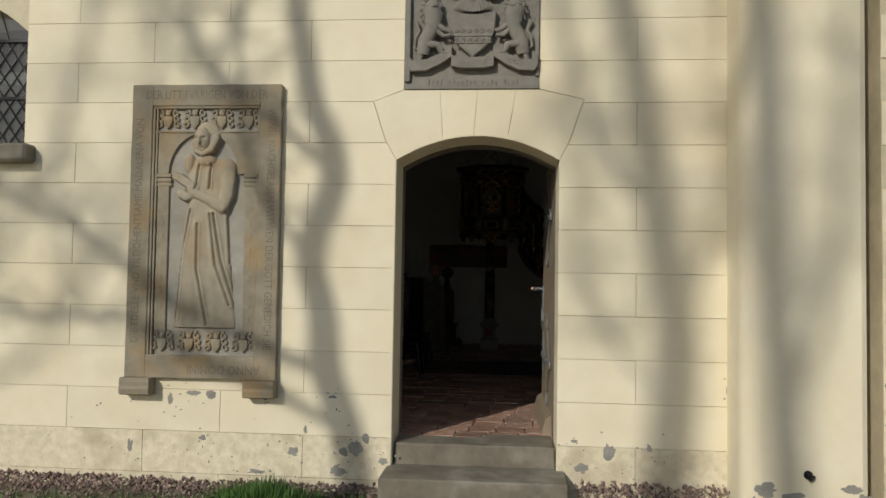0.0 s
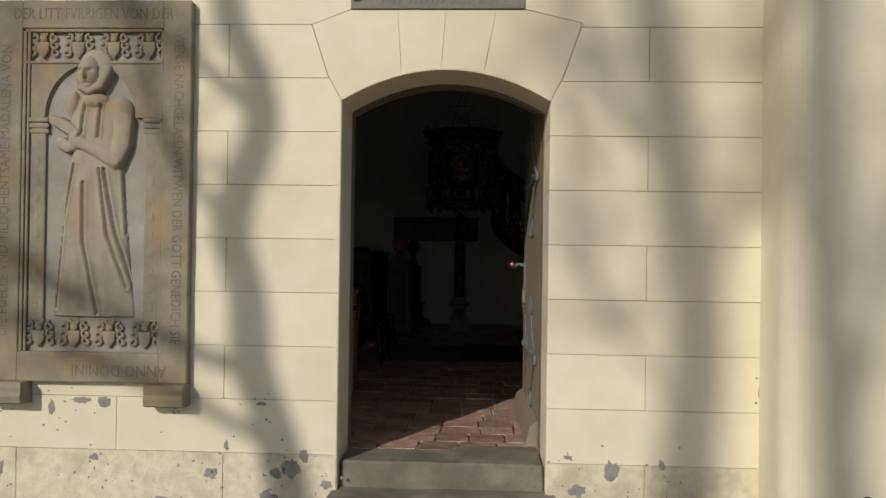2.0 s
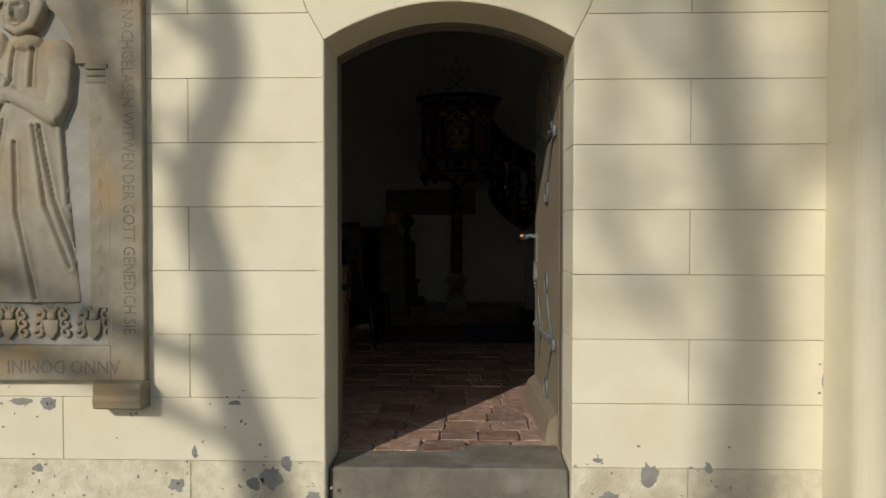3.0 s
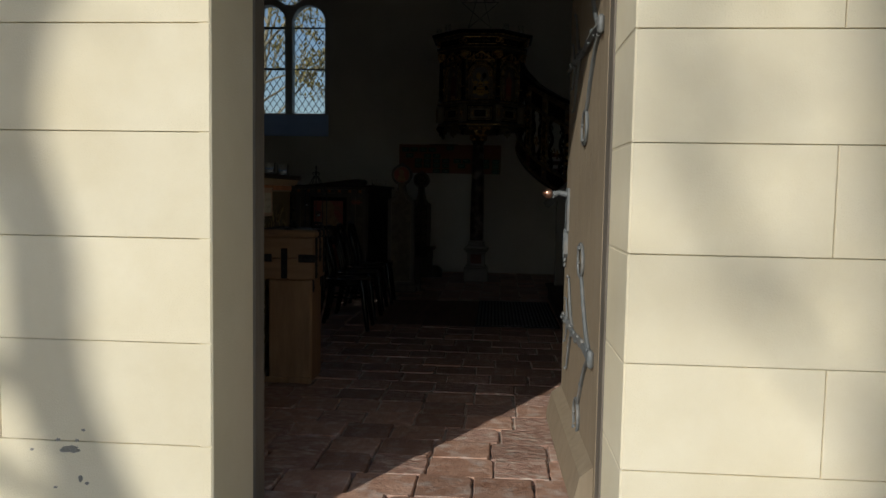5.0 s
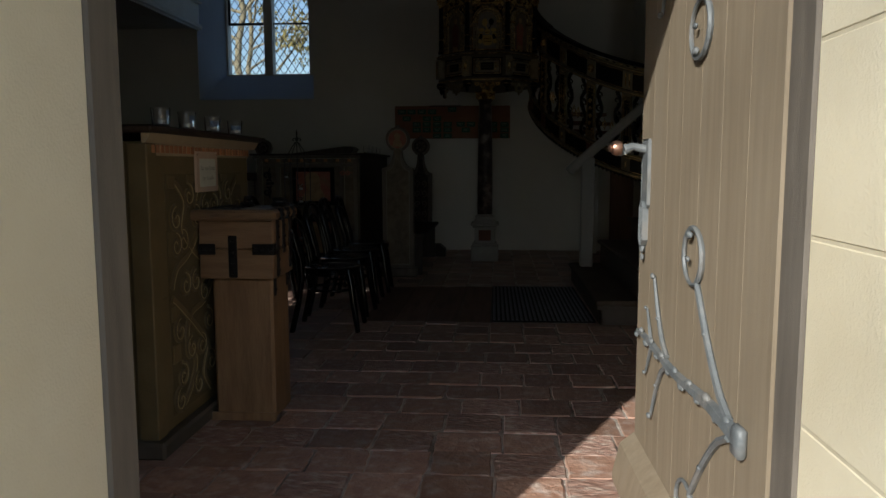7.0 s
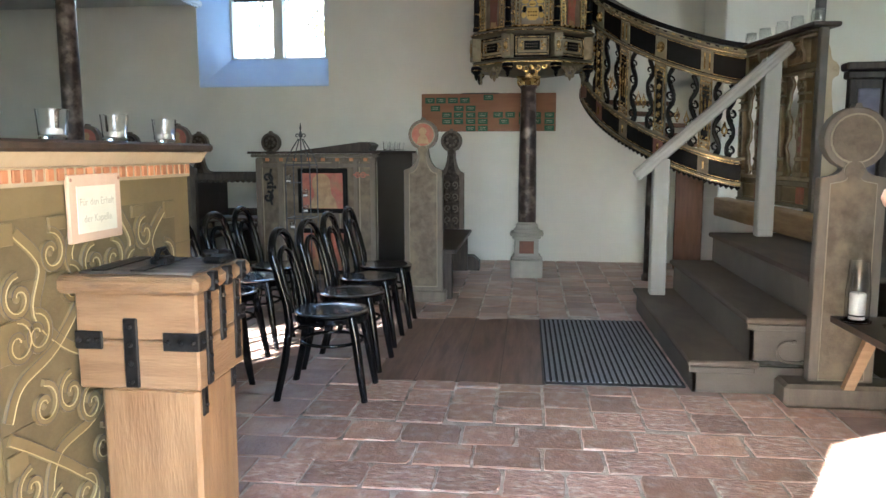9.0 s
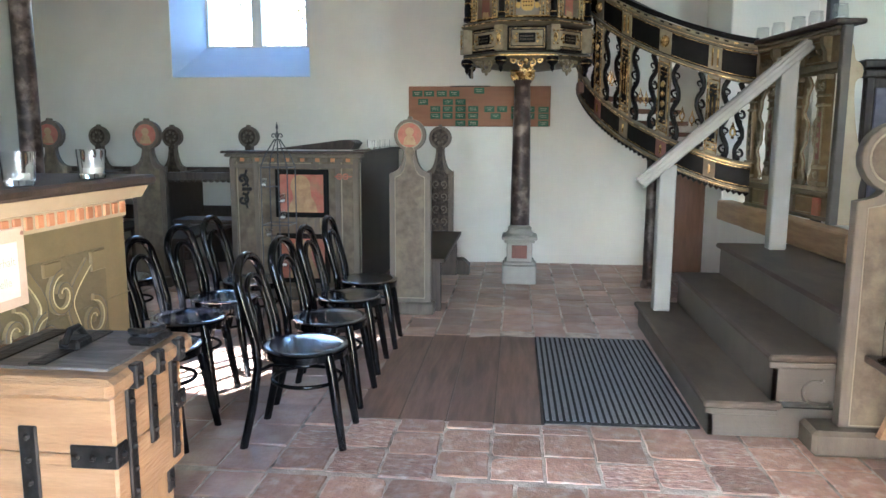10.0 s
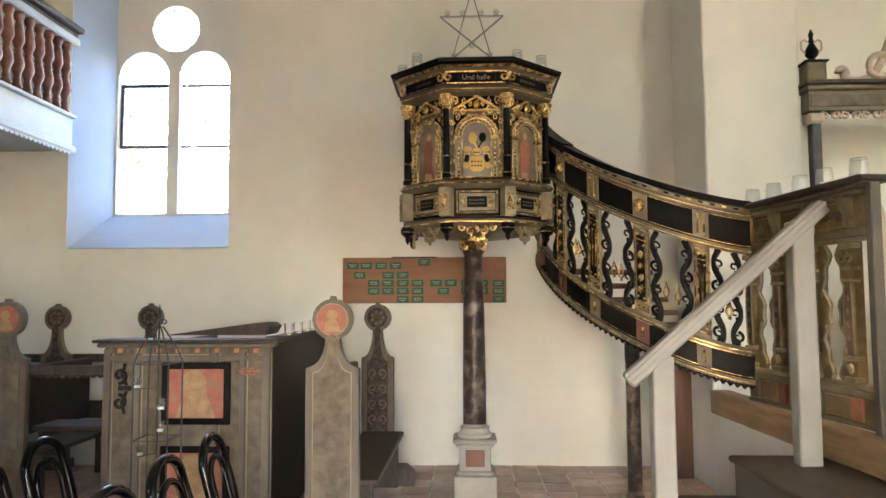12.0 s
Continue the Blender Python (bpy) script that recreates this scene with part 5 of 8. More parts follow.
b1 = pew_bench(pose(-0.98, 12.73, 0), 1.76, "dark wooden pew bench between two pew ends")
for x in (-3.6, -4.57):
    pew_bench(pose(x, 13.57, 0), 1.44, "dark wooden pew bench with a scalloped rail")
bm = bmesh.new()
prism(bm, [(-0.80, 0.0), (-0.55, 0.0), (-0.55, 0.10), (-0.62, 0.16), (-0.80, 0.16)], 14.44, 14.62)
foot = part("foot_block", bm, M_DARKWOOD, b1)
foot.matrix_parent_inverse = b1.matrix_basis.inverted()
rail = thing("wall_rail", pose(0, 0, 0), "dark wooden book rail on the wall behind the pews", "rail")
part("board", bx(-6.0, -2.66, 15.18, 15.265, 1.0, 1.075, c=0.008), M_DARKWOOD, rail)
part("panel", bx(-6.0, -2.66, 15.235, 15.268, 0.45, 0.62, c=0.004), M_DARKWOOD, rail)
gate = thing("pew_rail", pose(0, 0, 0), "dark wooden rail with a scalloped lower edge across the pews", "rail")
part("rail_board", bx(-3.38, -2.62, 13.52, 13.575, 1.03, 1.10, c=0.008), M_DARKWOOD, gate)
bm = bmesh.new()
for k in range(13):
    prism(bm, arc(-3.35 + 0.058 * k, 1.032, 0.026, 180, 360, 6), 13.53, 13.555)
part("scalloped_edge", bm, M_DARKWOOD, gate)
part("rail_board", bx(-4.36, -3.73, 13.52, 13.575, 1.03, 1.10, c=0.008), M_DARKWOOD, gate)
part("seat_board", bx(-3.38, -2.62, 13.60, 13.95, 0.60, 0.64, c=0.008), M_DARKWOOD, gate)

# enclosed pew with painted front
cab = thing("painted_pew_box", pose(0, 0, 0), "grey-brown enclosed pew with painted saints on its front", "pew box")
C0, C1, CY = -2.565, -1.42, 13.06
part("front", bx(C0, C1, CY, CY + 0.05, 0.06, 1.26, c=0.004), M_PEWPANEL, cab)
part("side", bx(C1 - 0.045, C1 + 0.004, CY + 0.05, 15.2, 0.02, 1.30, c=0.004), M_DARKWOOD, cab, "dark plank side")
part("side", bx(C0, C0 + 0.045, CY + 0.05, 15.2, 0.02, 1.26, c=0.004), M_DARKWOOD, cab)
part("plinth", bx(C0 - 0.03, C1 + 0.03, CY - 0.03, CY + 0.05, 0.0, 0.12, c=0.012), M_PEW, cab)
for a, b in ((C0, C0 + 0.05), (C0 + 0.215, C0 + 0.255), (C1 - 0.40, C1 - 0.355), (C1 - 0.205, C1 - 0.165), (C1 - 0.05, C1)):
    part("stile", bx(a, b, CY - 0.016, CY, 0.12, 1.25, c=0.004), M_PEW, cab)
    part("line", bx(b + 0.008, b + 0.016, CY - 0.004, CY, 0.14, 1.22), M_PEWLINE, cab)
part("rail", bx(C0, C1, CY - 0.014, CY, 1.170, 1.205, c=0.003), M_PEW, cab)
part("line", bx(C0 + 0.26, C1 - 0.42, CY - 0.004, CY, 1.208, 1.215), M_PEWLINE, cab)
for k in range(17):
    x = C0 + 0.03 + 0.067 * k
    part("dentil", bx(x, x + 0.035, CY - 0.02, CY, 1.225, 1.256, c=0.003), M_ORANGE if k % 2 else M_PEW, cab)
part("cornice", bx(C0 - 0.035, C1 + 0.035, CY - 0.05, CY + 0.08, 1.262, 1.292, c=0.010), M_PEW, cab)
part("top_board", bx(C0 - 0.06, C1 + 0.06, CY - 0.07, CY + 0.22, 1.294, 1.316, c=0.006), M_DARKWOOD, cab, "dark top board")
part("side_rail", bx(C1 - 0.10, C1 + 0.05, CY + 0.22, 15.2, 1.30, 1.325, c=0.006), M_DARKWOOD, cab)
bm = bmesh.new()
prism(bm, [(-2.40, 1.318), (-1.62, 1.318), (-1.58, 1.38), (-1.62, 1.41), (-1.70, 1.41)], 13.65, 14.0)
part("lectern_board", bm, M_DARKWOOD, cab, "sloping dark book board")
for zlo, zhi in ((0.742, 1.160), (0.16, 0.60)):
    a, b = -2.140, -1.705
    fr = part("painting_frame", bx(a - 0.02, b + 0.02, CY - 0.02, CY, zlo, zhi, c=0.006), M_EBONY, cab, "black painting frame")
    pn = part("painting", bx(a + 0.025, b - 0.025, CY - 0.024, CY - 0.01, zlo + 0.045, zhi - 0.045), M_REDPAINT, fr, "faded red panel painting")
    bm = bmesh.new()
    mx = (a + b) / 2
    hh = zhi - zlo
    prism(bm, arc(mx - 0.01, zlo + hh * 0.66, 0.088, 0, 340, 17, hh * 0.225), CY - 0.0265, CY - 0.02)
    prism(bm, [(mx - 0.14, zlo + 0.047), (mx + 0.14, zlo + 0.047), (mx + 0.125, zlo + hh * 0.28), (mx + 0.085, zlo + hh * 0.44), (mx + 0.075, zlo + hh * 0.66), (mx - 0.09, zlo + hh * 0.66), (mx - 0.075, zlo + hh * 0.40), (mx - 0.11, zlo + hh * 0.26)], CY - 0.0262, CY - 0.02)
    part("painted_figure", bm, M_FLESH, pn, "faded ochre painted figure")
for s in (-1, 1):
    sp = spiral(-2.455, 0.98 + s * 0.09, 0.055, 0.01, -90 * s, 300 * s, 14)
    bm = bmesh.new()
    tube(bm, [(u, CY - 0.010, z) for u, z in sp], 0.013, 6)
    tube(bm, [(-2.40, CY - 0.010, 0.985 + s * 0.02), (-2.435, CY - 0.010, 0.985 + s * 0.09), (-2.415, CY - 0.010, 0.985 + s * 0.17)], 0.011, 6)
    part("hinge_scroll", bm, M_IRON, cab, "black wrought hinge scroll")
part("hinge_pin", bx(-2.46, -2.37, CY - 0.02, CY, 0.97, 1.0, c=0.004), M_IRON, cab)
bm = bmesh.new()
for k in range(2):
    tube(bm, [(u, CY - 0.012, z) for u, z in arc(C1 - 0.17 + 0.055 * k, 1.10, 0.022, 0, 340, 10)], 0.007, 6)
box(bm, C1 - 0.21, C1 - 0.06, CY - 0.018, CY - 0.01, 1.095, 1.105)
part("latch", bm, M_REDPAINT, cab, "red painted iron latch")
for k in range(4):
    tumbler("candle_glass", pose(-1.40 - 0.012 * k, 13.50 + 0.34 * k, 1.326), "small glasses on the pew box", "small clear glass on the enclosed pew's edge", 0.036, 0.085, False)

# wrought-iron candle lantern before the pew box
lan = thing("iron_candle_stand", pose(-1.95, 12.5, 0), "tall wrought-iron lantern stand holding small candle glasses", "candle stand")
for k in range(4):
    a = radians(45 + 90 * k)
    bm = bmesh.new()
    u, v = 0.15 * math.cos(a), 0.15 * math.sin(a)
    tube(bm, [(u * 1.1, v * 1.1, 0.0), (u, v, 0.3), (u, v, 1.20), (u * 0.75, v * 0.75, 1.29), (u * 0.15, v * 0.15, 1.42)], 0.0052, 6)
    part("post", bm, M_WROUGHT, lan)
for z in (0.12, 0.75, 1.20):
    bm = bmesh.new()
    tube(bm, [(0.15 * math.cos(radians(45 + 90 * k)), 0.15 * math.sin(radians(45 + 90 * k)), z) for k in range(4)], 0.0042, 6, closed=True)
    part("hoop", bm, M_WROUGHT, lan)
bm = bmesh.new()
tube(bm, [(0, 0, 0.1), (0, 0, 1.45)], 0.006, 6)
lathe(bm, [(0.004, 1.45), (0.012, 1.47), (0.004, 1.49), (0.010, 1.51), (0.002, 1.555)], 8)
for s in (0, 90, 180, 270):
    sp = spiral(0.03, 1.445, 0.022, 0.006, 180, -120, 10)
    tube(bm, [(u * math.cos(radians(s)), u * math.sin(radians(s)), z) for u, z in sp], 0.005, 5)
part("finial", bm, M_WROUGHT, lan, "curled wrought finial")
for k, (u, v, z) in enumerate(((-0.10, -0.06, 1.05), (0.06, -0.10, 0.93), (0.06, -0.10, 0.80), (-0.06, -0.09, 0.66), (0.06, -0.09, 0.42), (0.02, -0.10, 0.28))):
    arm = bmesh.new()
    tube(arm, [(0, 0, z), (u, v, z)], 0.004, 5)
    part("arm", arm, M_WROUGHT, lan)
    bm = bmesh.new()
    lathe(bm, [(0.001, 0.0), (0.024, 0.0), (0.03, 0.065), (0.0275, 0.065), (0.021, 0.006), (0.001, 0.006)], 16, at=(u, v, z))
    smooth(part("candle_glass", bm, M_JAR, lan, "small clear glass"))
    bm = bmesh.new()
    lathe(bm, [(0.001, 0.008), (0.018, 0.008), (0.018, 0.022), (0.001, 0.022)], 12, at=(u, v, z))
    part("tealight", bm, M_WAX, lan)


# ---- pulpit on its column ----
PX, PY = -0.03, 14.15


def octo(bm, levels):
    """An eight-sided moulded drum through (radius, height) levels."""
    lathe(bm, levels, 8, phase=radians(22.5))


col = thing("pulpit_column", pose(PX, PY, 0), "brown marbled round column on a grey pedestal under the pulpit", "column")
part("base_block", bx(-0.17, 0.17, -0.17, 0.17, 0.0, 0.19, c=0.01), M_PEDESTAL, col)
bm = bmesh.new()
box(bm, -0.125, 0.125, -0.125, 0.125, 0.19, 0.42, c=0.006)
box(bm, -0.15, 0.15, -0.15, 0.15, 0.19, 0.225, c=0.012)
part("die", bm, M_PEDESTAL, col)
bm = bmesh.new()
box(bm, -0.15, 0.15, -0.15, 0.15, 0.41, 0.44, c=0.01)
box(bm, -0.175, 0.175, -0.175, 0.175, 0.44, 0.475, c=0.012)
part("cap_moulding", bm, M_PEDESTAL, col)
part("panel", bx(-0.075, 0.075, -0.132, -0.12, 0.255, 0.385, c=0.003), M_REDPANEL, col, "oxblood painted panel")
bm = bmesh.new()
lathe(bm, [(0.135, 0.475), (0.138, 0.50), (0.12, 0.515), (0.115, 0.53), (0.12, 0.55), (0.098, 0.565), (0.094, 0.58)], 24)
smooth(part("shaft_base", bm, M_PEDESTAL, col))
bm = bmesh.new()
lathe(bm, [(0.094, 0.575), (0.094, 0.9), (0.086, 1.5), (0.076, 1.95), (0.09, 1.965), (0.09, 1.985)], 28)
smooth(part("shaft", bm, M_MARBLE, col), 60)
bm = bmesh.new()
lathe(bm, [(0.075, 1.985), (0.085, 2.0), (0.10, 2.03), (0.11, 2.06)], 20)
for s in (-1, 1):
    for dy in (-0.085, 0.085):
        sp = spiral(s * 0.075, 2.02, 0.040, 0.008, 90, 90 - s * 520, 20)
        tube(bm, [(u, dy, z) for u, z in sp], 0.009, 6)
box(bm, -0.12, 0.12, -0.12, 0.12, 2.055, 2.075, c=0.006)
smooth(part("capital", bm, M_GOLD, col, "gilded scroll capital"), 50)

pul = thing("pulpit", pose(PX + 0.03, PY, 0), "eight-sided black and gold carved pulpit with painted panels", "pulpit")
bm = bmesh.new()
octo(bm, [(0.20, 2.075), (0.52, 2.12), (0.60, 2.15), (0.635, 2.165), (0.635, 2.185), (0.60, 2.20), (0.585, 2.21)])
part("base_moulding", bm, M_TAUPE, pul)
bm = bmesh.new()
octo(bm, [(0.585, 2.205), (0.585, 2.42)])
part("pedestal_zone", bm, M_EBONY, pul)
bm = bmesh.new()
octo(bm, [(0.59, 2.42), (0.64, 2.435), (0.66, 2.455), (0.645, 2.47), (0.625, 2.485), (0.60, 2.49)])
part("ledge", bm, M_TAUPE, pul, "taupe ledge with gilt edges")
bm = bmesh.new()
octo(bm, [(0.648, 2.447), (0.665, 2.457), (0.648, 2.463)])
part("gilt_edge", bm, M_GOLD, pul)
for r0, z0, r1, z1, mt_ in ((0.640, 2.470, 0.628, 2.484, M_EBONY), (0.642, 2.187, 0.612, 2.202, M_EBONY), (0.640, 2.160, 0.640, 2.168, M_GOLD), (0.668, 3.203, 0.662, 3.213, M_EBONY), (0.655, 3.172, 0.655, 3.180, M_GOLD), (0.690, 3.338, 0.703, 3.350, M_GOLD)):
    bm = bmesh.new()
    octo(bm, [(r0 - 0.03, z0), (r0, z0), (r1, z1), (r1 - 0.03, z1)])
    part("moulding_line", bm, mt_, pul)
bm = bmesh.new()
octo(bm, [(0.565, 2.488), (0.565, 3.155)])
part("drum", bm, M_EBONY, pul)
bm = bmesh.new()
octo(bm, [(0.58, 3.140), (0.635, 3.155), (0.65, 3.172), (0.64, 3.188), (0.66, 3.202), (0.65, 3.216), (0.60, 3.222)])
part("architrave", bm, M_TAUPE, pul)
bm = bmesh.new()
octo(bm, [(0.61, 3.220), (0.61, 3.32)])
part("frieze", bm, M_EBONY, pul)
bm = bmesh.new()
octo(bm, [(0.62, 3.312), (0.66, 3.326), (0.685, 3.350), (0.70, 3.356)])
part("cornice", bm, M_TAUPE, pul)
bm = bmesh.new()
octo(bm, [(0.70, 3.354), (0.735, 3.366), (0.745, 3.388), (0.72, 3.40), (0.55, 3.405)])
part("top_rim", bm, M_EBONY, pul, "thick black rim")


def pulpit_face(k):
    """Panels and ornaments on one of the outer faces; k counts from the front."""
    m = pose(0, 0, 0, 0, 0, 45 * k)
    r = 0.565 * math.cos(radians(22.5))
    hw = 0.19

    def add(name, bm, material, parent=pul, label=""):
        bmesh.ops.transform(bm, matrix=m, verts=bm.verts[:])
        return part(name, bm, material, parent, label)

    # arch surround
    n = 12
    inner = [(0.112 * math.cos(math.pi * i / n), 2.82 + 0.112 * math.sin(math.pi * i / n)) for i in range(n + 1)]
    outer = [(0.165 * math.cos(math.pi * i / n), 2.82 + 0.165 * math.sin(math.pi * i / n)) for i in range(n + 1)]
    bm = bmesh.new()
    prism(bm, outer + inner[::-1], -r - 0.03, -r)
    surround = add("arch_surround", bm, M_STRAW)
    bm = bmesh.new()
    tube(bm, [(u, -r - 0.03, z) for u, z in [(0.138 * math.cos(math.pi * i / n), 2.82 + 0.138 * math.sin(math.pi * i / n)) for i in range(n + 1)]], 0.008, 6)
    for i in range(11):
        a = math.pi * (i + 0.5) / 11
        ball(bm, (0.155 * math.cos(a), -r - 0.032, 2.82 + 0.155 * math.sin(a)), 0.007, 1, 1, 1, 1)
    for rr in (0.110, 0.167):
        tube(bm, [(rr, -r - 0.031, 2.505)] + [(rr * math.cos(math.pi * i / n), -r - 0.031, 2.82 + rr * math.sin(math.pi * i / n)) for i in range(n + 1)] + [(-rr, -r - 0.031, 2.505)], 0.0042, 5)
    tube(bm, [(-0.2, -r - 0.03, 2.503), (0.2, -r - 0.03, 2.503)], 0.008, 5)
    add("gilt_bead", bm, M_GOLD, surround)
    bm = bmesh.new()
    for i in range(13):
        a = math.pi * (i + 0.5) / 13
        ball(bm, (0.124 * math.cos(a), -r - 0.030, 2.82 + 0.124 * math.sin(a)), 0.006, 1, 0.8, 1, 1)
    for s in (-1, 1):
        for i in range(9):
            box(bm, s * 0.138 - 0.008, s * 0.138 + 0.008, -r - 0.0325, -r - 0.02, 2.513 + 0.031 * i, 2.521 + 0.031 * i)
    add("black_bead", bm, M_EBONY, surround)
    for s in (-1, 1):
        x0, x1 = sorted((s * 0.112, s * 0.165))
        pilaster = add("pilaster", bx(x0, x1, -r - 0.03, -r, 2.50, 2.82, c=0.004), M_STRAW)
        bm = bmesh.new()
        for i in range(7):
            ball(bm, (s * 0.138, -r - 0.031, 2.53 + 0.04 * i), 0.009, 1, 0.7, 1.4, 1)
        box(bm, x0 - 0.006, x1 + 0.006, -r - 0.04, -r, 2.80, 2.825, c=0.003)
        add("gilt_drop", bm, M_GOLD, pilaster)
    paint = add("painting", bx(-0.112, 0.112, -r - 0.008, -r, 2.505, 2.93), M_ARMSGROUND if k == 0 else M_DUSK, label="painted coat of arms panel" if k == 0 else "dim painted figure panel")
    bm = bmesh.new()
    if k == 0:
        prism(bm, [(-0.055, 2.575), (-0.03, 2.552), (0.03, 2.552), (0.055, 2.575), (0.06, 2.625), (0.05, 2.668), (-0.05, 2.668), (-0.06, 2.625)], -r - 0.012, -r - 0.006)
        prism(bm, arc(0.0, 2.705, 0.034, 0, 330, 11, 0.03), -r - 0.0125, -r - 0.006)
        for s in (-1, 1):
            prism(bm, arc(s * 0.07, 2.725, 0.034, 0, 330, 11, 0.022), -r - 0.012, -r - 0.006)
            prism(bm, arc(s * 0.083, 2.60, 0.022, 0, 330, 11, 0.028), -r - 0.012, -r - 0.006)
            tube(bm, [(s * 0.05, -r - 0.010, 2.69), (s * 0.09, -r - 0.010, 2.685), (s * 0.098, -r - 0.010, 2.65)], 0.008, 5)
        prism(bm, arc(-0.03, 2.81, 0.032, 0, 330, 11, 0.045), -r - 0.012, -r - 0.006)
        tube(bm, [(-0.02, -r - 0.010, 2.77), (0.0, -r - 0.010, 2.73)], 0.007, 5)
        add("painted_arms", bm, M_SHIELD, paint, "yellow painted arms")
        bm = bmesh.new()
        prism(bm, arc(0.045, 2.815, 0.028, 0, 330, 11, 0.038), -r - 0.0125, -r - 0.006)
        tube(bm, [(0.04, -r - 0.010, 2.78), (0.012, -r - 0.010, 2.735)], 0.006, 5)
        for s in (-1, 1):
            prism(bm, arc(s * 0.078, 2.655, 0.021, 0, 330, 11, 0.034), -r - 0.0135, -r - 0.006)
        for i in range(4):
            for zz in (2.59, 2.622):
                box(bm, -0.042 + 0.023 * i, -0.029 + 0.023 * i, -r - 0.0135, -r - 0.006, zz, zz + 0.012)
        box(bm, -0.026, 0.026, -r - 0.0137, -r - 0.006, 2.695, 2.703)
        add("painted_crest", bm, M_EBONY, paint)
    else:
        prism(bm, [(-0.055, 2.53), (0.05, 2.53), (0.045, 2.62), (0.05, 2.70), (0.06, 2.76), (0.03, 2.815), (-0.02, 2.82), (-0.055, 2.77), (-0.05, 2.70)], -r - 0.011, -r - 0.006)
        add("painted_figure", bm, M_REDPAINT if k == 1 else M_REDPANEL, paint, "red painted robe" if k == 1 else "dim red painted robe")
        bm = bmesh.new()
        prism(bm, arc(0.003, 2.852, 0.024, 0, 330, 11, 0.03), -r - 0.0115, -r - 0.006)
        add("painted_halo", bm, M_FLESH, paint)
        bm = bmesh.new()
        prism(bm, [(-0.045, 2.508), (0.04, 2.508), (0.035, 2.56), (-0.04, 2.57)], -r - 0.0115, -r - 0.006)
        add("painted_ground", bm, M_FLESH, paint)
    # pediment with scrolls
    bm = bmesh.new()
    for s in (-1, 1):
        tube(bm, [(s * 0.175, -r - 0.03, 3.00), (0, -r - 0.035, 3.075)], 0.010, 6)
        sp = spiral(s * 0.105, 2.998, 0.028, 0.006, 90, 90 + s * 420, 12)
        tube(bm, [(u, -r - 0.025, z) for u, z in sp], 0.007, 6)
        sp = spiral(s * 0.165, 3.06, 0.026, 0.006, -90, -90 - s * 400, 12)
        tube(bm, [(u, -r - 0.025, z) for u, z in sp], 0.007, 6)
        sp = spiral(s * 0.185, 2.93, 0.022, 0.005, 0, s * 420, 12)
        tube(bm, [(u, -r - 0.025, z) for u, z in sp], 0.006, 6)
    ball(bm, (0, -r - 0.03, 3.03), 0.028, 1, 0.7, 1.1, 2)
    tube(bm, [(-0.175, -r - 0.03, 2.998), (0.175, -r - 0.03, 2.998)], 0.008, 6)
    for s in (-1, 1):
        for u, z, q in ((0.06, 2.965, 0.018), (0.145, 2.96, 0.02), (0.05, 3.035, 0.016), (0.10, 3.055, 0.018), (0.17, 2.99, 0.016)):
            sp = spiral(s * u, z, q, 0.004, 90, 90 + s * 420, 10)
            tube(bm, [(a, -r - 0.018, b) for a, b in sp], 0.0055, 5)
        tube(bm, [(s * 0.205, -r - 0.012, 2.51), (s * 0.205, -r - 0.012, 3.07)], 0.0035, 5)
    for vert in bm.verts:
        if vert.co.z > 2.93:
            vert.co.z = 2.93 + (vert.co.z - 2.93) * 1.36
    smooth(add("pediment", bm, M_GOLD, label="gilded pediment with scrolls"), 50)
    for s in (-1, 1):
        bm = bmesh.new()
        for i in range(5):
            sp = spiral(s * 0.190, 2.55 + 0.075 * i, 0.022, 0.004, 90, 90 + s * 360, 8)
            tube(bm, [(u, -r - 0.012, z) for u, z in sp], 0.0045, 5)
        add("gilt_tendril", bm, M_GOLD)
    for s in (-1, 1):
        x0, x1 = sorted((s * 0.172, s * 0.208))
        add("side_strip", bx(x0, x1, -r - 0.006, -r, 2.50, 3.138, c=0.002), M_TAUPE)
    add("spandrel", bx(-0.165, 0.165, -r - 0.010, -r, 2.988, 3.022, c=0.003), M_TAUPE)
    # pedestal zone panel
    rp = 0.585 * math.cos(radians(22.5))
    fr = add("pedestal_frame", bx(-0.160, 0.160, -rp - 0.010, -rp, 2.228, 2.405, c=0.005), M_STRAW)
    for q in ((-0.145, -0.138, 2.243, 2.39), (0.138, 0.145, 2.243, 2.39), (-0.138, 0.138, 2.243, 2.25), (-0.138, 0.138, 2.383, 2.39)):
        add("black_line", bx(q[0], q[1], -rp - 0.0125, -rp, q[2], q[3]), M_EBONY, fr)
    pn = add("pedestal_panel", bx(-0.075, 0.075, -rp - 0.016, -rp, 2.275, 2.36, c=0.004), M_EBONY, fr, "black tablet")
    bm = bmesh.new()
    for s in (-1, 1):
        for zz in (2.285, 2.35):
            ball(bm, (s * 0.092, -rp - 0.014, zz), 0.013, 1, 0.7, 1, 1)
        ball(bm, (s * 0.10, -rp - 0.014, 2.317), 0.012, 1.4, 0.7, 0.8, 1)
    for q in (2.236, 2.398):
        tube(bm, [(-0.152, -rp - 0.011, q), (0.152, -rp - 0.011, q)], 0.0035, 5)
    for s in (-1, 1):
        tube(bm, [(s * 0.152, -rp - 0.011, 2.236), (s * 0.152, -rp - 0.011, 2.398)], 0.0035, 5)
        sp = spiral(s * 0.118, 2.317, 0.02, 0.004, 90, 90 + s * 400, 10)
        tube(bm, [(a, -rp - 0.012, b) for a, b in sp], 0.004, 5)
    add("gilt_clasp", bm, M_GOLD, pn)
    bm = bmesh.new()
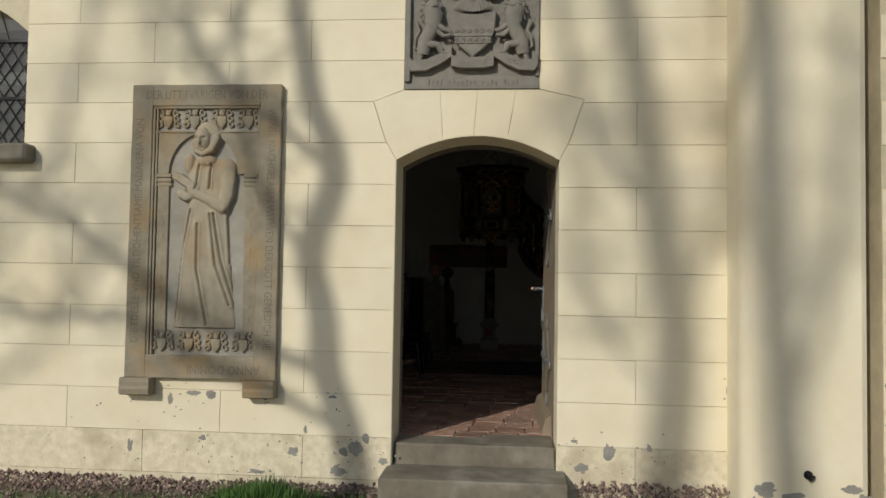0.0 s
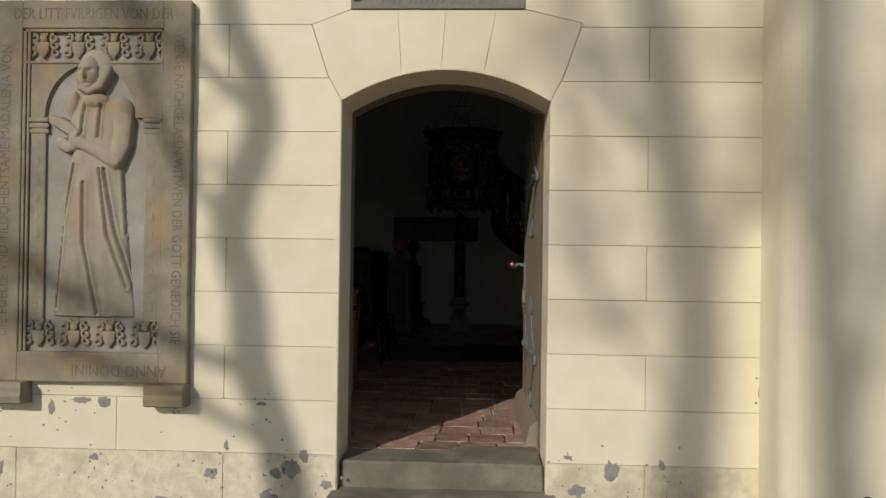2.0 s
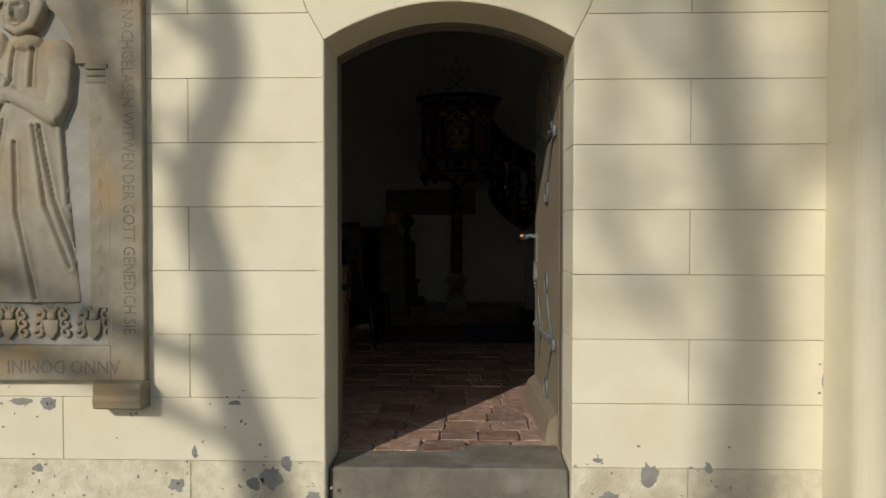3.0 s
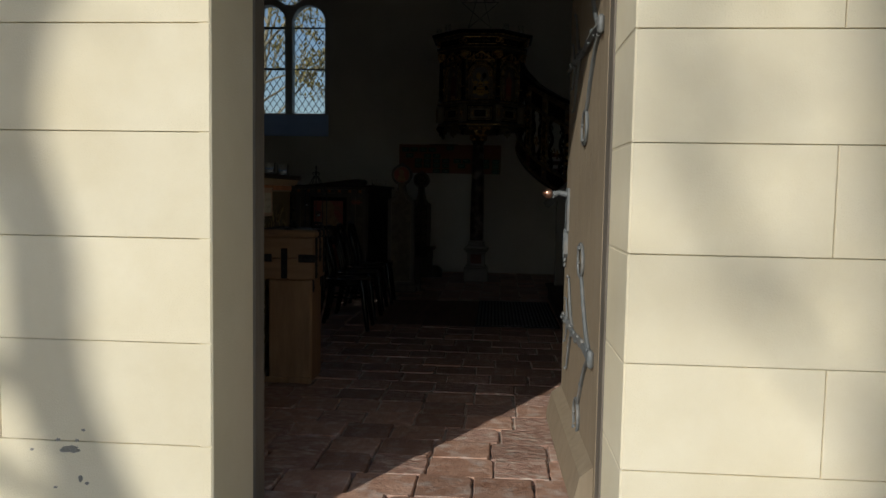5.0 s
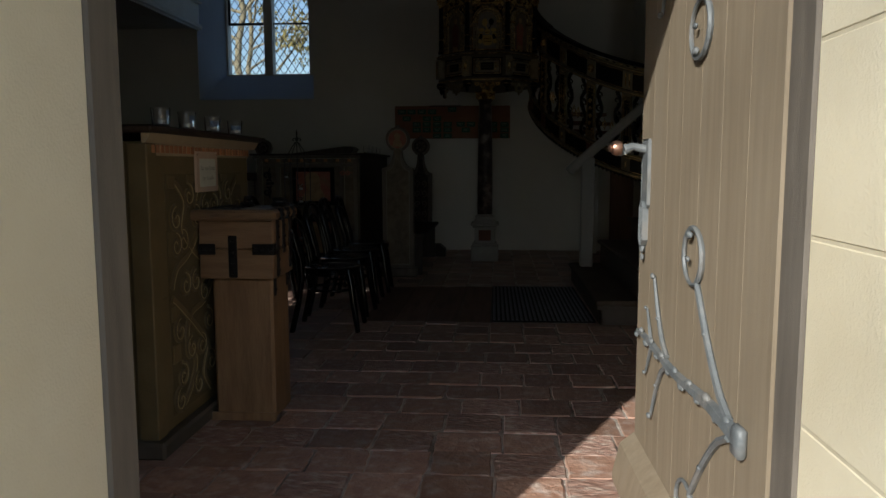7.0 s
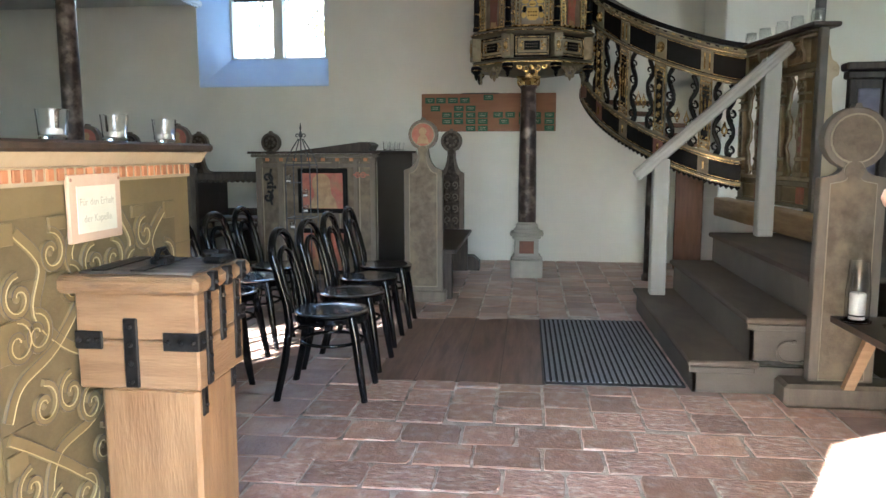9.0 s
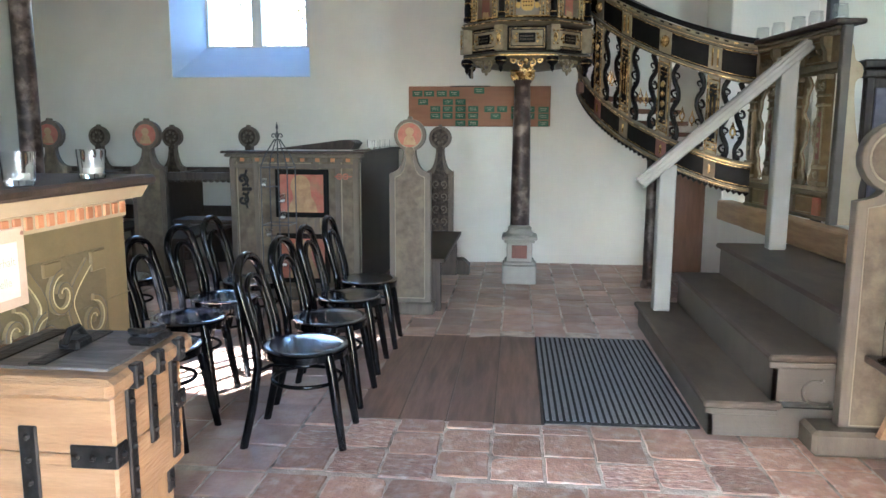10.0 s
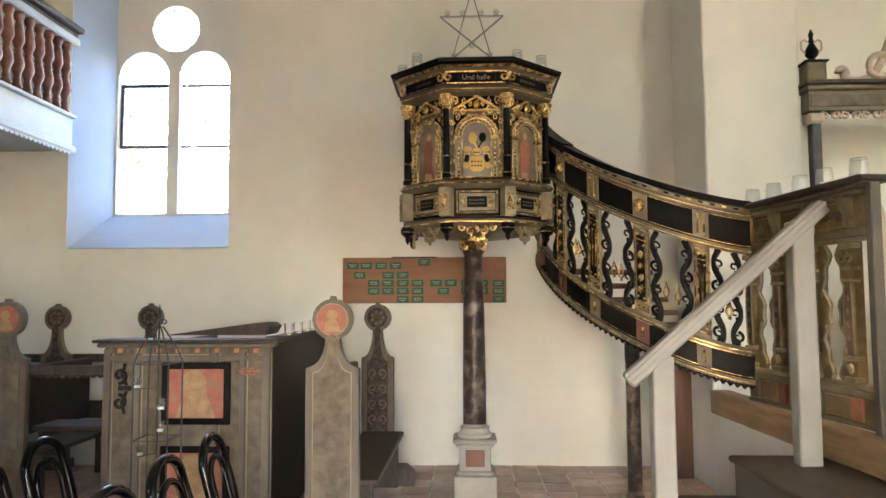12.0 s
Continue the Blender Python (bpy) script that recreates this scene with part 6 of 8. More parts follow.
    for j in range(2):
        for i in range(6):
            box(bm, -0.058 + 0.02 * i, -0.050 + 0.02 * i, -rp - 0.0175, -rp - 0.015, 2.298 + 0.027 * j, 2.309 + 0.027 * j)
    add("tablet_letters", bm, M_TAUPE, pn, "illegible pale lettering")
    # frieze tablet
    rf = 0.61 * math.cos(radians(22.5))
    tab = add("frieze_tablet", bx(-0.15, 0.15, -rf - 0.012, -rf, 3.236, 3.306, c=0.004), M_EBONY, label="black frieze tablet")
    if k == 0:
        words("Und halle", 0.056, M_STRAW, tab, m @ pose(0, -rf - 0.0135, 3.270, 90), "lettering", 0.0008, "pale blackletter words")
    elif k in (1, -1):
        bm = bmesh.new()
        for i in range(7):
            box(bm, -0.09 + 0.026 * i, -0.082 + 0.026 * i, -rf - 0.0135, -rf - 0.011, 3.260, 3.282)
        add("tablet_letters", bm, M_TAUPE, tab, "illegible pale lettering")
    bm = bmesh.new()
    tube(bm, [(-0.235, -rf - 0.02, 3.315), (0.235, -rf - 0.02, 3.315)], 0.007, 6)
    tube(bm, [(-0.225, -rf - 0.012, 3.228), (0.225, -rf - 0.012, 3.228)], 0.006, 6)
    add("gilt_rod", bm, M_GOLD)
    # hanging bracket below
    bm = bmesh.new()
    for s in (-1, 1):
        for i, (u, z, q) in enumerate(((0.05, 2.10, 0.035), (0.115, 2.125, 0.03), (0.035, 2.05, 0.022))):
            sp = spiral(s * u, z, q, 0.006, 90, 90 - s * 430, 14)
            tube(bm, [(a, -rp + 0.02, b) for a, b in sp], 0.009, 6)
    ball(bm, (0, -rp + 0.02, 2.03), 0.022, 1, 0.7, 1.6, 1)
    ball(bm, (0, -rp + 0.02, 2.12), 0.03, 1, 0.6, 1.2, 1)
    add("hanging_ornament", bm, M_GOLD if k == 0 else M_STRAW, label="pierced hanging ornament")


for k in (-2, -1, 0, 1, 2):
    pulpit_face(k)
for k in range(-3, 3):
    a = radians(-90 + 22.5 + 45 * k)
    u, v = math.cos(a), math.sin(a)
    bm = bmesh.new()
    lathe(bm, [(0.036, 2.50), (0.036, 2.53), (0.028, 2.54), (0.030, 2.62), (0.028, 2.66), (0.026, 3.035), (0.03, 3.045)], 16, at=(0.60 * u, 0.60 * v, 0))
    colm = smooth(part("corner_column", bm, M_EBONY, pul, "black corner column"))
    bm = bmesh.new()
    lathe(bm, [(0.029, 3.030), (0.036, 3.045), (0.031, 3.065), (0.046, 3.110), (0.056, 3.140)], 12, at=(0.60 * u, 0.60 * v, 0))
    for j in range(6):
        b = radians(60 * j)
        ball(bm, (0.60 * u + 0.036 * math.cos(b), 0.60 * v + 0.036 * math.sin(b), 3.085), 0.014, 1, 1, 1.6, 1)
        ball(bm, (0.60 * u + 0.050 * math.cos(b + 0.5), 0.60 * v + 0.050 * math.sin(b + 0.5), 3.123), 0.013, 1, 1, 1.0, 1)
    part("capital", bm, M_GOLD, colm, "gilded leaf capital")
    bm = bmesh.new()
    for z in (2.535, 2.665):
        lathe(bm, [(0.031, z - 0.006), (0.036, z), (0.031, z + 0.006)], 16, at=(0.60 * u, 0.60 * v, 0))
    part("gilt_ring", bm, M_GOLD, colm)
    mm = Matrix.Translation((0.0, 0.0, 0.0)) @ pose(0, 0, 0, 0, 0, math.degrees(a) + 90)
    bm = bx(-0.045, 0.045, -0.655, -0.55, 2.205, 2.425, c=0.004)
    bmesh.ops.transform(bm, matrix=mm, verts=bm.verts[:])
    ped = part("corner_pedestal", bm, M_STRAW, pul)
    bm = bmesh.new()
    ball(bm, (0, -0.655, 2.315), 0.025, 0.9, 0.6, 1.7, 2)
    for s in (-1, 1):
        ball(bm, (s * 0.018, -0.655, 2.37), 0.010, 1, 1, 1, 1)
        ball(bm, (s * 0.018, -0.655, 2.26), 0.010, 1, 1, 1, 1)
    bmesh.ops.transform(bm, matrix=mm, verts=bm.verts[:])
    smooth(part("gilt_mask", bm, M_GOLD, ped, "gilded carved ornament"))
    bm = bmesh.new()
    lathe(bm, [(0.012, 2.165), (0.05, 2.155), (0.058, 2.13), (0.05, 2.10), (0.03, 2.085), (0.018, 2.07), (0.022, 2.055), (0.004, 2.02)], 16, at=(0.60 * u, 0.60 * v, 0))
    pend = smooth(part("pendant", bm, M_EBONY, pul, "black turned pendant"))
    bm = bmesh.new()
    lathe(bm, [(0.052, 2.112), (0.060, 2.118), (0.052, 2.124)], 16, at=(0.60 * u, 0.60 * v, 0))
    part("gilt_ring", bm, M_GOLD, pend)
    bm = bmesh.new()
    for s in (-1, 1):
        sp = spiral(s * 0.036, 3.270, 0.038, 0.007, 90, 90 + s * 400, 14)
        tube(bm, [(p, -0.635, q) for p, q in sp], 0.010, 6)
    ball(bm, (0, -0.64, 3.285), 0.022, 1, 0.7, 1.4, 2)
    bmesh.ops.transform(bm, matrix=mm, verts=bm.verts[:])
    smooth(part("gilt_scroll", bm, M_GOLD, pul, "gilded scroll corbel"))


def jar(m, group, label, r=0.045, h=0.10):
    g = thing("glass_jar", m, label, "glass jar", group)
    bm = bmesh.new()
    lathe(bm, [(0.001, 0.0), (r * 0.9, 0.0), (r, 0.012), (r, h * 0.72), (r * 0.86, h * 0.84), (r * 0.86, h), (r * 0.80, h), (r * 0.80, h * 0.84), (r * 0.93, h * 0.70), (r * 0.93, 0.014), (0.001, 0.010)], 20)
    smooth(part("glass", bm, M_JAR, g), 35)
    bm = bmesh.new()
    tube(bm, [(r * 0.84 * math.cos(radians(q)), r * 0.84 * math.sin(radians(q)), h) for q in range(0, 360, 24)], 0.0022, 5, closed=True)
    part("rim", bm, M_ZINC, g, "dark glass rim")
    bm = bmesh.new()
    lathe(bm, [(0.001, 0.012), (r * 0.5, 0.012), (r * 0.5, 0.028), (0.001, 0.028)], 12)
    part("tealight", bm, M_WAX, g)
    return g


for x, y in ((-0.60, 14.0), (-0.46, 13.72), (0.32, 13.68), (0.52, 13.82)):
    jar(pose(x, y, 3.403), "jars on the pulpit", "small clear glass jar on the pulpit rim")

star = thing("candle_star", pose(PX, 13.66, 3.405), "thin wire five-pointed star with small glass candle cups", "star")
pts = [(0.30 * math.sin(radians(144 * k)) * 0.86, 0.285 + 0.30 * math.cos(radians(144 * k))) for k in range(5)]
for k in range(5):
    a, b = pts[k], pts[(k + 1) % 5]
    bm = bmesh.new()
    tube(bm, [(a[0], 0, a[1]), (b[0], 0, b[1])], 0.0036, 6)
    tube(bm, [(a[0], 0.025, a[1]), (b[0], 0.025, b[1])], 0.0025, 6)
    part("wire", bm, M_ZINC, star)
for u, z in ((0.0, 0.54), (-0.19, 0.385), (-0.07, 0.385), (0.07, 0.385), (0.19, 0.385), (-0.14, 0.05), (0.14, 0.05), (0.0, 0.13)):
    bm = bmesh.new()
    lathe(bm, [(0.001, 0.0), (0.02, 0.0), (0.024, 0.04), (0.0215, 0.04), (0.018, 0.005), (0.001, 0.005)], 14, at=(u, 0.012, z))
    smooth(part("candle_cup", bm, M_JAR, star, "small glass cup"))

# ---- curved pulpit stair ----
SX, SY, SR, TH0, TH1 = 1.95, 14.50, 1.45, 187.0, 265.0


def stair_at(u, h, off=0.0):
    th = radians(TH0 + (TH1 - TH0) * u)
    z = 1.0 + 0.90 * max(0.0, 1 - u) ** 1.37
    return Vector((SX + (SR + off) * math.cos(th), SY + (SR + off) * math.sin(th), z + h))


def band(u0, u1, h0, h1, t, proud=0.0, n=None):
    """A curved strip of the stair's parapet between two heights over its string."""
    n = n or max(2, int((u1 - u0) * 40))
    bm = bmesh.new()
    rows = []
    for i in range(n + 1):
        u = u0 + (u1 - u0) * i / n
        rows.append([bm.verts.new(stair_at(u, h, o)) for h, o in ((h0, proud), (h1, proud), (h1, proud - t), (h0, proud - t))])
    for a, b in zip(rows, rows[1:]):
        for k in range(4):
            bm.faces.new((a[k], a[(k + 1) % 4], b[(k + 1) % 4], b[k]))
    bm.faces.new(rows[0])
    bm.faces.new(rows[-1][::-1])
    return bm


st = thing("pulpit_stair", pose(0, 0, 0), "curved black, gold and taupe stair parapet rising to the pulpit", "stair")
part("string_moulding", band(0, 1, 0.0, 0.035, 0.05, 0.015), M_TAUPE, st)
part("lower_band", band(0, 1, 0.035, 0.20, 0.04), M_EBONY, st, "black lower band")
part("middle_moulding", band(0, 1, 0.20, 0.245, 0.05, 0.015), M_TAUPE, st)
part("gilt_line", band(0, 1, 0.214, 0.220, 0.01, 0.02), M_GOLD, st)
part("upper_moulding", band(0, 1, 0.865, 0.905, 0.05, 0.015), M_TAUPE, st)
part("gilt_line", band(0, 1, 0.878, 0.884, 0.01, 0.02), M_GOLD, st)
part("upper_band", band(0, 1, 0.905, 1.105, 0.04), M_EBONY, st, "black upper band")
part("crown_moulding", band(0, 1, 1.105, 1.145, 0.055, 0.02), M_TAUPE, st)
part("handrail", band(-0.03, 0.30, 1.165, 1.235, 0.11, 0.04), M_EBONY, st, "thick black handrail")
part("handrail", band(0.30, 1.0, 1.178, 1.222, 0.11, 0.04), M_EBONY, st, "thin black handrail")
part("rail_moulding", band(0, 1, 1.145, 1.172, 0.07, 0.028), M_STRAW, st)
for h, off in ((0.047, 0.004), (0.190, 0.004), (0.916, 0.004), (1.094, 0.004), (0.012, 0.019), (1.122, 0.024)):
    part("gilt_line", band(0, 1, h, h + 0.0045, 0.01, off), M_GOLD, st)
for k in range(26):
    u = 0.02 + 0.037 * k
    part("carved_dash", band(u, u + 0.016, 1.152, 1.166, 0.01, 0.033, 2), M_EBONY if k % 3 else M_GOLD, st)
bm = bmesh.new()
for i in range(44):
    u = (i + 0.5) / 44
    p, q = stair_at(u - 0.009, -0.0), stair_at(u + 0.009, -0.0)
    d = (q - p)
    tube(bm, [p - Vector((0, 0, 0.0)), (p + q) / 2 - Vector((0, 0, 0.02)), q], [0.014, 0.018, 0.014], 6)
part("scalloped_edge", bm, M_EBONY, st, "scalloped black lower edge")


def pilaster_u(theta):
    return (theta - TH0) / (TH1 - TH0)


PIL = [pilaster_u(t) for t in (190.5, 207.5, 221.5, 236.5, 252.5)]
for i, u in enumerate(PIL):
    du = 0.026
    p = part("pilaster", band(u - du, u + du, 0.245, 0.865, 0.045, 0.012, 3), M_STRAW, st)
    part("black_inlay", band(u - du * 0.55, u + du * 0.55, 0.33, 0.80, 0.01, 0.016, 2), M_EBONY, p)
    bm = bmesh.new()
    for s in (-1, 0, 1):
        if i % 2 == 0:
            a, b = stair_at(u + s * du * 0.45, 0.42, 0.02), stair_at(u + s * du * 0.6, 0.70, 0.02)
            tube(bm, [a, b], 0.006, 5)
    for h in (0.30, 0.36, 0.73, 0.80):
        for s in (-1, 1):
            ball(bm, stair_at(u + s * du * 0.4, h, 0.02), 0.013, 1, 1, 0.8, 1)
    if i % 2:
        for h in (0.42, 0.50, 0.58, 0.66):
            ball(bm, stair_at(u, h, 0.02), 0.024, 1, 1, 1.3, 1)
    for s in (-1, 1):
        tube(bm, [stair_at(u + s * du * 0.9, 0.25, 0.014), stair_at(u + s * du * 0.9, 0.86, 0.014)], 0.0045, 5)
        for h in (0.275, 0.335, 0.765, 0.835):
            tube(bm, [stair_at(u, h, 0.016), stair_at(u + s * du * 0.9, h, 0.016)], 0.005, 5)
    part("gilt_ornament", bm, M_GOLD, p, "gilded carving")
    part("upper_block", band(u - du, u + du, 0.915, 1.10, 0.01, 0.012, 3), M_STRAW, st)
    bm = bmesh.new()
    if i % 2:
        ball(bm, stair_at(u, 1.01, 0.014), 0.038, 1, 1, 1.3, 2)
    else:
        for s in (-1, 1):
            tube(bm, [stair_at(u + s * du * 0.4, 0.94, 0.016), stair_at(u + s * du * 0.4, 1.08, 0.016)], 0.007, 5)
    part("gilt_boss", bm, M_GOLD, st)
    part("lower_block", band(u - du * 0.9, u + du * 0.9, 0.045, 0.19, 0.01, 0.008, 3), M_REDPANEL if i % 2 else M_TAUPE, st)
    bm = bmesh.new()
    tube(bm, [stair_at(u, 0.08, 0.012), stair_at(u, 0.155, 0.012)], 0.008, 5)
    part("gilt_bar", bm, M_GOLD, st)
edges = PIL + [1.0]
for u0, u1 in zip(edges, edges[1:]):
    for s, u in ((1, u0 + 0.052), (-1, u1 - 0.052)):
        bm = bmesh.new()
        path, rad = [], []
        for j in range(33):
            f = j / 32
            path.append(stair_at(u + 0.0135 * s * math.sin(f * 4 * math.pi + 0.4), 0.245 + 0.62 * f, -0.01))
            rad.append(0.015 + 0.006 * abs(math.cos(f * 4 * math.pi + 0.4)))
        tube(bm, path, rad, 6)
        for f, side_ in ((0.09, 1), (0.34, -1), (0.59, 1), (0.84, -1)):
            cu, ch = u + 0.0135 * s * side_ * 0.2, 0.245 + 0.62 * f
            curl = [stair_at(cu + q / 1.97, ch + w, -0.01) for q, w in spiral(-0.012 * s * side_, 0.0, 0.036, 0.010, 90 * side_, 90 * side_ + s * side_ * 400, 14)]
            tube(bm, curl, [0.012 - 0.0005 * q for q in range(len(curl))], 6)
        for f in (0.02, 0.5, 0.98):
            ball(bm, stair_at(u, 0.245 + 0.62 * f, -0.01), 0.024, 1, 1, 0.9, 1)
        bal = smooth(part("pierced_baluster", bm, M_EBONY, st, "black pierced scroll baluster"), 50)
        bm = bmesh.new()
        q = stair_at(u + 0.03 * s, 0.44, 0.0)
        ring = [q + Vector((0.018 * math.sin(a), -0.025, 0.02 - 0.03 * math.cos(a) + (0.045 if abs(a - 3.1416) < 0.3 else 0))) for a in [0.449 * i for i in range(14)]]
        tube(bm, ring, 0.0065, 5, closed=True)
        ball(bm, q + Vector((0, -0.025, -0.025)), 0.012, 1, 0.7, 0.9, 1)
        part("gilt_drop", bm, M_GOLD, bal)
# treads inside the parapet
for k in range(8):
    u = 0.93 - 0.105 * k
    th0, th1 = TH0 + (TH1 - TH0) * (u - 0.06), TH0 + (TH1 - TH0) * (u + 0.06)
    z = stair_at(u, 0.11).z
    pts = arc(SX, SY, SR - 0.05, th0, th1, 3) + arc(SX, SY, 0.55, th1, th0, 3)
    part("tread", pz([(a, b) for a, b in pts], z, z + 0.04, axis="z"), M_RUSTBOARD, st, "dark wooden tread")
bm = bmesh.new()
box(bm, 0.50, 0.72, 14.1, 14.35, 1.86, 1.97, c=0.006)
part("landing_bracket", bm, M_RUSTBOARD, st)

sup = thing("stair_column", pose(1.22, 14.0, 0), "thin brown marbled wooden post under the pulpit stair", "post")
bm = bmesh.new()
lathe(bm, [(0.075, 0.0), (0.075, 0.05), (0.058, 0.07), (0.054, 1.05), (0.06, 1.12), (0.06, 1.24)], 20)
smooth(part("shaft", bm, M_MARBLE, sup))
tagged(part("stair_board", bx(1.60, 1.90, 14.76, 14.80, 0.0, 1.15, c=0.006), M_RUSTBOARD), "upright red-brown wooden board under the stair", "board", kind="structure")
tagged(part("stair_post_white", bx(1.36, 1.46, 14.9, 15.0, 0.0, 1.3, c=0.006), M_PLASTER), "whitewashed post under the stair", "post", kind="structure")

# ---- lower flight: three steps, landing, handrail ----
fl = thing("stair_flight", pose(0, 0, 0), "three worn brown-grey wooden steps up to the landing", "stairs")
Y0, Y1 = 10.33, 12.50
for k, (x, z) in enumerate(((0.87, 0.185), (1.16, 0.425), (1.46, 0.655))):
    zb = (0.0, 0.185, 0.425)[k]
    part("riser", bx(x + 0.02, x + 0.045, Y0 + 0.02, Y1, zb, z - 0.035, c=0.002), M_STAIR, fl)
    part("tread", bx(x - 0.012, x + 0.36 if k < 2 else 2.02, Y0 - 0.015, Y1 + 0.02, z - 0.035, z, c=0.010), M_TREAD, fl, "worn wooden tread")
    part("nosing", bx(x - 0.004, x + 0.34, Y0, Y0 + 0.022, z - 0.07, z - 0.036, c=0.006), M_STAIR, fl)
    part("side_board", bx(x + 0.02, 1.72, Y0 + 0.02, Y0 + 0.045, zb, z - 0.035, c=0.002), M_STAIR, fl)
for a, b, z in ((0.915, 1.18, 0.15), (1.205, 1.48, 0.39), (1.505, 2.0, 0.62)):
    part("back_board", bx(a, b, Y1 - 0.03, Y1, 0.0, z - 0.002), M_STAIR, fl)
hk = thing("iron_hook", pose(1.37, Y0 + 0.02, 0.245), "curled iron hook on the side of the steps", "hook")
bm = bmesh.new()
tube(bm, [(0.0 + 0.055 * math.cos(radians(a)), -0.03, 0.0 + 0.055 * math.sin(radians(a))) for a in range(60, 271, 15)] + [(0.05, -0.028, -0.058), (0.085, -0.01, -0.06), (0.09, 0.006, -0.06)], 0.0085, 8)
ball(bm, (0.03, -0.03, 0.055), 0.014, 1, 1, 1, 1)
ball(bm, (0.08, -0.012, -0.06), 0.016, 1, 1, 1, 1)
smooth(part("hook", bm, M_STAIR, hk))

hr = thing("handrail", pose(0, 0, 0), "pale grey painted wooden handrail on two square posts", "handrail")
part("post", bx(0.945, 1.065, 12.19, 12.30, 0.185, 1.25, c=0.008), M_RAIL, hr)
bm = bx(1.73, 1.85, 12.19, 12.30, 0.655, 2.0, c=0.008)
part("post", bm, M_RAIL, hr)
d = Vector((1.905 - 0.80, 0, 2.085 - 1.11))
ang = math.degrees(math.atan2(d.z, d.x))
bm = bx(0, d.length, -0.035, 0.055, -0.06, 0.03, c=0.012)
box(bm, 0, d.length, -0.05, -0.03, -0.02, 0.012, c=0.005)
part("rail", bm, M_RAIL, hr, "moulded sloping rail", m=pose(0.805, 12.22, 1.125, 0, -ang, 0))


# ---- landing balustrade, beam, jars ----
BA, BB = Vector((1.86, 13.22, 0)), Vector((2.035, 11.95, 0))
bd = (BB - BA)
blen = bd.length
bal = thing("landing_balustrade", pose(BA.x, BA.y, 0, 0, 0, math.degrees(math.atan2(bd.y, bd.x))), "brown-gold carved balustrade with a dark top board", "balustrade")
# local x runs along it, local -y faces the nave
part("lower_rail", bx(0, blen, -0.03, 0.03, 0.885, 0.91, c=0.006), M_TAUPE, bal)
part("lower_panel", bx(0, blen, -0.015, 0.015, 0.91, 1.045, c=0.002), M_BRONZE, bal)
part("middle_rail", bx(0, blen, -0.04, 0.03, 1.045, 1.085, c=0.008), M_TAUPE, bal)
part("middle_fillet", bx(0, blen, -0.028, 0.03, 1.086, 1.115, c=0.005), M_STRAW, bal)
part("upper_rail", bx(0, blen, -0.04, 0.03, 1.895, 1.94, c=0.008), M_TAUPE, bal)
part("upper_fillet", bx(0, blen, -0.028, 0.02, 1.872, 1.894, c=0.004), M_STRAW, bal)
part("upper_panel", bx(0, blen, -0.015, 0.015, 1.94, 2.115, c=0.002), M_BRONZE, bal)
part("cornice", bx(0, blen, -0.055, 0.04, 2.115, 2.145, c=0.010), M_STRAW, bal)
part("cornice_moulding", bx(0, blen + 0.01, -0.075, 0.05, 2.146, 2.168, c=0.008), M_TAUPE, bal)
part("top_board", bx(-0.03, blen + 0.07, -0.105, 0.10, 2.170, 2.205, c=0.009), M_DARKWOOD, bal, "dark top board")
POSTS = (0.09, 0.43, 0.79, 1.135)
for k, u in enumerate(POSTS):
    pl = part("herm_pilaster", bx(u - 0.042, u + 0.042, -0.045, 0.02, 1.115, 1.872, c=0.006), M_BRONZE, bal)
    part("inset", bx(u - 0.024, u + 0.024, -0.050, -0.044, 1.30, 1.62, c=0.003), M_REDPANEL if k % 2 else M_PEWBROWN, pl, "dark red inset")
    for z0, z1, w in ((1.116, 1.15, 0.052), (1.235, 1.262, 0.05), (1.655, 1.675, 0.048), (1.72, 1.738, 0.05), (1.835, 1.871, 0.056)):
        part("collar", bx(u - w, u + w, -0.062, 0.0, z0, z1, c=0.006), M_STRAW, pl, "pale collar")
    bm = bmesh.new()
    for s in (-1, 1):
        tube(bm, [(u + s * 0.036, -0.047, 1.27), (u + s * 0.038, -0.05, 1.45), (u + s * 0.030, -0.05, 1.65)], 0.006, 6)
        sp = spiral(u + s * 0.022, 1.785, 0.028, 0.008, 90, 90 - s * 420, 12)
        tube(bm, [(x, -0.055, z) for x, z in sp], 0.008, 6)
    ball(bm, (u, -0.052, 1.195), 0.026, 1, 0.5, 1.2, 1)
    for j in range(4):
        ball(bm, (u, -0.053, 1.36 + 0.07 * j), 0.013, 0.9, 0.6, 1.7, 1)
    smooth(part("scroll_carving", bm, M_STRAW, pl, "carved term with small volutes"), 60)
    bm = bmesh.new()
    prism(bm, [(-0.015, 1.945), (-0.045, 1.955), (-0.05, 2.02), (-0.072, 2.06), (-0.078, 2.112), (-0.015, 2.112)], u - 0.024, u + 0.024, axis="x", c=0.003)
    part("bracket", bm, M_STRAW, bal, "pale scrolled console")
    part("plinth_block", bx(u - 0.045, u + 0.045, -0.035, 0.02, 0.915, 1.04, c=0.006), M_REDPAINT if k == 3 else (M_REDPANEL if k == 1 else M_PEWPANEL), bal)
